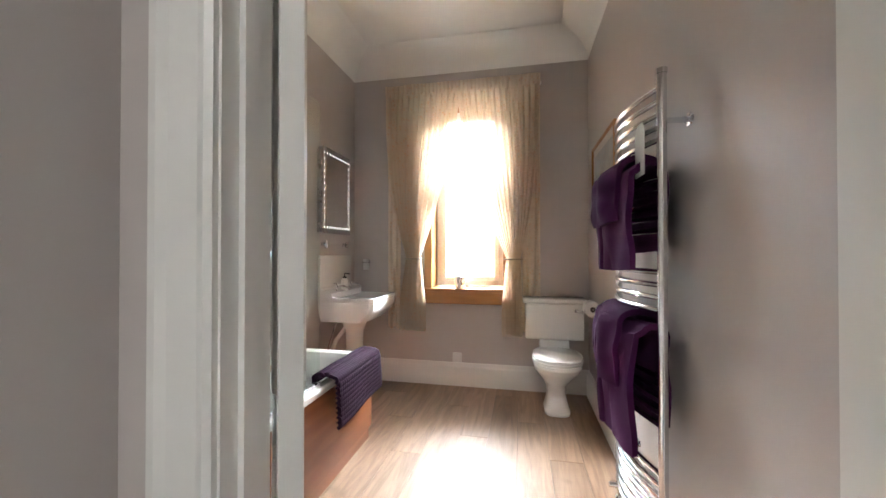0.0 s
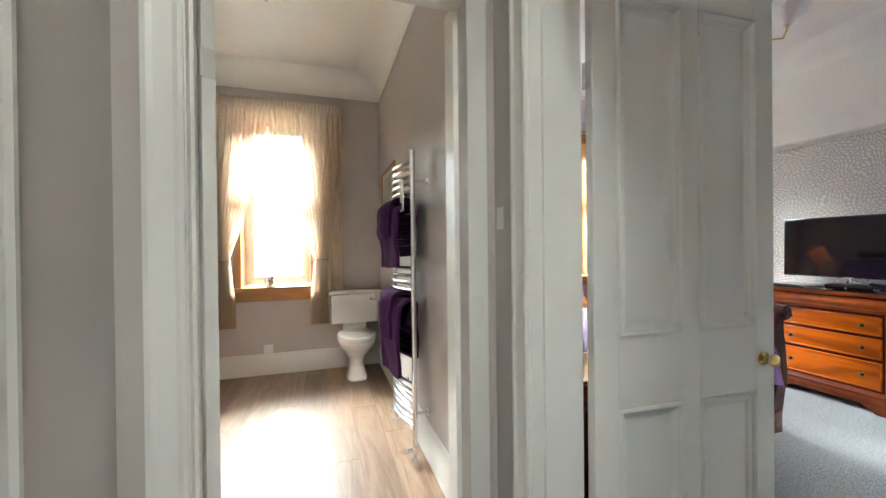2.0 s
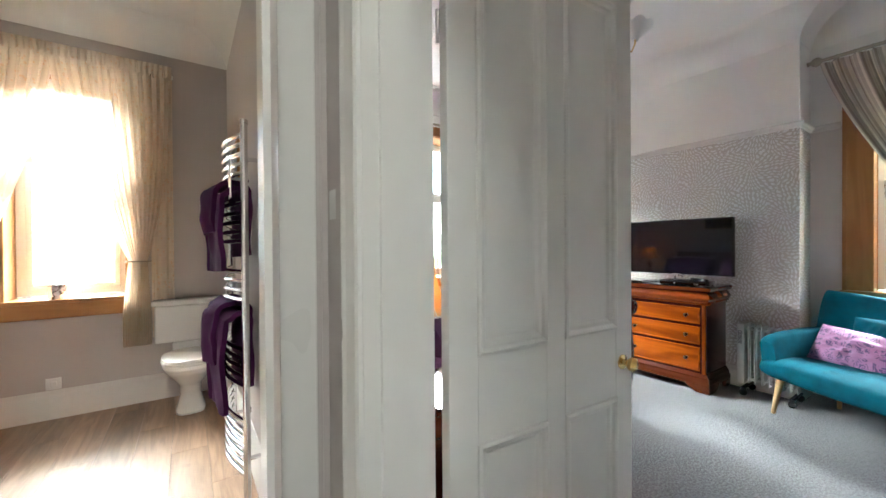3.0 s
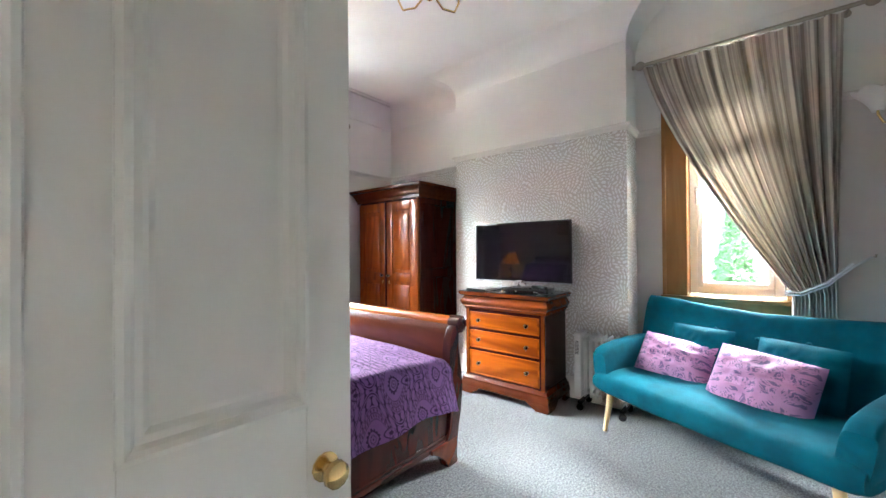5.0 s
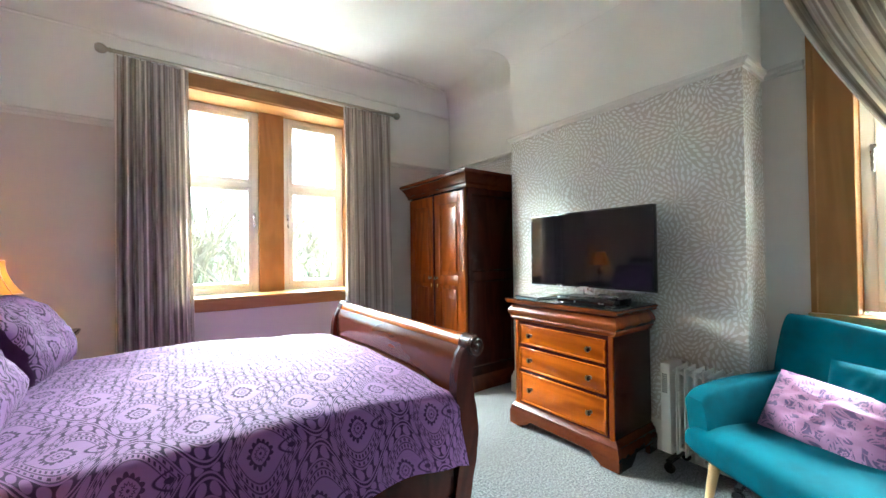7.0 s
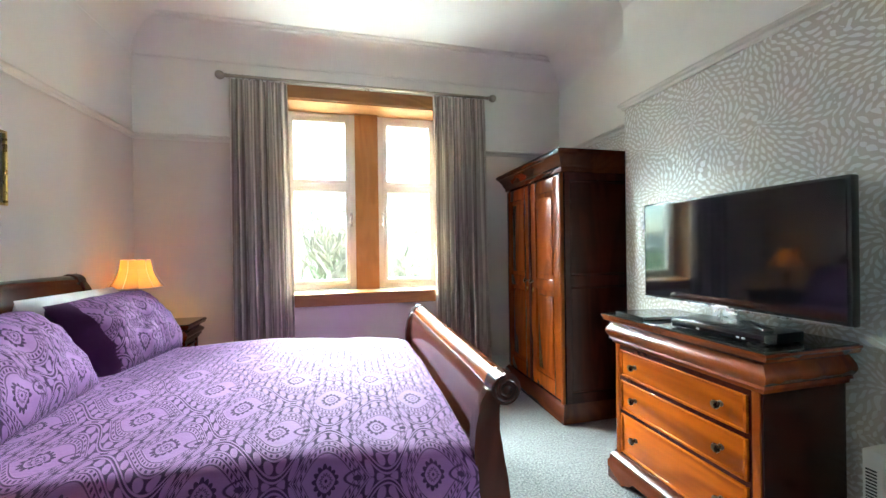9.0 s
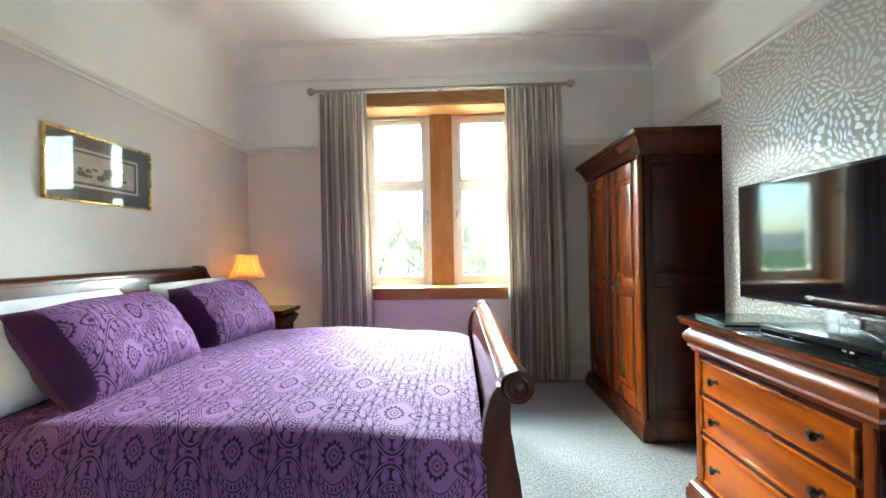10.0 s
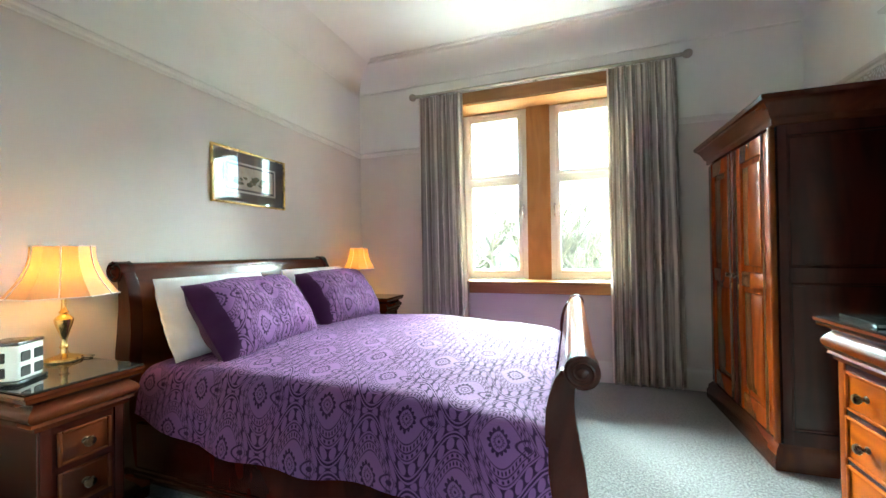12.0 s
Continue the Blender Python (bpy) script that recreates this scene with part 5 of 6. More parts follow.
    for x in (-0.105, 0.105):
        part("castor", lathe(bmesh.new(), [(0.026, -0.011), (0.0275, 0), (0.026, 0.011)], (x, y, 0.0275), 18, pose(0, 0, 0, 0, 90)), M["black"], ht)

# ---- bedroom: sofa ----
sofa = thing("sofa", "teal velvet two-seat sofa with curved back and pale legs", "sofa", (4.31, 1.13, 0), 0)
SW, SD = 1.34, 0.74
ux, uy = Vector((-0.434, -0.90, 0)).normalized(), Vector((0.90, -0.434, 0)).normalized()
sofa.matrix_world = Matrix(((ux.x, uy.x, 0, 4.31), (ux.y, uy.y, 0, 1.13), (0, 0, 1, 0), (0, 0, 0, 1)))


def close_ends(bm):
    bmesh.ops.remove_doubles(bm, verts=bm.verts, dist=1e-4)
    bmesh.ops.holes_fill(bm, edges=[e for e in bm.edges if e.is_boundary])


def soft(x, y, z, s=0.004, f=4.0):
    return noise.noise(Vector((x * f, y * f, z * f))) * s


seat = bmesh.new()


def seat_pt(u, v):
    a = 2 * math.pi * v
    n = 3.2
    c, s = math.cos(a), math.sin(a)
    py = (abs(c) ** (2 / n)) * (1 if c > 0 else -1)
    pz = (abs(s) ** (2 / n)) * (1 if s > 0 else -1)
    end = 1 - max(0, abs(2 * u - 1) - 0.93) / 0.07 * 0.22
    x = 0.005 + (SW - 0.01) * u
    y = 0.30 + py * 0.33 * (0.93 + 0.07 * end) + 0.03 * (1 - 4 * (u - 0.5) ** 2) * (-1 if c < 0 else 0)
    z = 0.335 + pz * 0.085 * end + 0.012 * math.sin(math.pi * u) * (1 if s > 0 else 0)
    return x, y, z + soft(x, y, z, 0.006, 3)


sheet(seat, seat_pt, 40, 40)
close_ends(seat)
part("seat", seat, M["velvet"], sofa)


def back_pt(u, v):
    a = 2 * math.pi * v
    c, s = math.cos(a), math.sin(a)
    n = 3.0
    pt = (abs(c) ** (2 / n)) * (1 if c > 0 else -1)
    pz = (abs(s) ** (2 / n)) * (1 if s > 0 else -1)
    wing = abs(2 * u - 1)
    height = 0.88 + 0.02 * wing ** 3 - 0.03 * (1 - wing) 
    lo = 0.30
    z = (lo + height) / 2 + pz * (height - lo) / 2
    lean = (z - lo) * 0.22
    x = SW * u * 1.0
    wrap = -0.10 * max(0, (wing - 0.75) / 0.25) ** 2
    y = 0.585 + lean + pt * 0.055 + wrap
    return x, y, z + soft(x, y, z, 0.005, 2.5)


back = bmesh.new()
sheet(back, back_pt, 48, 40)
close_ends(back)
part("back", back, M["velvet"], sofa)
for e in (0, 1):
    def arm_pt(u, v, e=e):
        a = 2 * math.pi * v
        c, s = math.cos(a), math.sin(a)
        n = 6.0
        px = (abs(c) ** (2 / n)) * (1 if c > 0 else -1)
        pz = (abs(s) ** (2 / n)) * (1 if s > 0 else -1)
        top = 0.60 - 0.05 * (1 - u) ** 4 + 0.02 * u
        z = 0.30 + (top - 0.30) / 2 + pz * (top - 0.30) / 2
        flare = (z - 0.3) * 0.12 * (-1 if e == 0 else 1)
        x = (0.055 if e == 0 else SW - 0.055) + px * 0.055 + flare
        end = 1 - 0.25 * max(0, 1 - u / 0.08) ** 2
        px, z = px * end, 0.44 + (z - 0.44) * end
        y = 0.01 + 0.65 * u
        return x, y, z
    am = bmesh.new()
    sheet(am, arm_pt, 20, 32)
    close_ends(am)
    part("arm", am, M["velvet"], sofa)
for x, y, lx, ly in ((0.10, 0.05, -0.03, -0.03), (SW - 0.10, 0.05, 0.03, -0.03), (0.12, 0.55, -0.03, 0.04), (SW - 0.12, 0.55, 0.03, 0.04)):
    part("leg", tube(bmesh.new(), [(x + lx, y + ly, 0.0), (x, y, 0.27)], [0.013, 0.024], 14), M["beech"], sofa)
for k, (bx_, bz) in enumerate([(0.45, 0.72), (0.69, 0.70), (0.93, 0.72)]):
    part("button", lathe(bmesh.new(), [(0.014, -0.012), (0.014, 0), (0.008, 0.006), (0, 0.007)], (bx_, 0.622, bz), 12, pose(0, 0, 0, 90)), M["velvet"], sofa)


def scatter(name, label, w, h, t, mat, lx, ly, lz, lean, yaw, seed, roll=0.0, group=""):
    c = thing(name, label, "cushion", group=group)
    c.matrix_world = sofa.matrix_world @ Matrix.Translation((lx, ly, lz)) @ Matrix.Rotation(radians(yaw), 4, "Z") @ Matrix.Rotation(radians(-lean), 4, "X") @ Matrix.Rotation(radians(roll), 4, "Y")
    part("cover", cushion_mesh(w, h, t, 2.2, 26, seed, 0.016, 0.13), mat, c)
    return c


scatter("cushion", "teal velvet square cushion against the sofa back", 0.38, 0.37, 0.17, M["velvet"], 0.42, 0.50, 0.555, 14, 4, 2, group="teal cushions")
scatter("cushion", "teal velvet square cushion against the sofa back", 0.40, 0.37, 0.17, M["velvet"], 0.93, 0.50, 0.555, 16, -3, 4, group="teal cushions")
scatter("bolster_cushion", "long pink and mauve damask cushion on the sofa seat", 0.45, 0.29, 0.19, M["cushion"], 0.33, 0.37, 0.520, 30, 10, 5, 5, group="pink cushions")
scatter("bolster_cushion", "long pink and mauve damask cushion on the sofa seat", 0.47, 0.36, 0.20, M["cushion"], 0.84, 0.33, 0.515, 32, 6, 6, 5, group="pink cushions")


# ---- curtains ----
def drape(name, label, place, left, right, z1, z0, cloth_w, mat, pleats, depth=0.045, thick=0.003, nu=150, nv=50, category="curtain", group=""):
    """A pleated curtain. place(s, d, z) gives the world point s along the wall and d out from its rod line; left(k), right(k): its edges, k from 0 at the top to 1 at the hem."""
    c = thing(name, label, category, group=group)

    def fn(u, v):
        k = v
        a, b = left(k), right(k)
        z = z1 + (z0 - z1) * k
        w = abs(b - a)
        full = abs(right(0) - left(0))
        d = depth * (0.35 + 0.75 * min(1, k * 5)) * (0.55 + 0.45 * min(1.0, w / full))
        ph = u * pleats * 2 * math.pi + 1.1 * noise.noise(Vector((u * 5, k * 1.6, 3)))
        wave = math.sin(ph) + 0.25 * math.sin(ph * 2.3 + 2 * k + 0.5)
        s = a + (b - a) * (u + 0.012 * math.sin(ph * 2) / max(1, pleats / 4))
        zz = z + (0.015 * math.sin(ph + 1) if k > 0.99 else 0)
        return place(s, d * wave + 0.012 * noise.noise(Vector((u * 8, k * 4, 9))), zz)
    part("cloth", sheet(bmesh.new(), fn, nu, nv, thick, lambda u, v: (u * cloth_w, v * (z1 - z0))), mat, c)
    return c


def rod(name, label, p, q, wall_dir, rings_at, r=0.014):
    """A pole with ball finials, end brackets and rings."""
    d = thing(name, label, "curtain pole")
    p, q = Vector(p), Vector(q)
    along = (q - p).normalized()
    part("pole", tube(bmesh.new(), [p, q], r, 14), M["pewter"], d)
    ang = pose(0, 0, 0, 0, 90) if abs(along.x) > 0.5 else pose(0, 0, 0, -90)
    for e, s in ((p, -1), (q, 1)):
        bm = lathe(bmesh.new(), [(0.016, -0.02), (0.02, -0.015), (0.012, -0.005), (0.014, 0.0), (0.028, 0.012), (0.036, 0.032), (0.034, 0.05), (0.022, 0.066), (0.0, 0.07)], seg=20, turn=ang if s > 0 else ang @ pose(0, 0, 0, 180))
        f = part("finial", bm, M["pewter"], d)
        f.location = e
    for k in (0.10, 0.5, 0.90):
        b = p + (q - p) * k
        out = b + Vector(wall_dir)
        part("bracket", lathe(tube(bmesh.new(), [b, out], 0.007, 8), [(0.024, 0), (0.024, 0.004), (0, 0.005)], out - Vector(wall_dir).normalized() * 0.005, 16, pose(0, 0, 0, -90) if abs(wall_dir[1]) > 0 else pose(0, 0, 0, 0, 90)), M["pewter"], d)
    for s in rings_at:
        c = p + along * s
        pts = []
        for i in range(17):
            a = 2 * math.pi * i / 16
            off = Vector((0, math.cos(a), math.sin(a))) if abs(along.x) > 0.5 else Vector((math.cos(a), 0, math.sin(a)))
            pts.append(c + off * 0.021 - Vector((0, 0, 0.005)))
        part("curtain_ring", tube(bmesh.new(), pts, 0.0028, 6), M["pewter"], d)
    return d


rod("curtain_pole", "brushed metal curtain pole with ball finials over the double window", (1.905, 3.965, 2.75), (4.26, 3.965, 2.75), (0, BY1 - 3.965, 0),
    [0.04 + 0.05 * i for i in range(9)] + [1.80 + 0.062 * i for i in range(9)])
onN = lambda s, d, z: (s, 3.965 - d, z)
drape("curtain", "taupe and cream striped curtain drawn aside, hanging to the floor", onN, lambda k: 1.945 + 0.01 * k, lambda k: 2.395 + 0.05 * k, 2.725, 0.025, 1.5, M["curtain"], 8, 0.04, group="bedroom curtains")
drape("curtain", "taupe and cream striped curtain drawn aside, hanging to the floor", onN, lambda k: 3.69 + 0.005 * k, lambda k: 4.215 + 0.03 * k, 2.725, 0.025, 1.7, M["curtain"], 9, 0.042, group="bedroom curtains")
RX = 4.975
rod("curtain_pole", "brushed metal curtain pole with ball finials over the side window", (RX, 0.99, 2.76), (RX, -0.36, 2.76), (BX1 - RX, 0, 0), [0.06 + 0.095 * i for i in range(12)])


def sweep_left(k):
    tie = 0.66
    if k < tie:
        t = k / tie
        return 0.93 - 0.88 * (0.35 * t + 0.65 * t ** 1.5)
    return 0.05 + 0.03 * (k - tie) / (1 - tie)


def sweep_right(k):
    tie = 0.66
    return -0.20 + (0.04 * (k / tie) if k < tie else 0.04 - 0.02 * (k - tie))


drape("curtain", "taupe and cream striped curtain swept aside and tied back with cord", lambda s, d, z: (RX - d, s, z), sweep_left, sweep_right, 2.735, 0.03, 2.0, M["curtain"], 12, 0.05, nu=200, nv=70, group="bedroom curtains")
tb = thing("tieback", "cream rope tieback round the curtain, hooked to the wall", "tieback")
part("rope", tube(bmesh.new(), [(RX - 0.03, -0.22, 1.14), (RX - 0.085, -0.10, 1.02), (RX - 0.085, 0.02, 0.955), (RX - 0.02, 0.085, 0.95), (RX + 0.05, 0.03, 0.96), (RX + 0.06, -0.12, 1.05), (BX1 - 0.012, -0.32, 1.20)], 0.008, 8), M["linen"], tb)
part("rope", tube(bmesh.new(), [(RX - 0.03, -0.22, 1.16), (RX - 0.09, -0.10, 1.04), (RX - 0.09, 0.02, 0.975), (RX - 0.02, 0.088, 0.97)], 0.008, 8), M["linen"], tb)
part("hook", tube(bmesh.new(), [(BX1, -0.33, 1.20), (BX1 - 0.04, -0.33, 1.20), (BX1 - 0.05, -0.33, 1.215)], 0.005, 8), M["pewter"], tb)


# ---- bedroom: lights and picture ----
def tulip(parent, at, turn, s=1.0):
    sh = bmesh.new()

    def fn(u, v):
        a = 2 * math.pi * u
        r = (0.022 + 0.065 * v ** 1.4 + 0.010 * v * abs(math.sin(a * 3))) * s
        return r * math.cos(a), r * math.sin(a), (0.10 * v + 0.02 * v * abs(math.sin(a * 3))) * s
    sheet(sh, fn, 36, 10, 0.003)
    p = part("shade", sh, M["frost"], parent, "frosted glass tulip shade")
    p.matrix_local = Matrix.Translation(at) @ turn
    return p


cl = thing("ceiling_light", "brass ceiling light with frosted glass tulip shades, off", "ceiling light", (3.12, 1.62, CEIL))
part("ceiling_rose", lathe(bmesh.new(), [(0.0, -0.035), (0.03, -0.033), (0.055, -0.012), (0.06, 0.0)], seg=24), M["brass"], cl)
part("stem", tube(lathe(bmesh.new(), [(0.0, -0.47), (0.015, -0.46), (0.03, -0.43), (0.018, -0.40), (0.012, -0.38)], seg=16), [(0, 0, -0.42), (0, 0, 0)], 0.007, 8), M["brass"], cl)
for k in range(3):
    a = 2 * math.pi * k / 3 + 3.9
    c, s = math.cos(a), math.sin(a)
    part("arm", tube(bmesh.new(), [(0.02 * c, 0.02 * s, -0.42), (0.09 * c, 0.09 * s, -0.48), (0.17 * c, 0.17 * s, -0.47), (0.20 * c, 0.20 * s, -0.41), (0.20 * c, 0.20 * s, -0.38)], 0.006, 8), M["brass"], cl)
    tulip(cl, (0.20 * c, 0.20 * s, -0.385), Matrix.Rotation(radians(18), 4, Vector((-s, c, 0))))
wl = thing("wall_light", "brass wall light with a frosted glass tulip shade, off", "wall light", (4.72, BY0, 1.98))
part("wall_plate", lathe(bmesh.new(), [(0.045, 0), (0.042, 0.01), (0.02, 0.02), (0, 0.022)], seg=20, turn=pose(0, 0, 0, -90)), M["brass"], wl)
part("arm", tube(bmesh.new(), [(0, 0.02, 0), (0.0, 0.08, -0.045), (0, 0.15, -0.03), (0, 0.17, 0.02), (0, 0.17, 0.04)], 0.006, 8), M["brass"], wl)
tulip(wl, (0, 0.17, 0.035), Matrix.Identity(4), 1.1)

pic = thing("framed_picture", "gilt-framed print in a grey mount behind glass, hung over the bed", "picture", (BX0, 2.55, 1.711))
PW, PH = 0.325, 0.190
fr = bmesh.new()
for q in (((0, -PW, -PH), (0.02, -PW + 0.014, PH)), ((0, PW - 0.014, -PH), (0.02, PW, PH)), ((0, -PW + 0.014, -PH), (0.02, PW - 0.014, -PH + 0.014)), ((0, -PW + 0.014, PH - 0.014), (0.02, PW - 0.014, PH))):
    box(fr, *q, 0.004, 2)
part("frame", fr, M["gilt"], pic)
part("mount", boxes(((0.002, -PW + 0.013, -PH + 0.013), (0.006, PW - 0.013, PH - 0.013))), M["mount"], pic)
part("inner_mount", boxes(((0.0062, -0.23, -0.105), (0.0075, 0.23, 0.105))), M["mountlight"], pic)
part("inner_line", boxes(((0.0076, -0.215, -0.092), (0.0082, 0.215, 0.092))), M["mount"], pic)
part("print", boxes(((0.0083, -0.20, -0.078), (0.009, 0.20, 0.078))), M["art"], pic)
rg = random.Random(4)
ink = bmesh.new()
for i in range(26):
    y, z, w = rg.uniform(-0.15, 0.13), rg.uniform(-0.045, 0.015), rg.uniform(0.008, 0.03)
    bmesh.ops.create_circle(ink, cap_ends=True, segments=9, radius=w, matrix=Matrix.Translation((0.0093 + i * 0.00001, y, z)) @ Matrix.Rotation(math.pi / 2, 4, "Y") @ Matrix.Scale(0.6, 4, (1, 0, 0)))
part("drawing", ink, M["ink"], pic, smooth=False)
part("glazing", boxes(((0.0125, -PW + 0.013, -PH + 0.013), (0.0145, PW - 0.013, PH - 0.013))), M["glass"], pic).visible_shadow = False


# ---- bathroom: floor ----
def planks():
    meshes = {}
    w, ln = 0.19, 1.22
    x = TX0 + 0.05
    col = 0
    while x < TX1 - 0.001:
        x1 = min(x + w, TX1)
        y = TY0 - 0.10 - (col * 0.47) % ln
        while y < TY1:
            a, b = max(y, TY0 - 0.10), min(y + ln, TY1)
            if b - a > 0.02:
                key = (round(x1 - x, 3), round(b - a, 3))
                if key not in meshes:
                    bm = boxes(((0.0006, 0.0006, -0.008), (key[0] - 0.0006, key[1] - 0.0006, 0)), r=0.0012)
                    me = bpy.data.meshes.new("plank")
                    bm.to_mesh(me), bm.free()
                    me.materials.append(M["plank"])
                    meshes[key] = me
                o = new("plank", meshes[key])
                o.location = (x, a, 0.004)
                o.parent = sub
            y += ln
        x, col = x1, col + 1


# ---- bathroom: bath ----
bath = thing("bath", "white acrylic bath with a reddish timber side panel", "bath")
AX0, AX1, AY0, AY1, AZ = TX0 + 0.002, -0.53, 1.36, 3.03, 0.56
rim = 0.055


def tub_pt(u, v):
    """v from the outer rim inwards and down to the middle of the floor."""
    a = 2 * math.pi * u
    n = 7.0 if v < 0.5 else 5.0
    c, s = math.cos(a), math.sin(a)
    px = abs(c) ** (2 / n) * (1 if c > 0 else -1)
    py = abs(s) ** (2 / n) * (1 if s > 0 else -1)
    prof = [(1.0, -0.035), (1.0, -0.008), (0.985, 0.0), (0.90, 0.0), (0.86, -0.006), (0.83, -0.04), (0.78, -0.20), (0.72, -0.34), (0.60, -0.385), (0.3, -0.39), (0.01, -0.39)]
    k = v * (len(prof) - 1)
    i = min(int(k), len(prof) - 2)
    f = k - i
    r = prof[i][0] + (prof[i + 1][0] - prof[i][0]) * f
    z = prof[i][1] + (prof[i + 1][1] - prof[i][1]) * f
    hx, hy = (AX1 - AX0) / 2, (AY1 - AY0) / 2
    ins = (1 - r)
    return (AX0 + AX1) / 2 + px * (hx - ins * hx * 1.25 if r > 0.5 else hx * r * 0.75), (AY0 + AY1) / 2 + py * (hy - ins * hx * 1.25 if r > 0.5 else (hy - 0.5 * hx * 1.25) * r / 0.5), AZ + z


part("tub", sheet(bmesh.new(), tub_pt, 96, 30), M["acrylic"], bath)
part("side_panel", boxes(((AX1 - 0.035, AY0 + 0.01, 0.085), (AX1 - 0.015, AY1 - 0.012, AZ - 0.034)), r=0.003), M["bathwood"], bath, "reddish timber bath panel")
part("end_panel", boxes(((AX0, AY1 - 0.035, 0.085), (AX1 - 0.036, AY1 - 0.015, AZ - 0.034)), r=0.003), M["bathwood"], bath)
part("panel_plinth", boxes(((AX1 - 0.05, AY0 + 0.01, 0.006), (AX1 - 0.028, AY1 - 0.03, 0.084)), ((AX0, AY1 - 0.05, 0.006), (AX1 - 0.051, AY1 - 0.03, 0.084)), r=0.002), M["bathwood"], bath)
mat_ = thing("bath_mat", "purple chenille bath mat hung over the bath rim", "bath mat")


def mat_pt(u, v):
    y = 2.42 + 0.56 * u
    k = v
    if k < 0.12:
        x, z = AX1 - 0.075, AZ - 0.03 * (1 - k / 0.12) + 0.022
    elif k < 0.3:
        x, z = AX1 - 0.075 + (k - 0.12) / 0.18 * 0.088, AZ + 0.022
    elif k < 0.36:
        t = (k - 0.30) / 0.06 * math.pi / 2
        x, z = AX1 + 0.013 + 0.02 * math.sin(t), AZ + 0.002 + 0.02 * math.cos(t)
    else:
        t = (k - 0.36) / 0.64
        x, z = AX1 + 0.033 + 0.012 * t, AZ + 0.002 - 0.20 * t - 0.02 * (1 - u) * t
    bump = 0.013 * abs(math.sin(v * 44)) * (0.45 + 0.55 * abs(math.sin(u * 80 + 1.5 * math.sin(v * 44))))
    return x + (bump if k > 0.3 else 0) + 0.006 * math.sin(u * 7) * k, y, z + (bump if k <= 0.3 else 0)


part("cover", sheet(bmesh.new(), mat_pt, 180, 150, 0.018), M["mat"], mat_)
tap = thing("bath_tap", "gold bath mixer tap on the wall end of the bath rim", "tap", (TX0 + 0.10, 2.86, AZ))
part("body", boxes(((-0.03, -0.022, 0.0), (0.03, 0.022, 0.07)), r=0.006, seg=2), M["brass"], tap)
part("spout", boxes(((0.02, -0.015, 0.045), (0.13, 0.015, 0.062)), r=0.005, seg=2), M["brass"], tap)
part("hose", tube(bmesh.new(), [(0.0, 0.02, 0.05), (-0.02, 0.08, 0.07), (-0.04, 0.16, 0.10), (-0.06, 0.26, 0.085)], 0.006, 8), M["chrome"], tap)
sg = thing("shower_screen", "clear glass shower screen standing on the bath rim", "shower screen")
part("pane", boxes(((AX1 - 0.042, 1.62, AZ + 0.012), (AX1 - 0.036, 2.40, 1.98)), r=0.001), M["screenglass"], sg).visible_shadow = False
part("bottom_seal", boxes(((AX1 - 0.046, 1.62, AZ + 0.001), (AX1 - 0.032, 2.40, AZ + 0.013)), r=0.002), M["silver"], sg)
part("edge_rail", tube(bmesh.new(), [(AX1 - 0.039, 1.615, AZ + 0.001), (AX1 - 0.039, 1.615, 1.98)], 0.008, 8), M["silver"], sg)
for z in (1.20, 1.50):
    hk = thing("shower_control", "round chrome shower fitting on the wall over the bath", "shower fitting", (TX0, 2.76, z))
    part("body", lathe(bmesh.new(), [(0.034, 0), (0.034, 0.012), (0.026, 0.02), (0.026, 0.055), (0.0, 0.058)], seg=24, turn=pose(0, 0, 0, 0, 90)), M["chrome"], hk)

# ---- bathroom: basin ----
bs = thing("washbasin", "white ceramic pedestal washbasin with an upstand and chrome taps", "washbasin", (TX0, 3.69, 0))
BH = 0.86
bm = bmesh.new()
prof_ = [(0.03, -0.235, 0.66), (0.10, -0.27, 0.73), (0.12, -0.275, 0.77), (0.125, -0.28, 0.80), (0.125, -0.28, 0.825), (0.13, -0.285, 0.83), (0.13, -0.285, BH - 0.004), (0.127, -0.282, BH), (0.10, -0.25, BH), (0.085, -0.235, BH - 0.01), (0.06, -0.20, BH - 0.10), (0.0, -0.10, BH - 0.14)]
rows = []
for ex, ey, z in prof_:
    xf = 0.34 + ex
    xb = 0.004 if z < BH - 0.02 or ey < -0.26 else 0.13
    rows.append([bm.verts.new(p) for p in ((xb, ey, z), (xf - 0.03, ey, z), (xf, ey + 0.03, z), (xf, -ey - 0.03, z), (xf - 0.03, -ey, z), (xb, -ey, z))])
for a, b in zip(rows, rows[1:]):
    for i in range(6):
        bm.faces.new((a[i], a[(i + 1) % 6], b[(i + 1) % 6], b[i]))
bm.faces.new(rows[0]), bm.faces.new(rows[-1][::-1])
part("bowl", bm, M["ceramic"], bs)
part("upstand", prism(boxes(((0.0, -0.28, BH - 0.01), (0.028, 0.28, BH + 0.34)), r=0.006, seg=2), [(0.02, BH + 0.10), (0.04, BH + 0.06), (0.12, BH + 0.035), (0.13, BH - 0.005), (0.0, BH - 0.005), (0.0, BH + 0.10)], "y", -0.279, 0.279, 0.004), M["ceramic"], bs)
part("pedestal", lathe(bmesh.new(), [(0.11, 0.0), (0.115, 0.02), (0.10, 0.05), (0.075, 0.10), (0.068, 0.35), (0.078, 0.55), (0.12, 0.67), (0.12, 0.68)], (0.19, 0, 0), 28), M["ceramic"], bs)
for s in (-1, 1):
    t = bmesh.new()
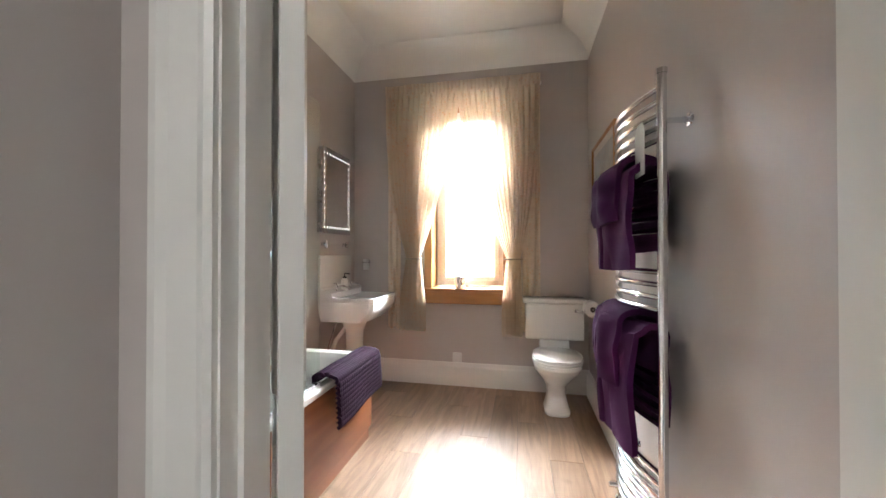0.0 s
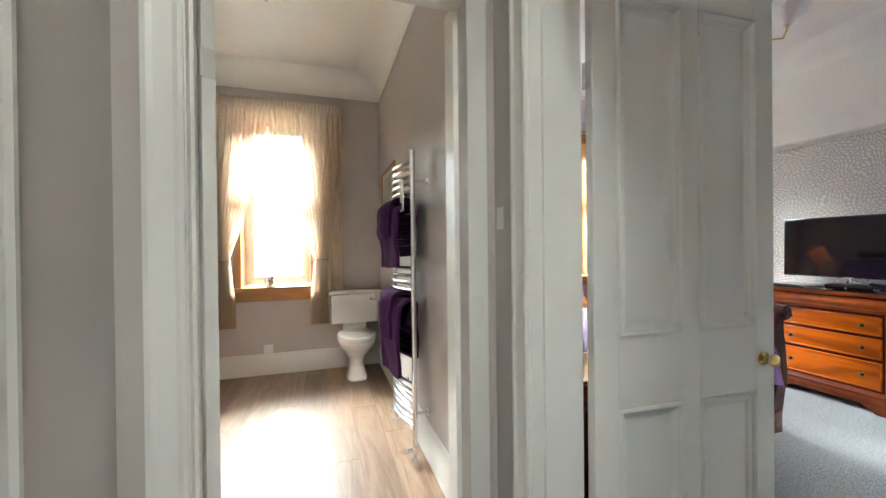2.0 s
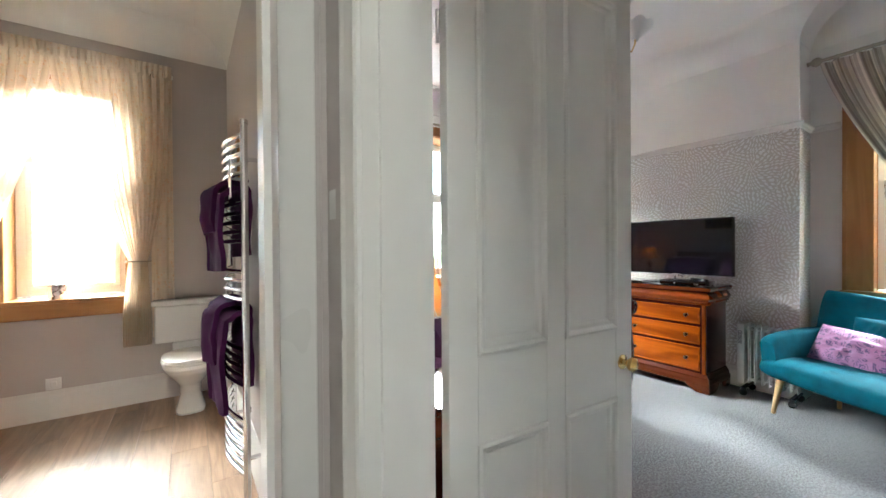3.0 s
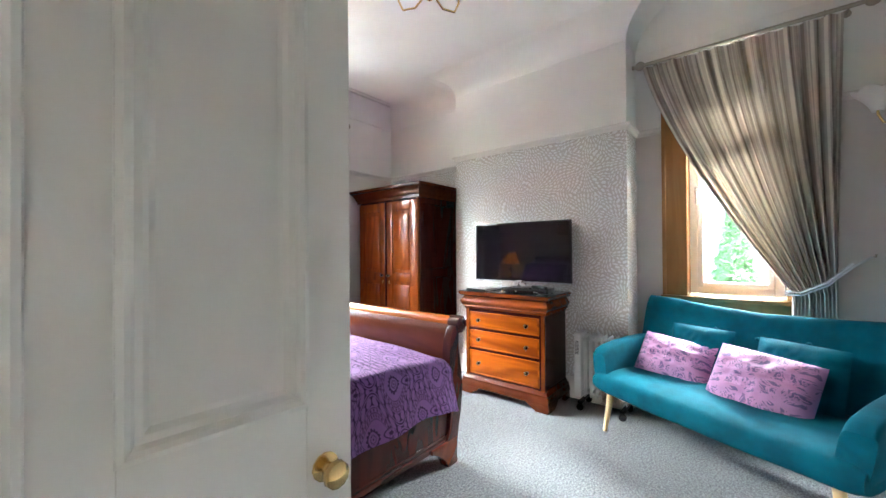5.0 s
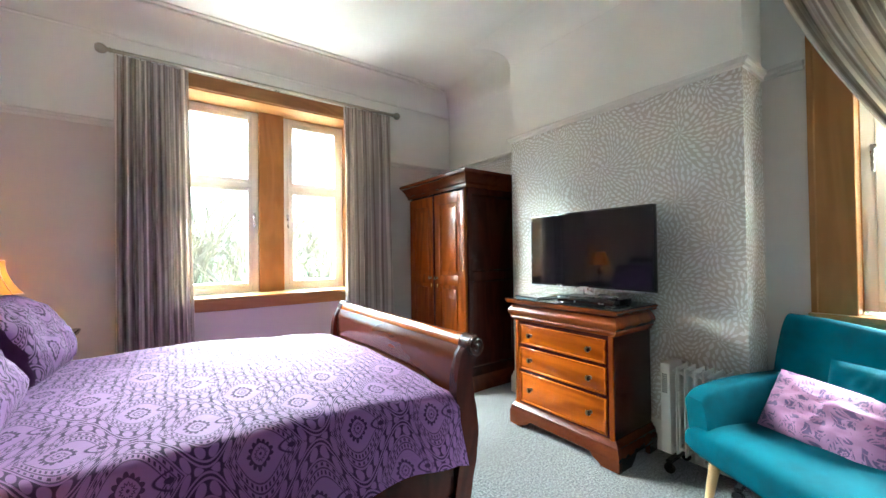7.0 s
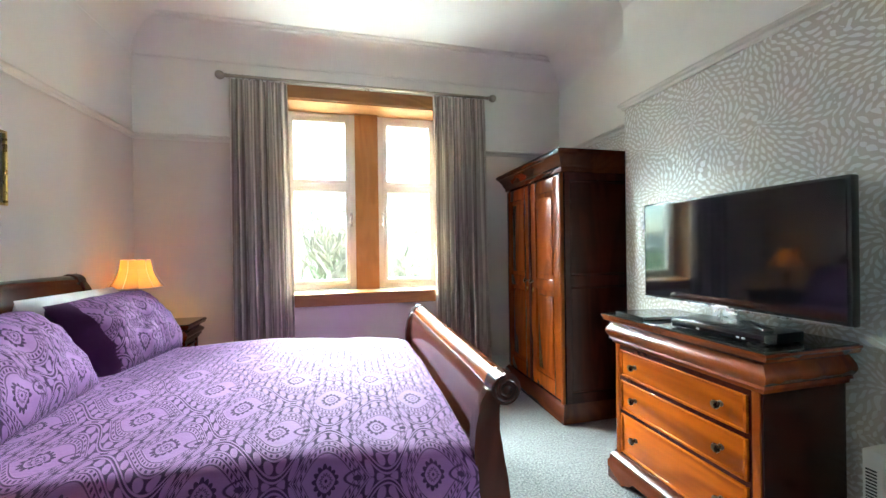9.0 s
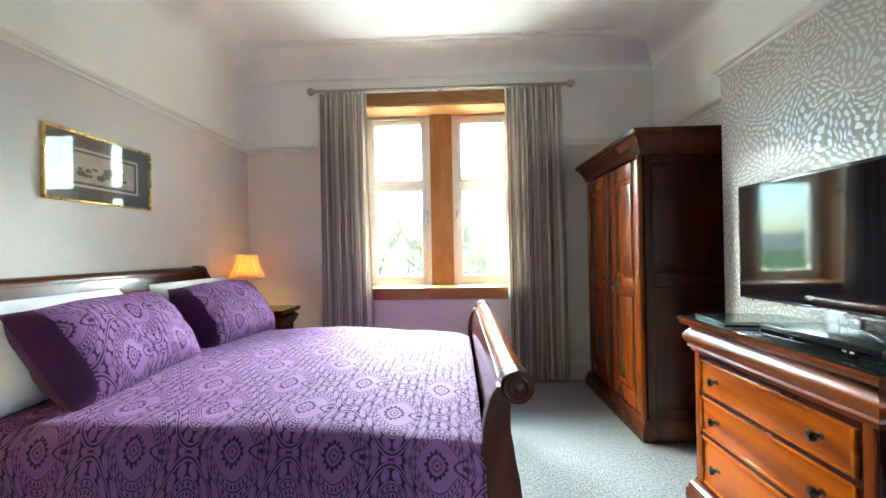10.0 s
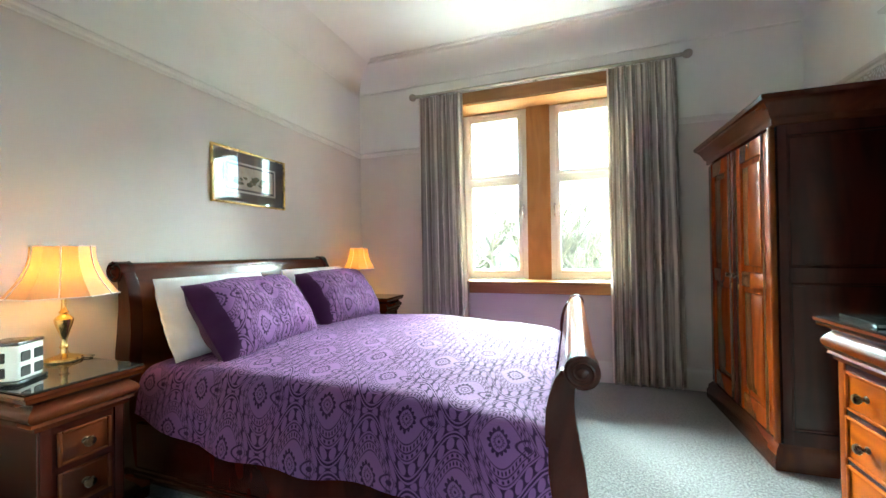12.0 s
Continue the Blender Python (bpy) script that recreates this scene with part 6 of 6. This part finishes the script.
    lathe(t, [(0.018, 0), (0.018, 0.006), (0.011, 0.012), (0.010, 0.05), (0.014, 0.055), (0.0, 0.058)], (0.085, s * 0.13, BH + 0.035), 16)
    tube(t, [(0.085, s * 0.13, BH + 0.07), (0.13, s * 0.125, BH + 0.085), (0.185, s * 0.12, BH + 0.075), (0.20, s * 0.12, BH + 0.05)], 0.009, 10)
    for a in (0, 90):
        v = Vector((math.cos(radians(a)), math.sin(radians(a)), 0)) * 0.026
        tube(t, [Vector((0.085, s * 0.13, BH + 0.105)) - v, Vector((0.085, s * 0.13, BH + 0.105)) + v], 0.005, 8)
    tube(t, [(0.085, s * 0.13, BH + 0.09), (0.085, s * 0.13, BH + 0.11)], 0.008, 10)
    part("tap", t, M["chrome"], bs, "chrome cross-head tap")
part("waste_pipe", tube(bmesh.new(), [(0.14, 0.02, 0.62), (0.10, -0.16, 0.50), (0.06, -0.16, 0.40), (0.04, -0.16, 0.12)], 0.018, 10), M["plastic"], bs)
part("supply_pipe", tube(bmesh.new(), [(0.10, -0.12, 0.70), (0.05, -0.20, 0.45), (0.035, -0.20, 0.0)], 0.008, 8), M["chrome"], bs)
sd = thing("soap_dispenser", "clear soap dispenser with a chrome pump on the washbasin", "soap dispenser", (TX0 + 0.10, 3.68, BH + 0.036))
part("bottle", lathe(bmesh.new(), [(0.026, 0), (0.028, 0.01), (0.028, 0.09), (0.016, 0.105)], seg=20), M["frost"], sd)
part("pump", tube(lathe(bmesh.new(), [(0.016, 0.105), (0.016, 0.118), (0.005, 0.12), (0.005, 0.145)], seg=14), [(0, 0, 0.145), (0.045, 0, 0.143)], 0.005, 8), M["rubber"], sd)
gs = thing("glass_shelf", "clear glass shelf on chrome clamps over the washbasin", "shelf")
part("shelf", boxes(((TX0 + 0.012, 3.42, 1.288), (TX0 + 0.13, 4.00, 1.296)), r=0.002), M["glass"], gs)
for y in (3.47, 3.84):
    part("clamp", lathe(boxes(((TX0, y - 0.016, 1.275), (TX0 + 0.03, y + 0.016, 1.309)), r=0.004, seg=2), [(0.011, 1.26), (0.011, 1.32)], (TX0 + 0.04, y, 0), 14), M["chrome"], gs)
mr = thing("lit_mirror", "mirror cabinet with a border of small round lights", "mirror", (TX0, 3.63, 1.73))
part("case", boxes(((0, -0.235, -0.345), (0.05, 0.235, 0.345)), r=0.003), M["silver"], mr)
part("mirror", boxes(((0.0505, -0.245, -0.35), (0.055, 0.245, 0.35)), r=0.001), M["mirror"], mr)
for i in range(13):
    for s in (-1, 1):
        part("light", lathe(bmesh.new(), [(0.009, 0), (0.0, 0.0015)], (0.0552, s * 0.215, -0.30 + 0.05 * i), 10, pose(0, 0, 0, 0, 90)), M["led"], mr)
for i in range(1, 9):
    for s in (-1, 1):
        part("light", lathe(bmesh.new(), [(0.009, 0), (0.0, 0.0015)], (0.0552, -0.215 + 0.0478 * i, s * 0.30), 10, pose(0, 0, 0, 0, 90)), M["led"], mr)
th_ = thing("tumbler_holder", "chrome ring holder with a glass tumbler on the bathroom wall", "tumbler holder", (-1.02, TY1, 1.13))
part("ring", tube(lathe(bmesh.new(), [(0.02, 0), (0.018, 0.012), (0, 0.014)], (0, 0, 0), 16, pose(0, 0, 0, 90)), [(0.035 * math.cos(a), -0.06 + 0.035 * math.sin(a), 0) for a in [2 * math.pi * q / 16 for q in range(17)]], 0.004, 6), M["chrome"], th_)
part("glass", lathe(bmesh.new(), [(0.026, -0.07), (0.030, 0.03), (0.028, 0.03), (0.024, -0.066)], (0, -0.06, 0), 20), M["frost"], th_)

# ---- bathroom: toilet ----
wc = thing("toilet", "white ceramic toilet with a chrome lever cistern, seat closed", "toilet", (0.695, TY1, 0))
part("cistern", boxes(((-0.235, -0.20, 0.50), (0.235, -0.006, 0.80)), r=0.018, seg=3), M["ceramic"], wc)
part("cistern_lid", boxes(((-0.255, -0.215, 0.802), (0.255, -0.004, 0.842)), r=0.012, seg=3), M["ceramic"], wc)
part("lever", tube(lathe(bmesh.new(), [(0.016, 0), (0.012, 0.012), (0, 0.014)], (0.17, -0.2, 0.745), 14, pose(0, 0, 0, 90)), [(0.17, -0.212, 0.745), (0.225, -0.222, 0.738)], [0.007, 0.011], 10), M["chrome"], wc)


def pan_pt(u, v):
    a = 2 * math.pi * u
    prof = [(0.095, 0.155, 0.0, -0.36), (0.098, 0.158, 0.02, -0.36), (0.088, 0.140, 0.045, -0.35), (0.070, 0.115, 0.12, -0.33), (0.075, 0.125, 0.20, -0.34), (0.125, 0.175, 0.28, -0.38), (0.165, 0.215, 0.34, -0.415), (0.178, 0.235, 0.38, -0.43), (0.178, 0.235, 0.405, -0.43)]
    k = v * (len(prof) - 1)
    i = min(int(k), len(prof) - 2)
    f = k - i
    rx, ry, z, cy = [p + (q - p) * f for p, q in zip(prof[i], prof[i + 1])]
    n = 3.4 if v < 0.4 else 2.3
    c, s = math.cos(a), math.sin(a)
    return rx * abs(c) ** (2 / n) * (1 if c > 0 else -1), cy + ry * abs(s) ** (2 / n) * (1 if s > 0 else -1), z


pb = sheet(bmesh.new(), pan_pt, 48, 32)
close_ends(pb)
part("pan", pb, M["ceramic"], wc)
part("outlet", boxes(((-0.08, -0.26, 0.15), (0.08, -0.02, 0.40)), ((-0.14, -0.25, 0.36), (0.14, -0.03, 0.405)), ((-0.12, -0.20, 0.40), (0.12, -0.05, 0.505)), r=0.02, seg=3), M["ceramic"], wc)
for nm, z0, z1, g in (("seat", 0.407, 0.424, 1.02), ("lid", 0.425, 0.447, 1.0)):
    bm = bmesh.new()
    rim_ = []
    for i in range(40):
        a = 2 * math.pi * i / 40
        c, s = math.cos(a), math.sin(a)
        rim_.append((0.182 * g * abs(c) ** 0.85 * (1 if c > 0 else -1), -0.425 + 0.228 * g * abs(s) ** 0.85 * (1 if s > 0 else -1)))
    prism(bm, rim_, "z", z0, z1, 0.006)
    part(nm, bm, M["ceramic"], wc, "white toilet seat" if nm == "seat" else "")
part("bolt_cap", lathe(bmesh.new(), [(0.01, 0), (0.008, 0.006), (0, 0.007)], (-0.09, -0.50, 0.02), 10), M["chrome"], wc)
tr = thing("toilet_roll", "white toilet roll on a chrome holder on the bathroom wall", "toilet roll", (TX1, 3.52, 0.82))
part("roll", lathe(bmesh.new(), [(0.02, -0.05), (0.055, -0.05), (0.055, 0.05), (0.02, 0.05)], (-0.075, 0, 0), 28, pose(0, 0, 0, 90, 0, 0)), M["paperroll"], tr)
part("core", lathe(bmesh.new(), [(0.019, -0.052), (0.019, 0.052)], (-0.075, 0, 0), 16, pose(0, 0, 0, 90)), M["mount"], tr)
part("holder", tube(lathe(bmesh.new(), [(0.022, 0), (0.018, -0.01), (0, -0.012)], (0, 0.09, 0), 16, pose(0, 0, 0, 0, 90)), [(0, 0.09, 0), (-0.075, 0.09, 0), (-0.075, 0.0, 0), (-0.075, -0.06, 0)], 0.006, 8), M["chrome"], tr)

# ---- bathroom: towel rail ----
tl = thing("towel_rail", "tall chrome ladder towel rail with bowed bars on the bathroom wall", "towel rail")
NY, FY, PX = 2.10, 2.69, 0.905
for y in (NY, FY):
    part("post", lathe(tube(bmesh.new(), [(PX, y, 0.09), (PX, y, 1.845)], 0.016, 16), [(0.019, 1.845), (0.019, 1.862), (0.0, 1.864)], (PX, y, 0), 16), M["chrome"], tl)
    part("valve", tube(lathe(tube(bmesh.new(), [(PX, y, 0.012), (PX, y, 0.09)], 0.009, 10), [(0.022, 0.006), (0.02, 0.012), (0.009, 0.02), (0.018, 0.05), (0.018, 0.085)], (PX, y, 0), 16), [(PX, y, 0.065), (PX - 0.05, y, 0.065)], 0.013, 10), M["chrome"], tl)
    for z in (0.28, 1.68):
        part("wall_bracket", lathe(tube(bmesh.new(), [(PX, y, z), (TX1, y, z)], 0.010, 10), [(0.024, 0), (0.022, -0.008), (0, -0.01)], (TX1, y, z), 16, pose(0, 0, 0, 0, 90)), M["chrome"], tl)
zs = [0.20 + 0.042 * i for i in range(7)] + [0.62 + 0.042 * i for i in range(5)] + [1.02 + 0.045 * i for i in range(4)] + [1.30 + 0.045 * i for i in range(5)] + [1.62 + 0.045 * i for i in range(5)]
for z in zs:
    part("bar", tube(bmesh.new(), [(PX - 0.06 * math.sin(math.pi * k / 10), NY + (FY - NY) * k / 10, z) for k in range(11)], 0.011, 10), M["chrome"], tl)
tg = thing("paper_tag", "cream card tag hanging from the towel rail", "tag")
part("card", prism(bmesh.new(), [(NY + 0.005, 1.665), (NY + 0.03, 1.69), (NY + 0.085, 1.69), (NY + 0.11, 1.665), (NY + 0.11, 1.50), (NY + 0.005, 1.50)], "x", PX - 0.055, PX - 0.053), M["mountlight"], tg)


def towel(label, top, drop_f, drop_b, y0, y1, seed, out):
    t = thing("towel", label, "towel", group="folded towels on the rail")
    total = drop_f + drop_b + 0.08

    def fn(u, v):
        y = y0 + (y1 - y0) * u
        bow = PX - 0.06 * math.sin(math.pi * min(1, max(0, (y - NY) / (FY - NY))))
        s = v * total
        if s < drop_f:
            z, x = top - (drop_f - s), bow - out - 0.012 * math.sin(3 * (drop_f - s) / max(0.1, drop_f))
        elif s < drop_f + 0.08:
            a = (s - drop_f) / 0.08 * math.pi
            x, z = bow - out * math.cos(a), top + 0.03 * math.sin(a)
        else:
            z, x = top - (s - drop_f - 0.08), min(bow + out, TX1 - 0.02)
        k = noise.noise(Vector((u * 4 + seed, v * 5, seed)))
        return x + k * 0.012 - 0.010 * math.sin(u * 9 + seed) * (1.0 if s < drop_f else 0.3) - (0.012 if s < drop_f and abs(u - 0.5) > 0.1 else 0.0), y + 0.01 * noise.noise(Vector((v * 6, seed, u))), z - 0.01 * math.sin(u * 3.1)
    part("cloth", sheet(bmesh.new(), fn, 40, 70, 0.022), M["towel"], t)
    return t


towel("purple bath towel folded over the upper bars of the rail", 1.51, 0.35, 0.28, NY + 0.05, FY - 0.06, 2, 0.034)
towel("purple hand towel folded over the bath towel on the upper bars", 1.545, 0.20, 0.10, NY + 0.12, FY - 0.14, 5, 0.058)
towel("purple bath towel folded over the middle bars of the rail", 0.92, 0.43, 0.32, NY + 0.04, FY - 0.05, 8, 0.034)
towel("purple hand towel folded over the bath towel on the middle bars", 0.955, 0.24, 0.12, NY + 0.13, FY - 0.10, 11, 0.058)

bp = thing("bathroom_picture", "blue-grey print in a thin wooden frame on the bathroom wall", "picture", (TX1, 3.46, 1.75))
fr = bmesh.new()
for q in (((-0.02, -0.365, -0.285), (0, -0.345, 0.285)), ((-0.02, 0.345, -0.285), (0, 0.365, 0.285)), ((-0.02, -0.345, -0.285), (0, 0.345, -0.265)), ((-0.02, -0.345, 0.265), (0, 0.345, 0.285))):
    box(fr, *q, 0.003)
part("frame", fr, M["oak"], bp)
part("mount", boxes(((-0.006, -0.345, -0.265), (-0.002, 0.345, 0.265))), M["mountlight"], bp)
part("print", boxes(((-0.0075, -0.29, -0.21), (-0.0062, 0.29, 0.21))), M["blueart"], bp)
part("glazing", boxes(((-0.0125, -0.345, -0.265), (-0.011, 0.345, 0.265))), M["glass"], bp).visible_shadow = False

# ---- bathroom: curtains, pot, socket, spotlights ----
br = thing("curtain_rail", "slim white curtain rail over the bathroom window", "curtain rail")
part("rail", boxes(((-0.80, TY1 - 0.10, 2.67), (0.60, TY1 - 0.085, 2.70)), ((-0.78, TY1 - 0.085, 2.675), (-0.75, TY1, 2.695)), ((0.55, TY1 - 0.085, 2.675), (0.58, TY1, 2.695)), r=0.003), M["upvc"], br)
onB = lambda s, d, z: (s, TY1 - 0.12 - d, z)


def tied(outer, inner_top, tie_a, tie_b, hem_a, hem_b, tie=0.70):
    def edge(top, mid, hem, p):
        def f(k):
            if k < tie:
                return top + (mid - top) * (k / tie) ** p
            return mid + (hem - mid) * min(1, (k - tie) / (1 - tie) * 1.6)
        return f
    return edge(outer, tie_a, hem_a, 2.5), edge(inner_top, tie_b, hem_b, 1.5)


lo, li = tied(-0.80, -0.10, -0.60, -0.47, -0.66, -0.42)
drape("lace_curtain", "peach lace curtain gathered and tied back at the bathroom window", onB, lo, li, 2.74, 0.52, 1.6, M["lace"], 13, 0.032, 0.0, 160, 60, group="bathroom curtains")
ro, ri = tied(0.58, -0.14, 0.42, 0.30, 0.44, 0.26)
drape("lace_curtain", "peach lace curtain gathered and tied back at the bathroom window", onB, ri, ro, 2.74, 0.50, 1.6, M["lace"], 13, 0.032, 0.0, 160, 60, group="bathroom curtains")
for a, b in ((-0.80, -0.68), (0.44, 0.59)):
    drape("lining_curtain", "plain pale net panel hanging beside the lace curtain", lambda s, d, z: (s, TY1 - 0.05 - d, z), lambda k, a=a: a, lambda k, b=b: b, 2.72, 0.52, 0.25, M["lace"], 2, 0.012, 0.0, 30, 20, group="bathroom side panels")
drape("curtain_heading", "gathered peach net heading along the rail", lambda s, d, z: (s, TY1 - 0.135 - d, z), lambda k: -0.80, lambda k: 0.59, 2.755, 2.655, 2.4, M["lace"], 40, 0.006, 0.0, 300, 4, "curtain heading")
for x in (-0.535, 0.36):
    tb2 = thing("curtain_holdback", "thin metal band holding back the lace curtain", "curtain holdback", group="holdbacks")
    part("band", tube(bmesh.new(), [(x + 0.08 * math.cos(a), TY1 - 0.12 + 0.055 * math.sin(a), 1.165) for a in [2 * math.pi * q / 20 for q in range(21)]], 0.006, 6), M["pewter"], tb2)
pot = thing("flower_pot", "small silver pot with white petals on the timber window sill", "pot", (-0.13, TY1 + 0.04, 0.892))
part("pot", lathe(bmesh.new(), [(0.048, 0), (0.05, 0.005), (0.052, 0.11), (0.048, 0.112), (0.045, 0.10), (0.0, 0.10)], seg=24), M["silver"], pot)
rg = random.Random(9)
for i in range(14):
    a, r, h = rg.uniform(0, 6.28), rg.uniform(0.0, 0.04), rg.uniform(0.12, 0.15)
    bm = bmesh.new()
    bmesh.ops.create_icosphere(bm, subdivisions=1, radius=0.02, matrix=Matrix.Translation((r * math.cos(a), r * math.sin(a), h)) @ Matrix.Diagonal((1, 0.7, 0.6, 1)))
    part("petal", bm, M["plastic"], pot)
so = thing("wall_socket", "white cable outlet above the bathroom baseboard", "socket", (-0.15, TY1 - 0.0, 0.262))
part("plate", boxes(((-0.042, -0.012, -0.042), (0.042, 0.0, 0.042)), r=0.003, seg=2), M["plastic"], so)
part("insert", boxes(((-0.015, -0.020, -0.02), (0.02, -0.011, 0.02)), r=0.003), M["plastic"], so)
sp = thing("spotlight_cluster", "ceiling fitting with three brushed steel spotlights, off", "spotlight", (-0.05, 2.62, CEIL))
part("plate", lathe(bmesh.new(), [(0.0, -0.03), (0.055, -0.028), (0.065, -0.01), (0.065, 0.0)], seg=24), M["chrome"], sp)
for k in range(3):
    a = 2 * math.pi * k / 3 + 0.6
    c, s = math.cos(a), math.sin(a)
    sw_ = Matrix.Translation((0.10 * c, 0.10 * s, -0.09)) @ Vector((c, s, -0.9)).to_track_quat("Z", "Y").to_matrix().to_4x4()
    bm = lathe(bmesh.new(), [(0.018, -0.05), (0.026, -0.045), (0.03, 0.04), (0.034, 0.045), (0.030, 0.046), (0.026, 0.03), (0.0, 0.03)], seg=18)
    h = part("spot_head", bm, M["silver"], sp)
    h.matrix_local = sw_
    part("arm", tube(bmesh.new(), [(0.03 * c, 0.03 * s, -0.02), (0.07 * c, 0.07 * s, -0.05), (0.10 * c, 0.10 * s, -0.09)], 0.006, 8), M["chrome"], sp)

# ---- outdoors ----
GZ = -3.6
g = bmesh.new()
box(g, (-600, -600, GZ - 0.5), (600, 600, GZ))
fixed("ground", g, M["grass"])
# Unseen pale slab round the house, added to bounce light onto the ceilings.
fixed("pavement_yard", boxes(((-16, -16, GZ - 0.3), (15, 13, GZ + 0.02))), M["bounce"])
fixed("wall_lower_storey", boxes(((-1.27, -1.85, GZ), (5.48, 4.43, -0.21))), M["white"])
hb = bmesh.new()
rg = random.Random(3)


def ridge(bm, cx, cy, r, a0, a1, base, amp, seed):
    n = 60
    lo_, hi_ = [], []
    for i in range(n + 1):
        a = radians(a0 + (a1 - a0) * i / n)
        h = base + amp * noise.noise(Vector((i * 0.13, seed, 0))) + amp * 0.3 * noise.noise(Vector((i * 0.7, seed, 1)))
        x, y = cx + r * math.sin(a), cy + r * math.cos(a)
        lo_.append(bm.verts.new((x, y, GZ))), hi_.append(bm.verts.new((x, y, h)))
    for i in range(n):
        bm.faces.new((lo_[i], lo_[i + 1], hi_[i + 1], hi_[i]))


# Backdrop ridge added to cover the sky's dark horizon band.
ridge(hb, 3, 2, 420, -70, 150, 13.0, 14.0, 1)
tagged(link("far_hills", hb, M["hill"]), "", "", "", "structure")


def bare_tree(name, x, y, h, seed):
    t = thing(name, "tall leafless tree with many fine branches", "tree", (x, y, GZ), group="bare trees")
    rnd = random.Random(seed)
    trunk, twigs = bmesh.new(), bmesh.new()

    def grow(p, d, ln, r, lvl):
        r = max(r, 0.014)
        pts = [p]
        for i in range(3):
            d = (d + Vector((rnd.uniform(-1, 1), rnd.uniform(-1, 1), rnd.uniform(-0.3, 0.7))) * 0.16).normalized()
            pts.append(pts[-1] + d * ln / 3)
        tube(trunk if lvl < 3 else twigs, pts, [r, r * 0.88, r * 0.75, r * 0.6], 6 if lvl < 2 else 3)
        if lvl >= 6:
            return
        for k in range(rnd.choice((3, 4)) if lvl < 4 else rnd.choice((2, 3))):
            side = Vector((rnd.uniform(-1, 1), rnd.uniform(-1, 1), rnd.uniform(-0.1, 0.9))).normalized()
            q = pts[rnd.choice((1, 2, 3))] if k else pts[3]
            grow(q, (d * 0.75 + side * 0.85).normalized(), ln * rnd.uniform(0.62, 0.80), r * 0.56, lvl + 1)
    grow(Vector((0, 0, 0)), Vector((0, 0, 1)), h * 0.27, h * 0.022, 0)
    part("trunk", trunk, M["bark"], t)
    tw = part("twigs", twigs, M["twig"], t, smooth=False)
    tw["kind"] = "stuff"
    return t


T = [bare_tree("bare_tree", 1.5, 15.0, 10.5, 5), bare_tree("bare_tree", 4.4, 16.0, 10.8, 11)]
for k, (x, y, s, r) in enumerate([(-1.8, 18, 0.95, 40), (8.0, 18, 1.0, 100), (12.5, 27, 1.05, 190), (-6.5, 25, 1.05, 260), (3.0, 30, 1.0, 320), (2.8, 20.5, 1.0, 75), (6.2, 22, 1.05, 150), (-0.2, 23, 1.05, 220), (9.5, 24, 1.0, 20)]):
    copy_thing(T[k % 2], pose(x, y, GZ, 0, 0, r))


def leafy(name, label, x, y, w, h, mat, seed, n, cone=False, ls=0.12, category="bush", group=""):
    """A plant of many small leaf clumps round its twigs."""
    t = thing(name, label, category, (x, y, GZ), group=group)
    rnd = random.Random(seed)
    part("trunk", tube(bmesh.new(), [(0, 0, 0), (0.02, 0, h * 0.5), (0, 0.02, h * 0.93)], [w * 0.06, w * 0.04, 0.01], 8), M["bark"], t)
    vs, fs = [], []
    for i in range(n):
        z = rnd.random() ** (1.4 if cone else 0.8) * h
        if cone:
            tier = 0.72 + 0.28 * abs(math.sin(z * 5.2))
            rr = w / 2 * (1 - z / h) * tier * math.sqrt(rnd.uniform(0.25, 1))
        else:
            rr = w / 2 * math.sqrt(max(0, 1 - (z / h) ** 2)) * rnd.uniform(0.6, 1) * (0.8 + 0.3 * noise.noise(Vector((z, seed, i * 0.0))))
        a = rnd.uniform(0, 2 * math.pi)
        rr *= 0.85 + 0.3 * noise.noise(Vector((math.cos(a) * 2, math.sin(a) * 2, z + seed)))
        c = Vector((rr * math.cos(a), rr * math.sin(a), z - (0.15 * rr if cone else 0)))
        d1 = Vector((rnd.uniform(-1, 1), rnd.uniform(-1, 1), rnd.uniform(-0.6, 0.6))).normalized() * ls * rnd.uniform(0.6, 1.3)
        d2 = Vector((rnd.uniform(-1, 1), rnd.uniform(-1, 1), rnd.uniform(-1, 1))).normalized() * ls * 0.4
        k = len(vs)
        vs += [c - d1, c + d2, c + d1, c - d2]
        fs.append((k, k + 1, k + 2, k + 3))
    me = bpy.data.meshes.new("foliage")
    me.from_pydata(vs, [], fs)
    me.materials.append(mat)
    o = new("foliage", me)
    o.parent = t
    o["kind"] = "stuff"
    return t


con = leafy("conifer", "green conifer with layered drooping branches", 20.5, 0.8, 3.6, 7.2, M["needles"], 2, 26000, True, 0.16, "tree")
b1 = leafy("bush", "dense green bush on rough grass", 19.0, 3.0, 5.0, 3.2, M["needles"], 4, 12000, False, 0.16, group="bushes")
for x, y, r, s in ((20, -2.4, 40, 1), (24, -6, 80, 1), (26, 4, 10, 1), (16.5, 0.6, 140, 1)):
    copy_thing(b1, pose(x, y, GZ - 0.4, 0, 0, r))
h1 = leafy("hedge_bush", "brown-green hedge bush below bare trees", -4, 15.5, 5.0, 3.0, M["hedge"], 8, 12000, False, 0.14, group="hedge bushes")
for x, y, r in ((0, 16, 30), (3.4, 15.6, 90), (7.5, 16.5, 200), (11.5, 18, 250), (-7.5, 17, 10), (15, 20, 100)):
    copy_thing(h1, pose(x, y, GZ, 0, 0, r))

planks()
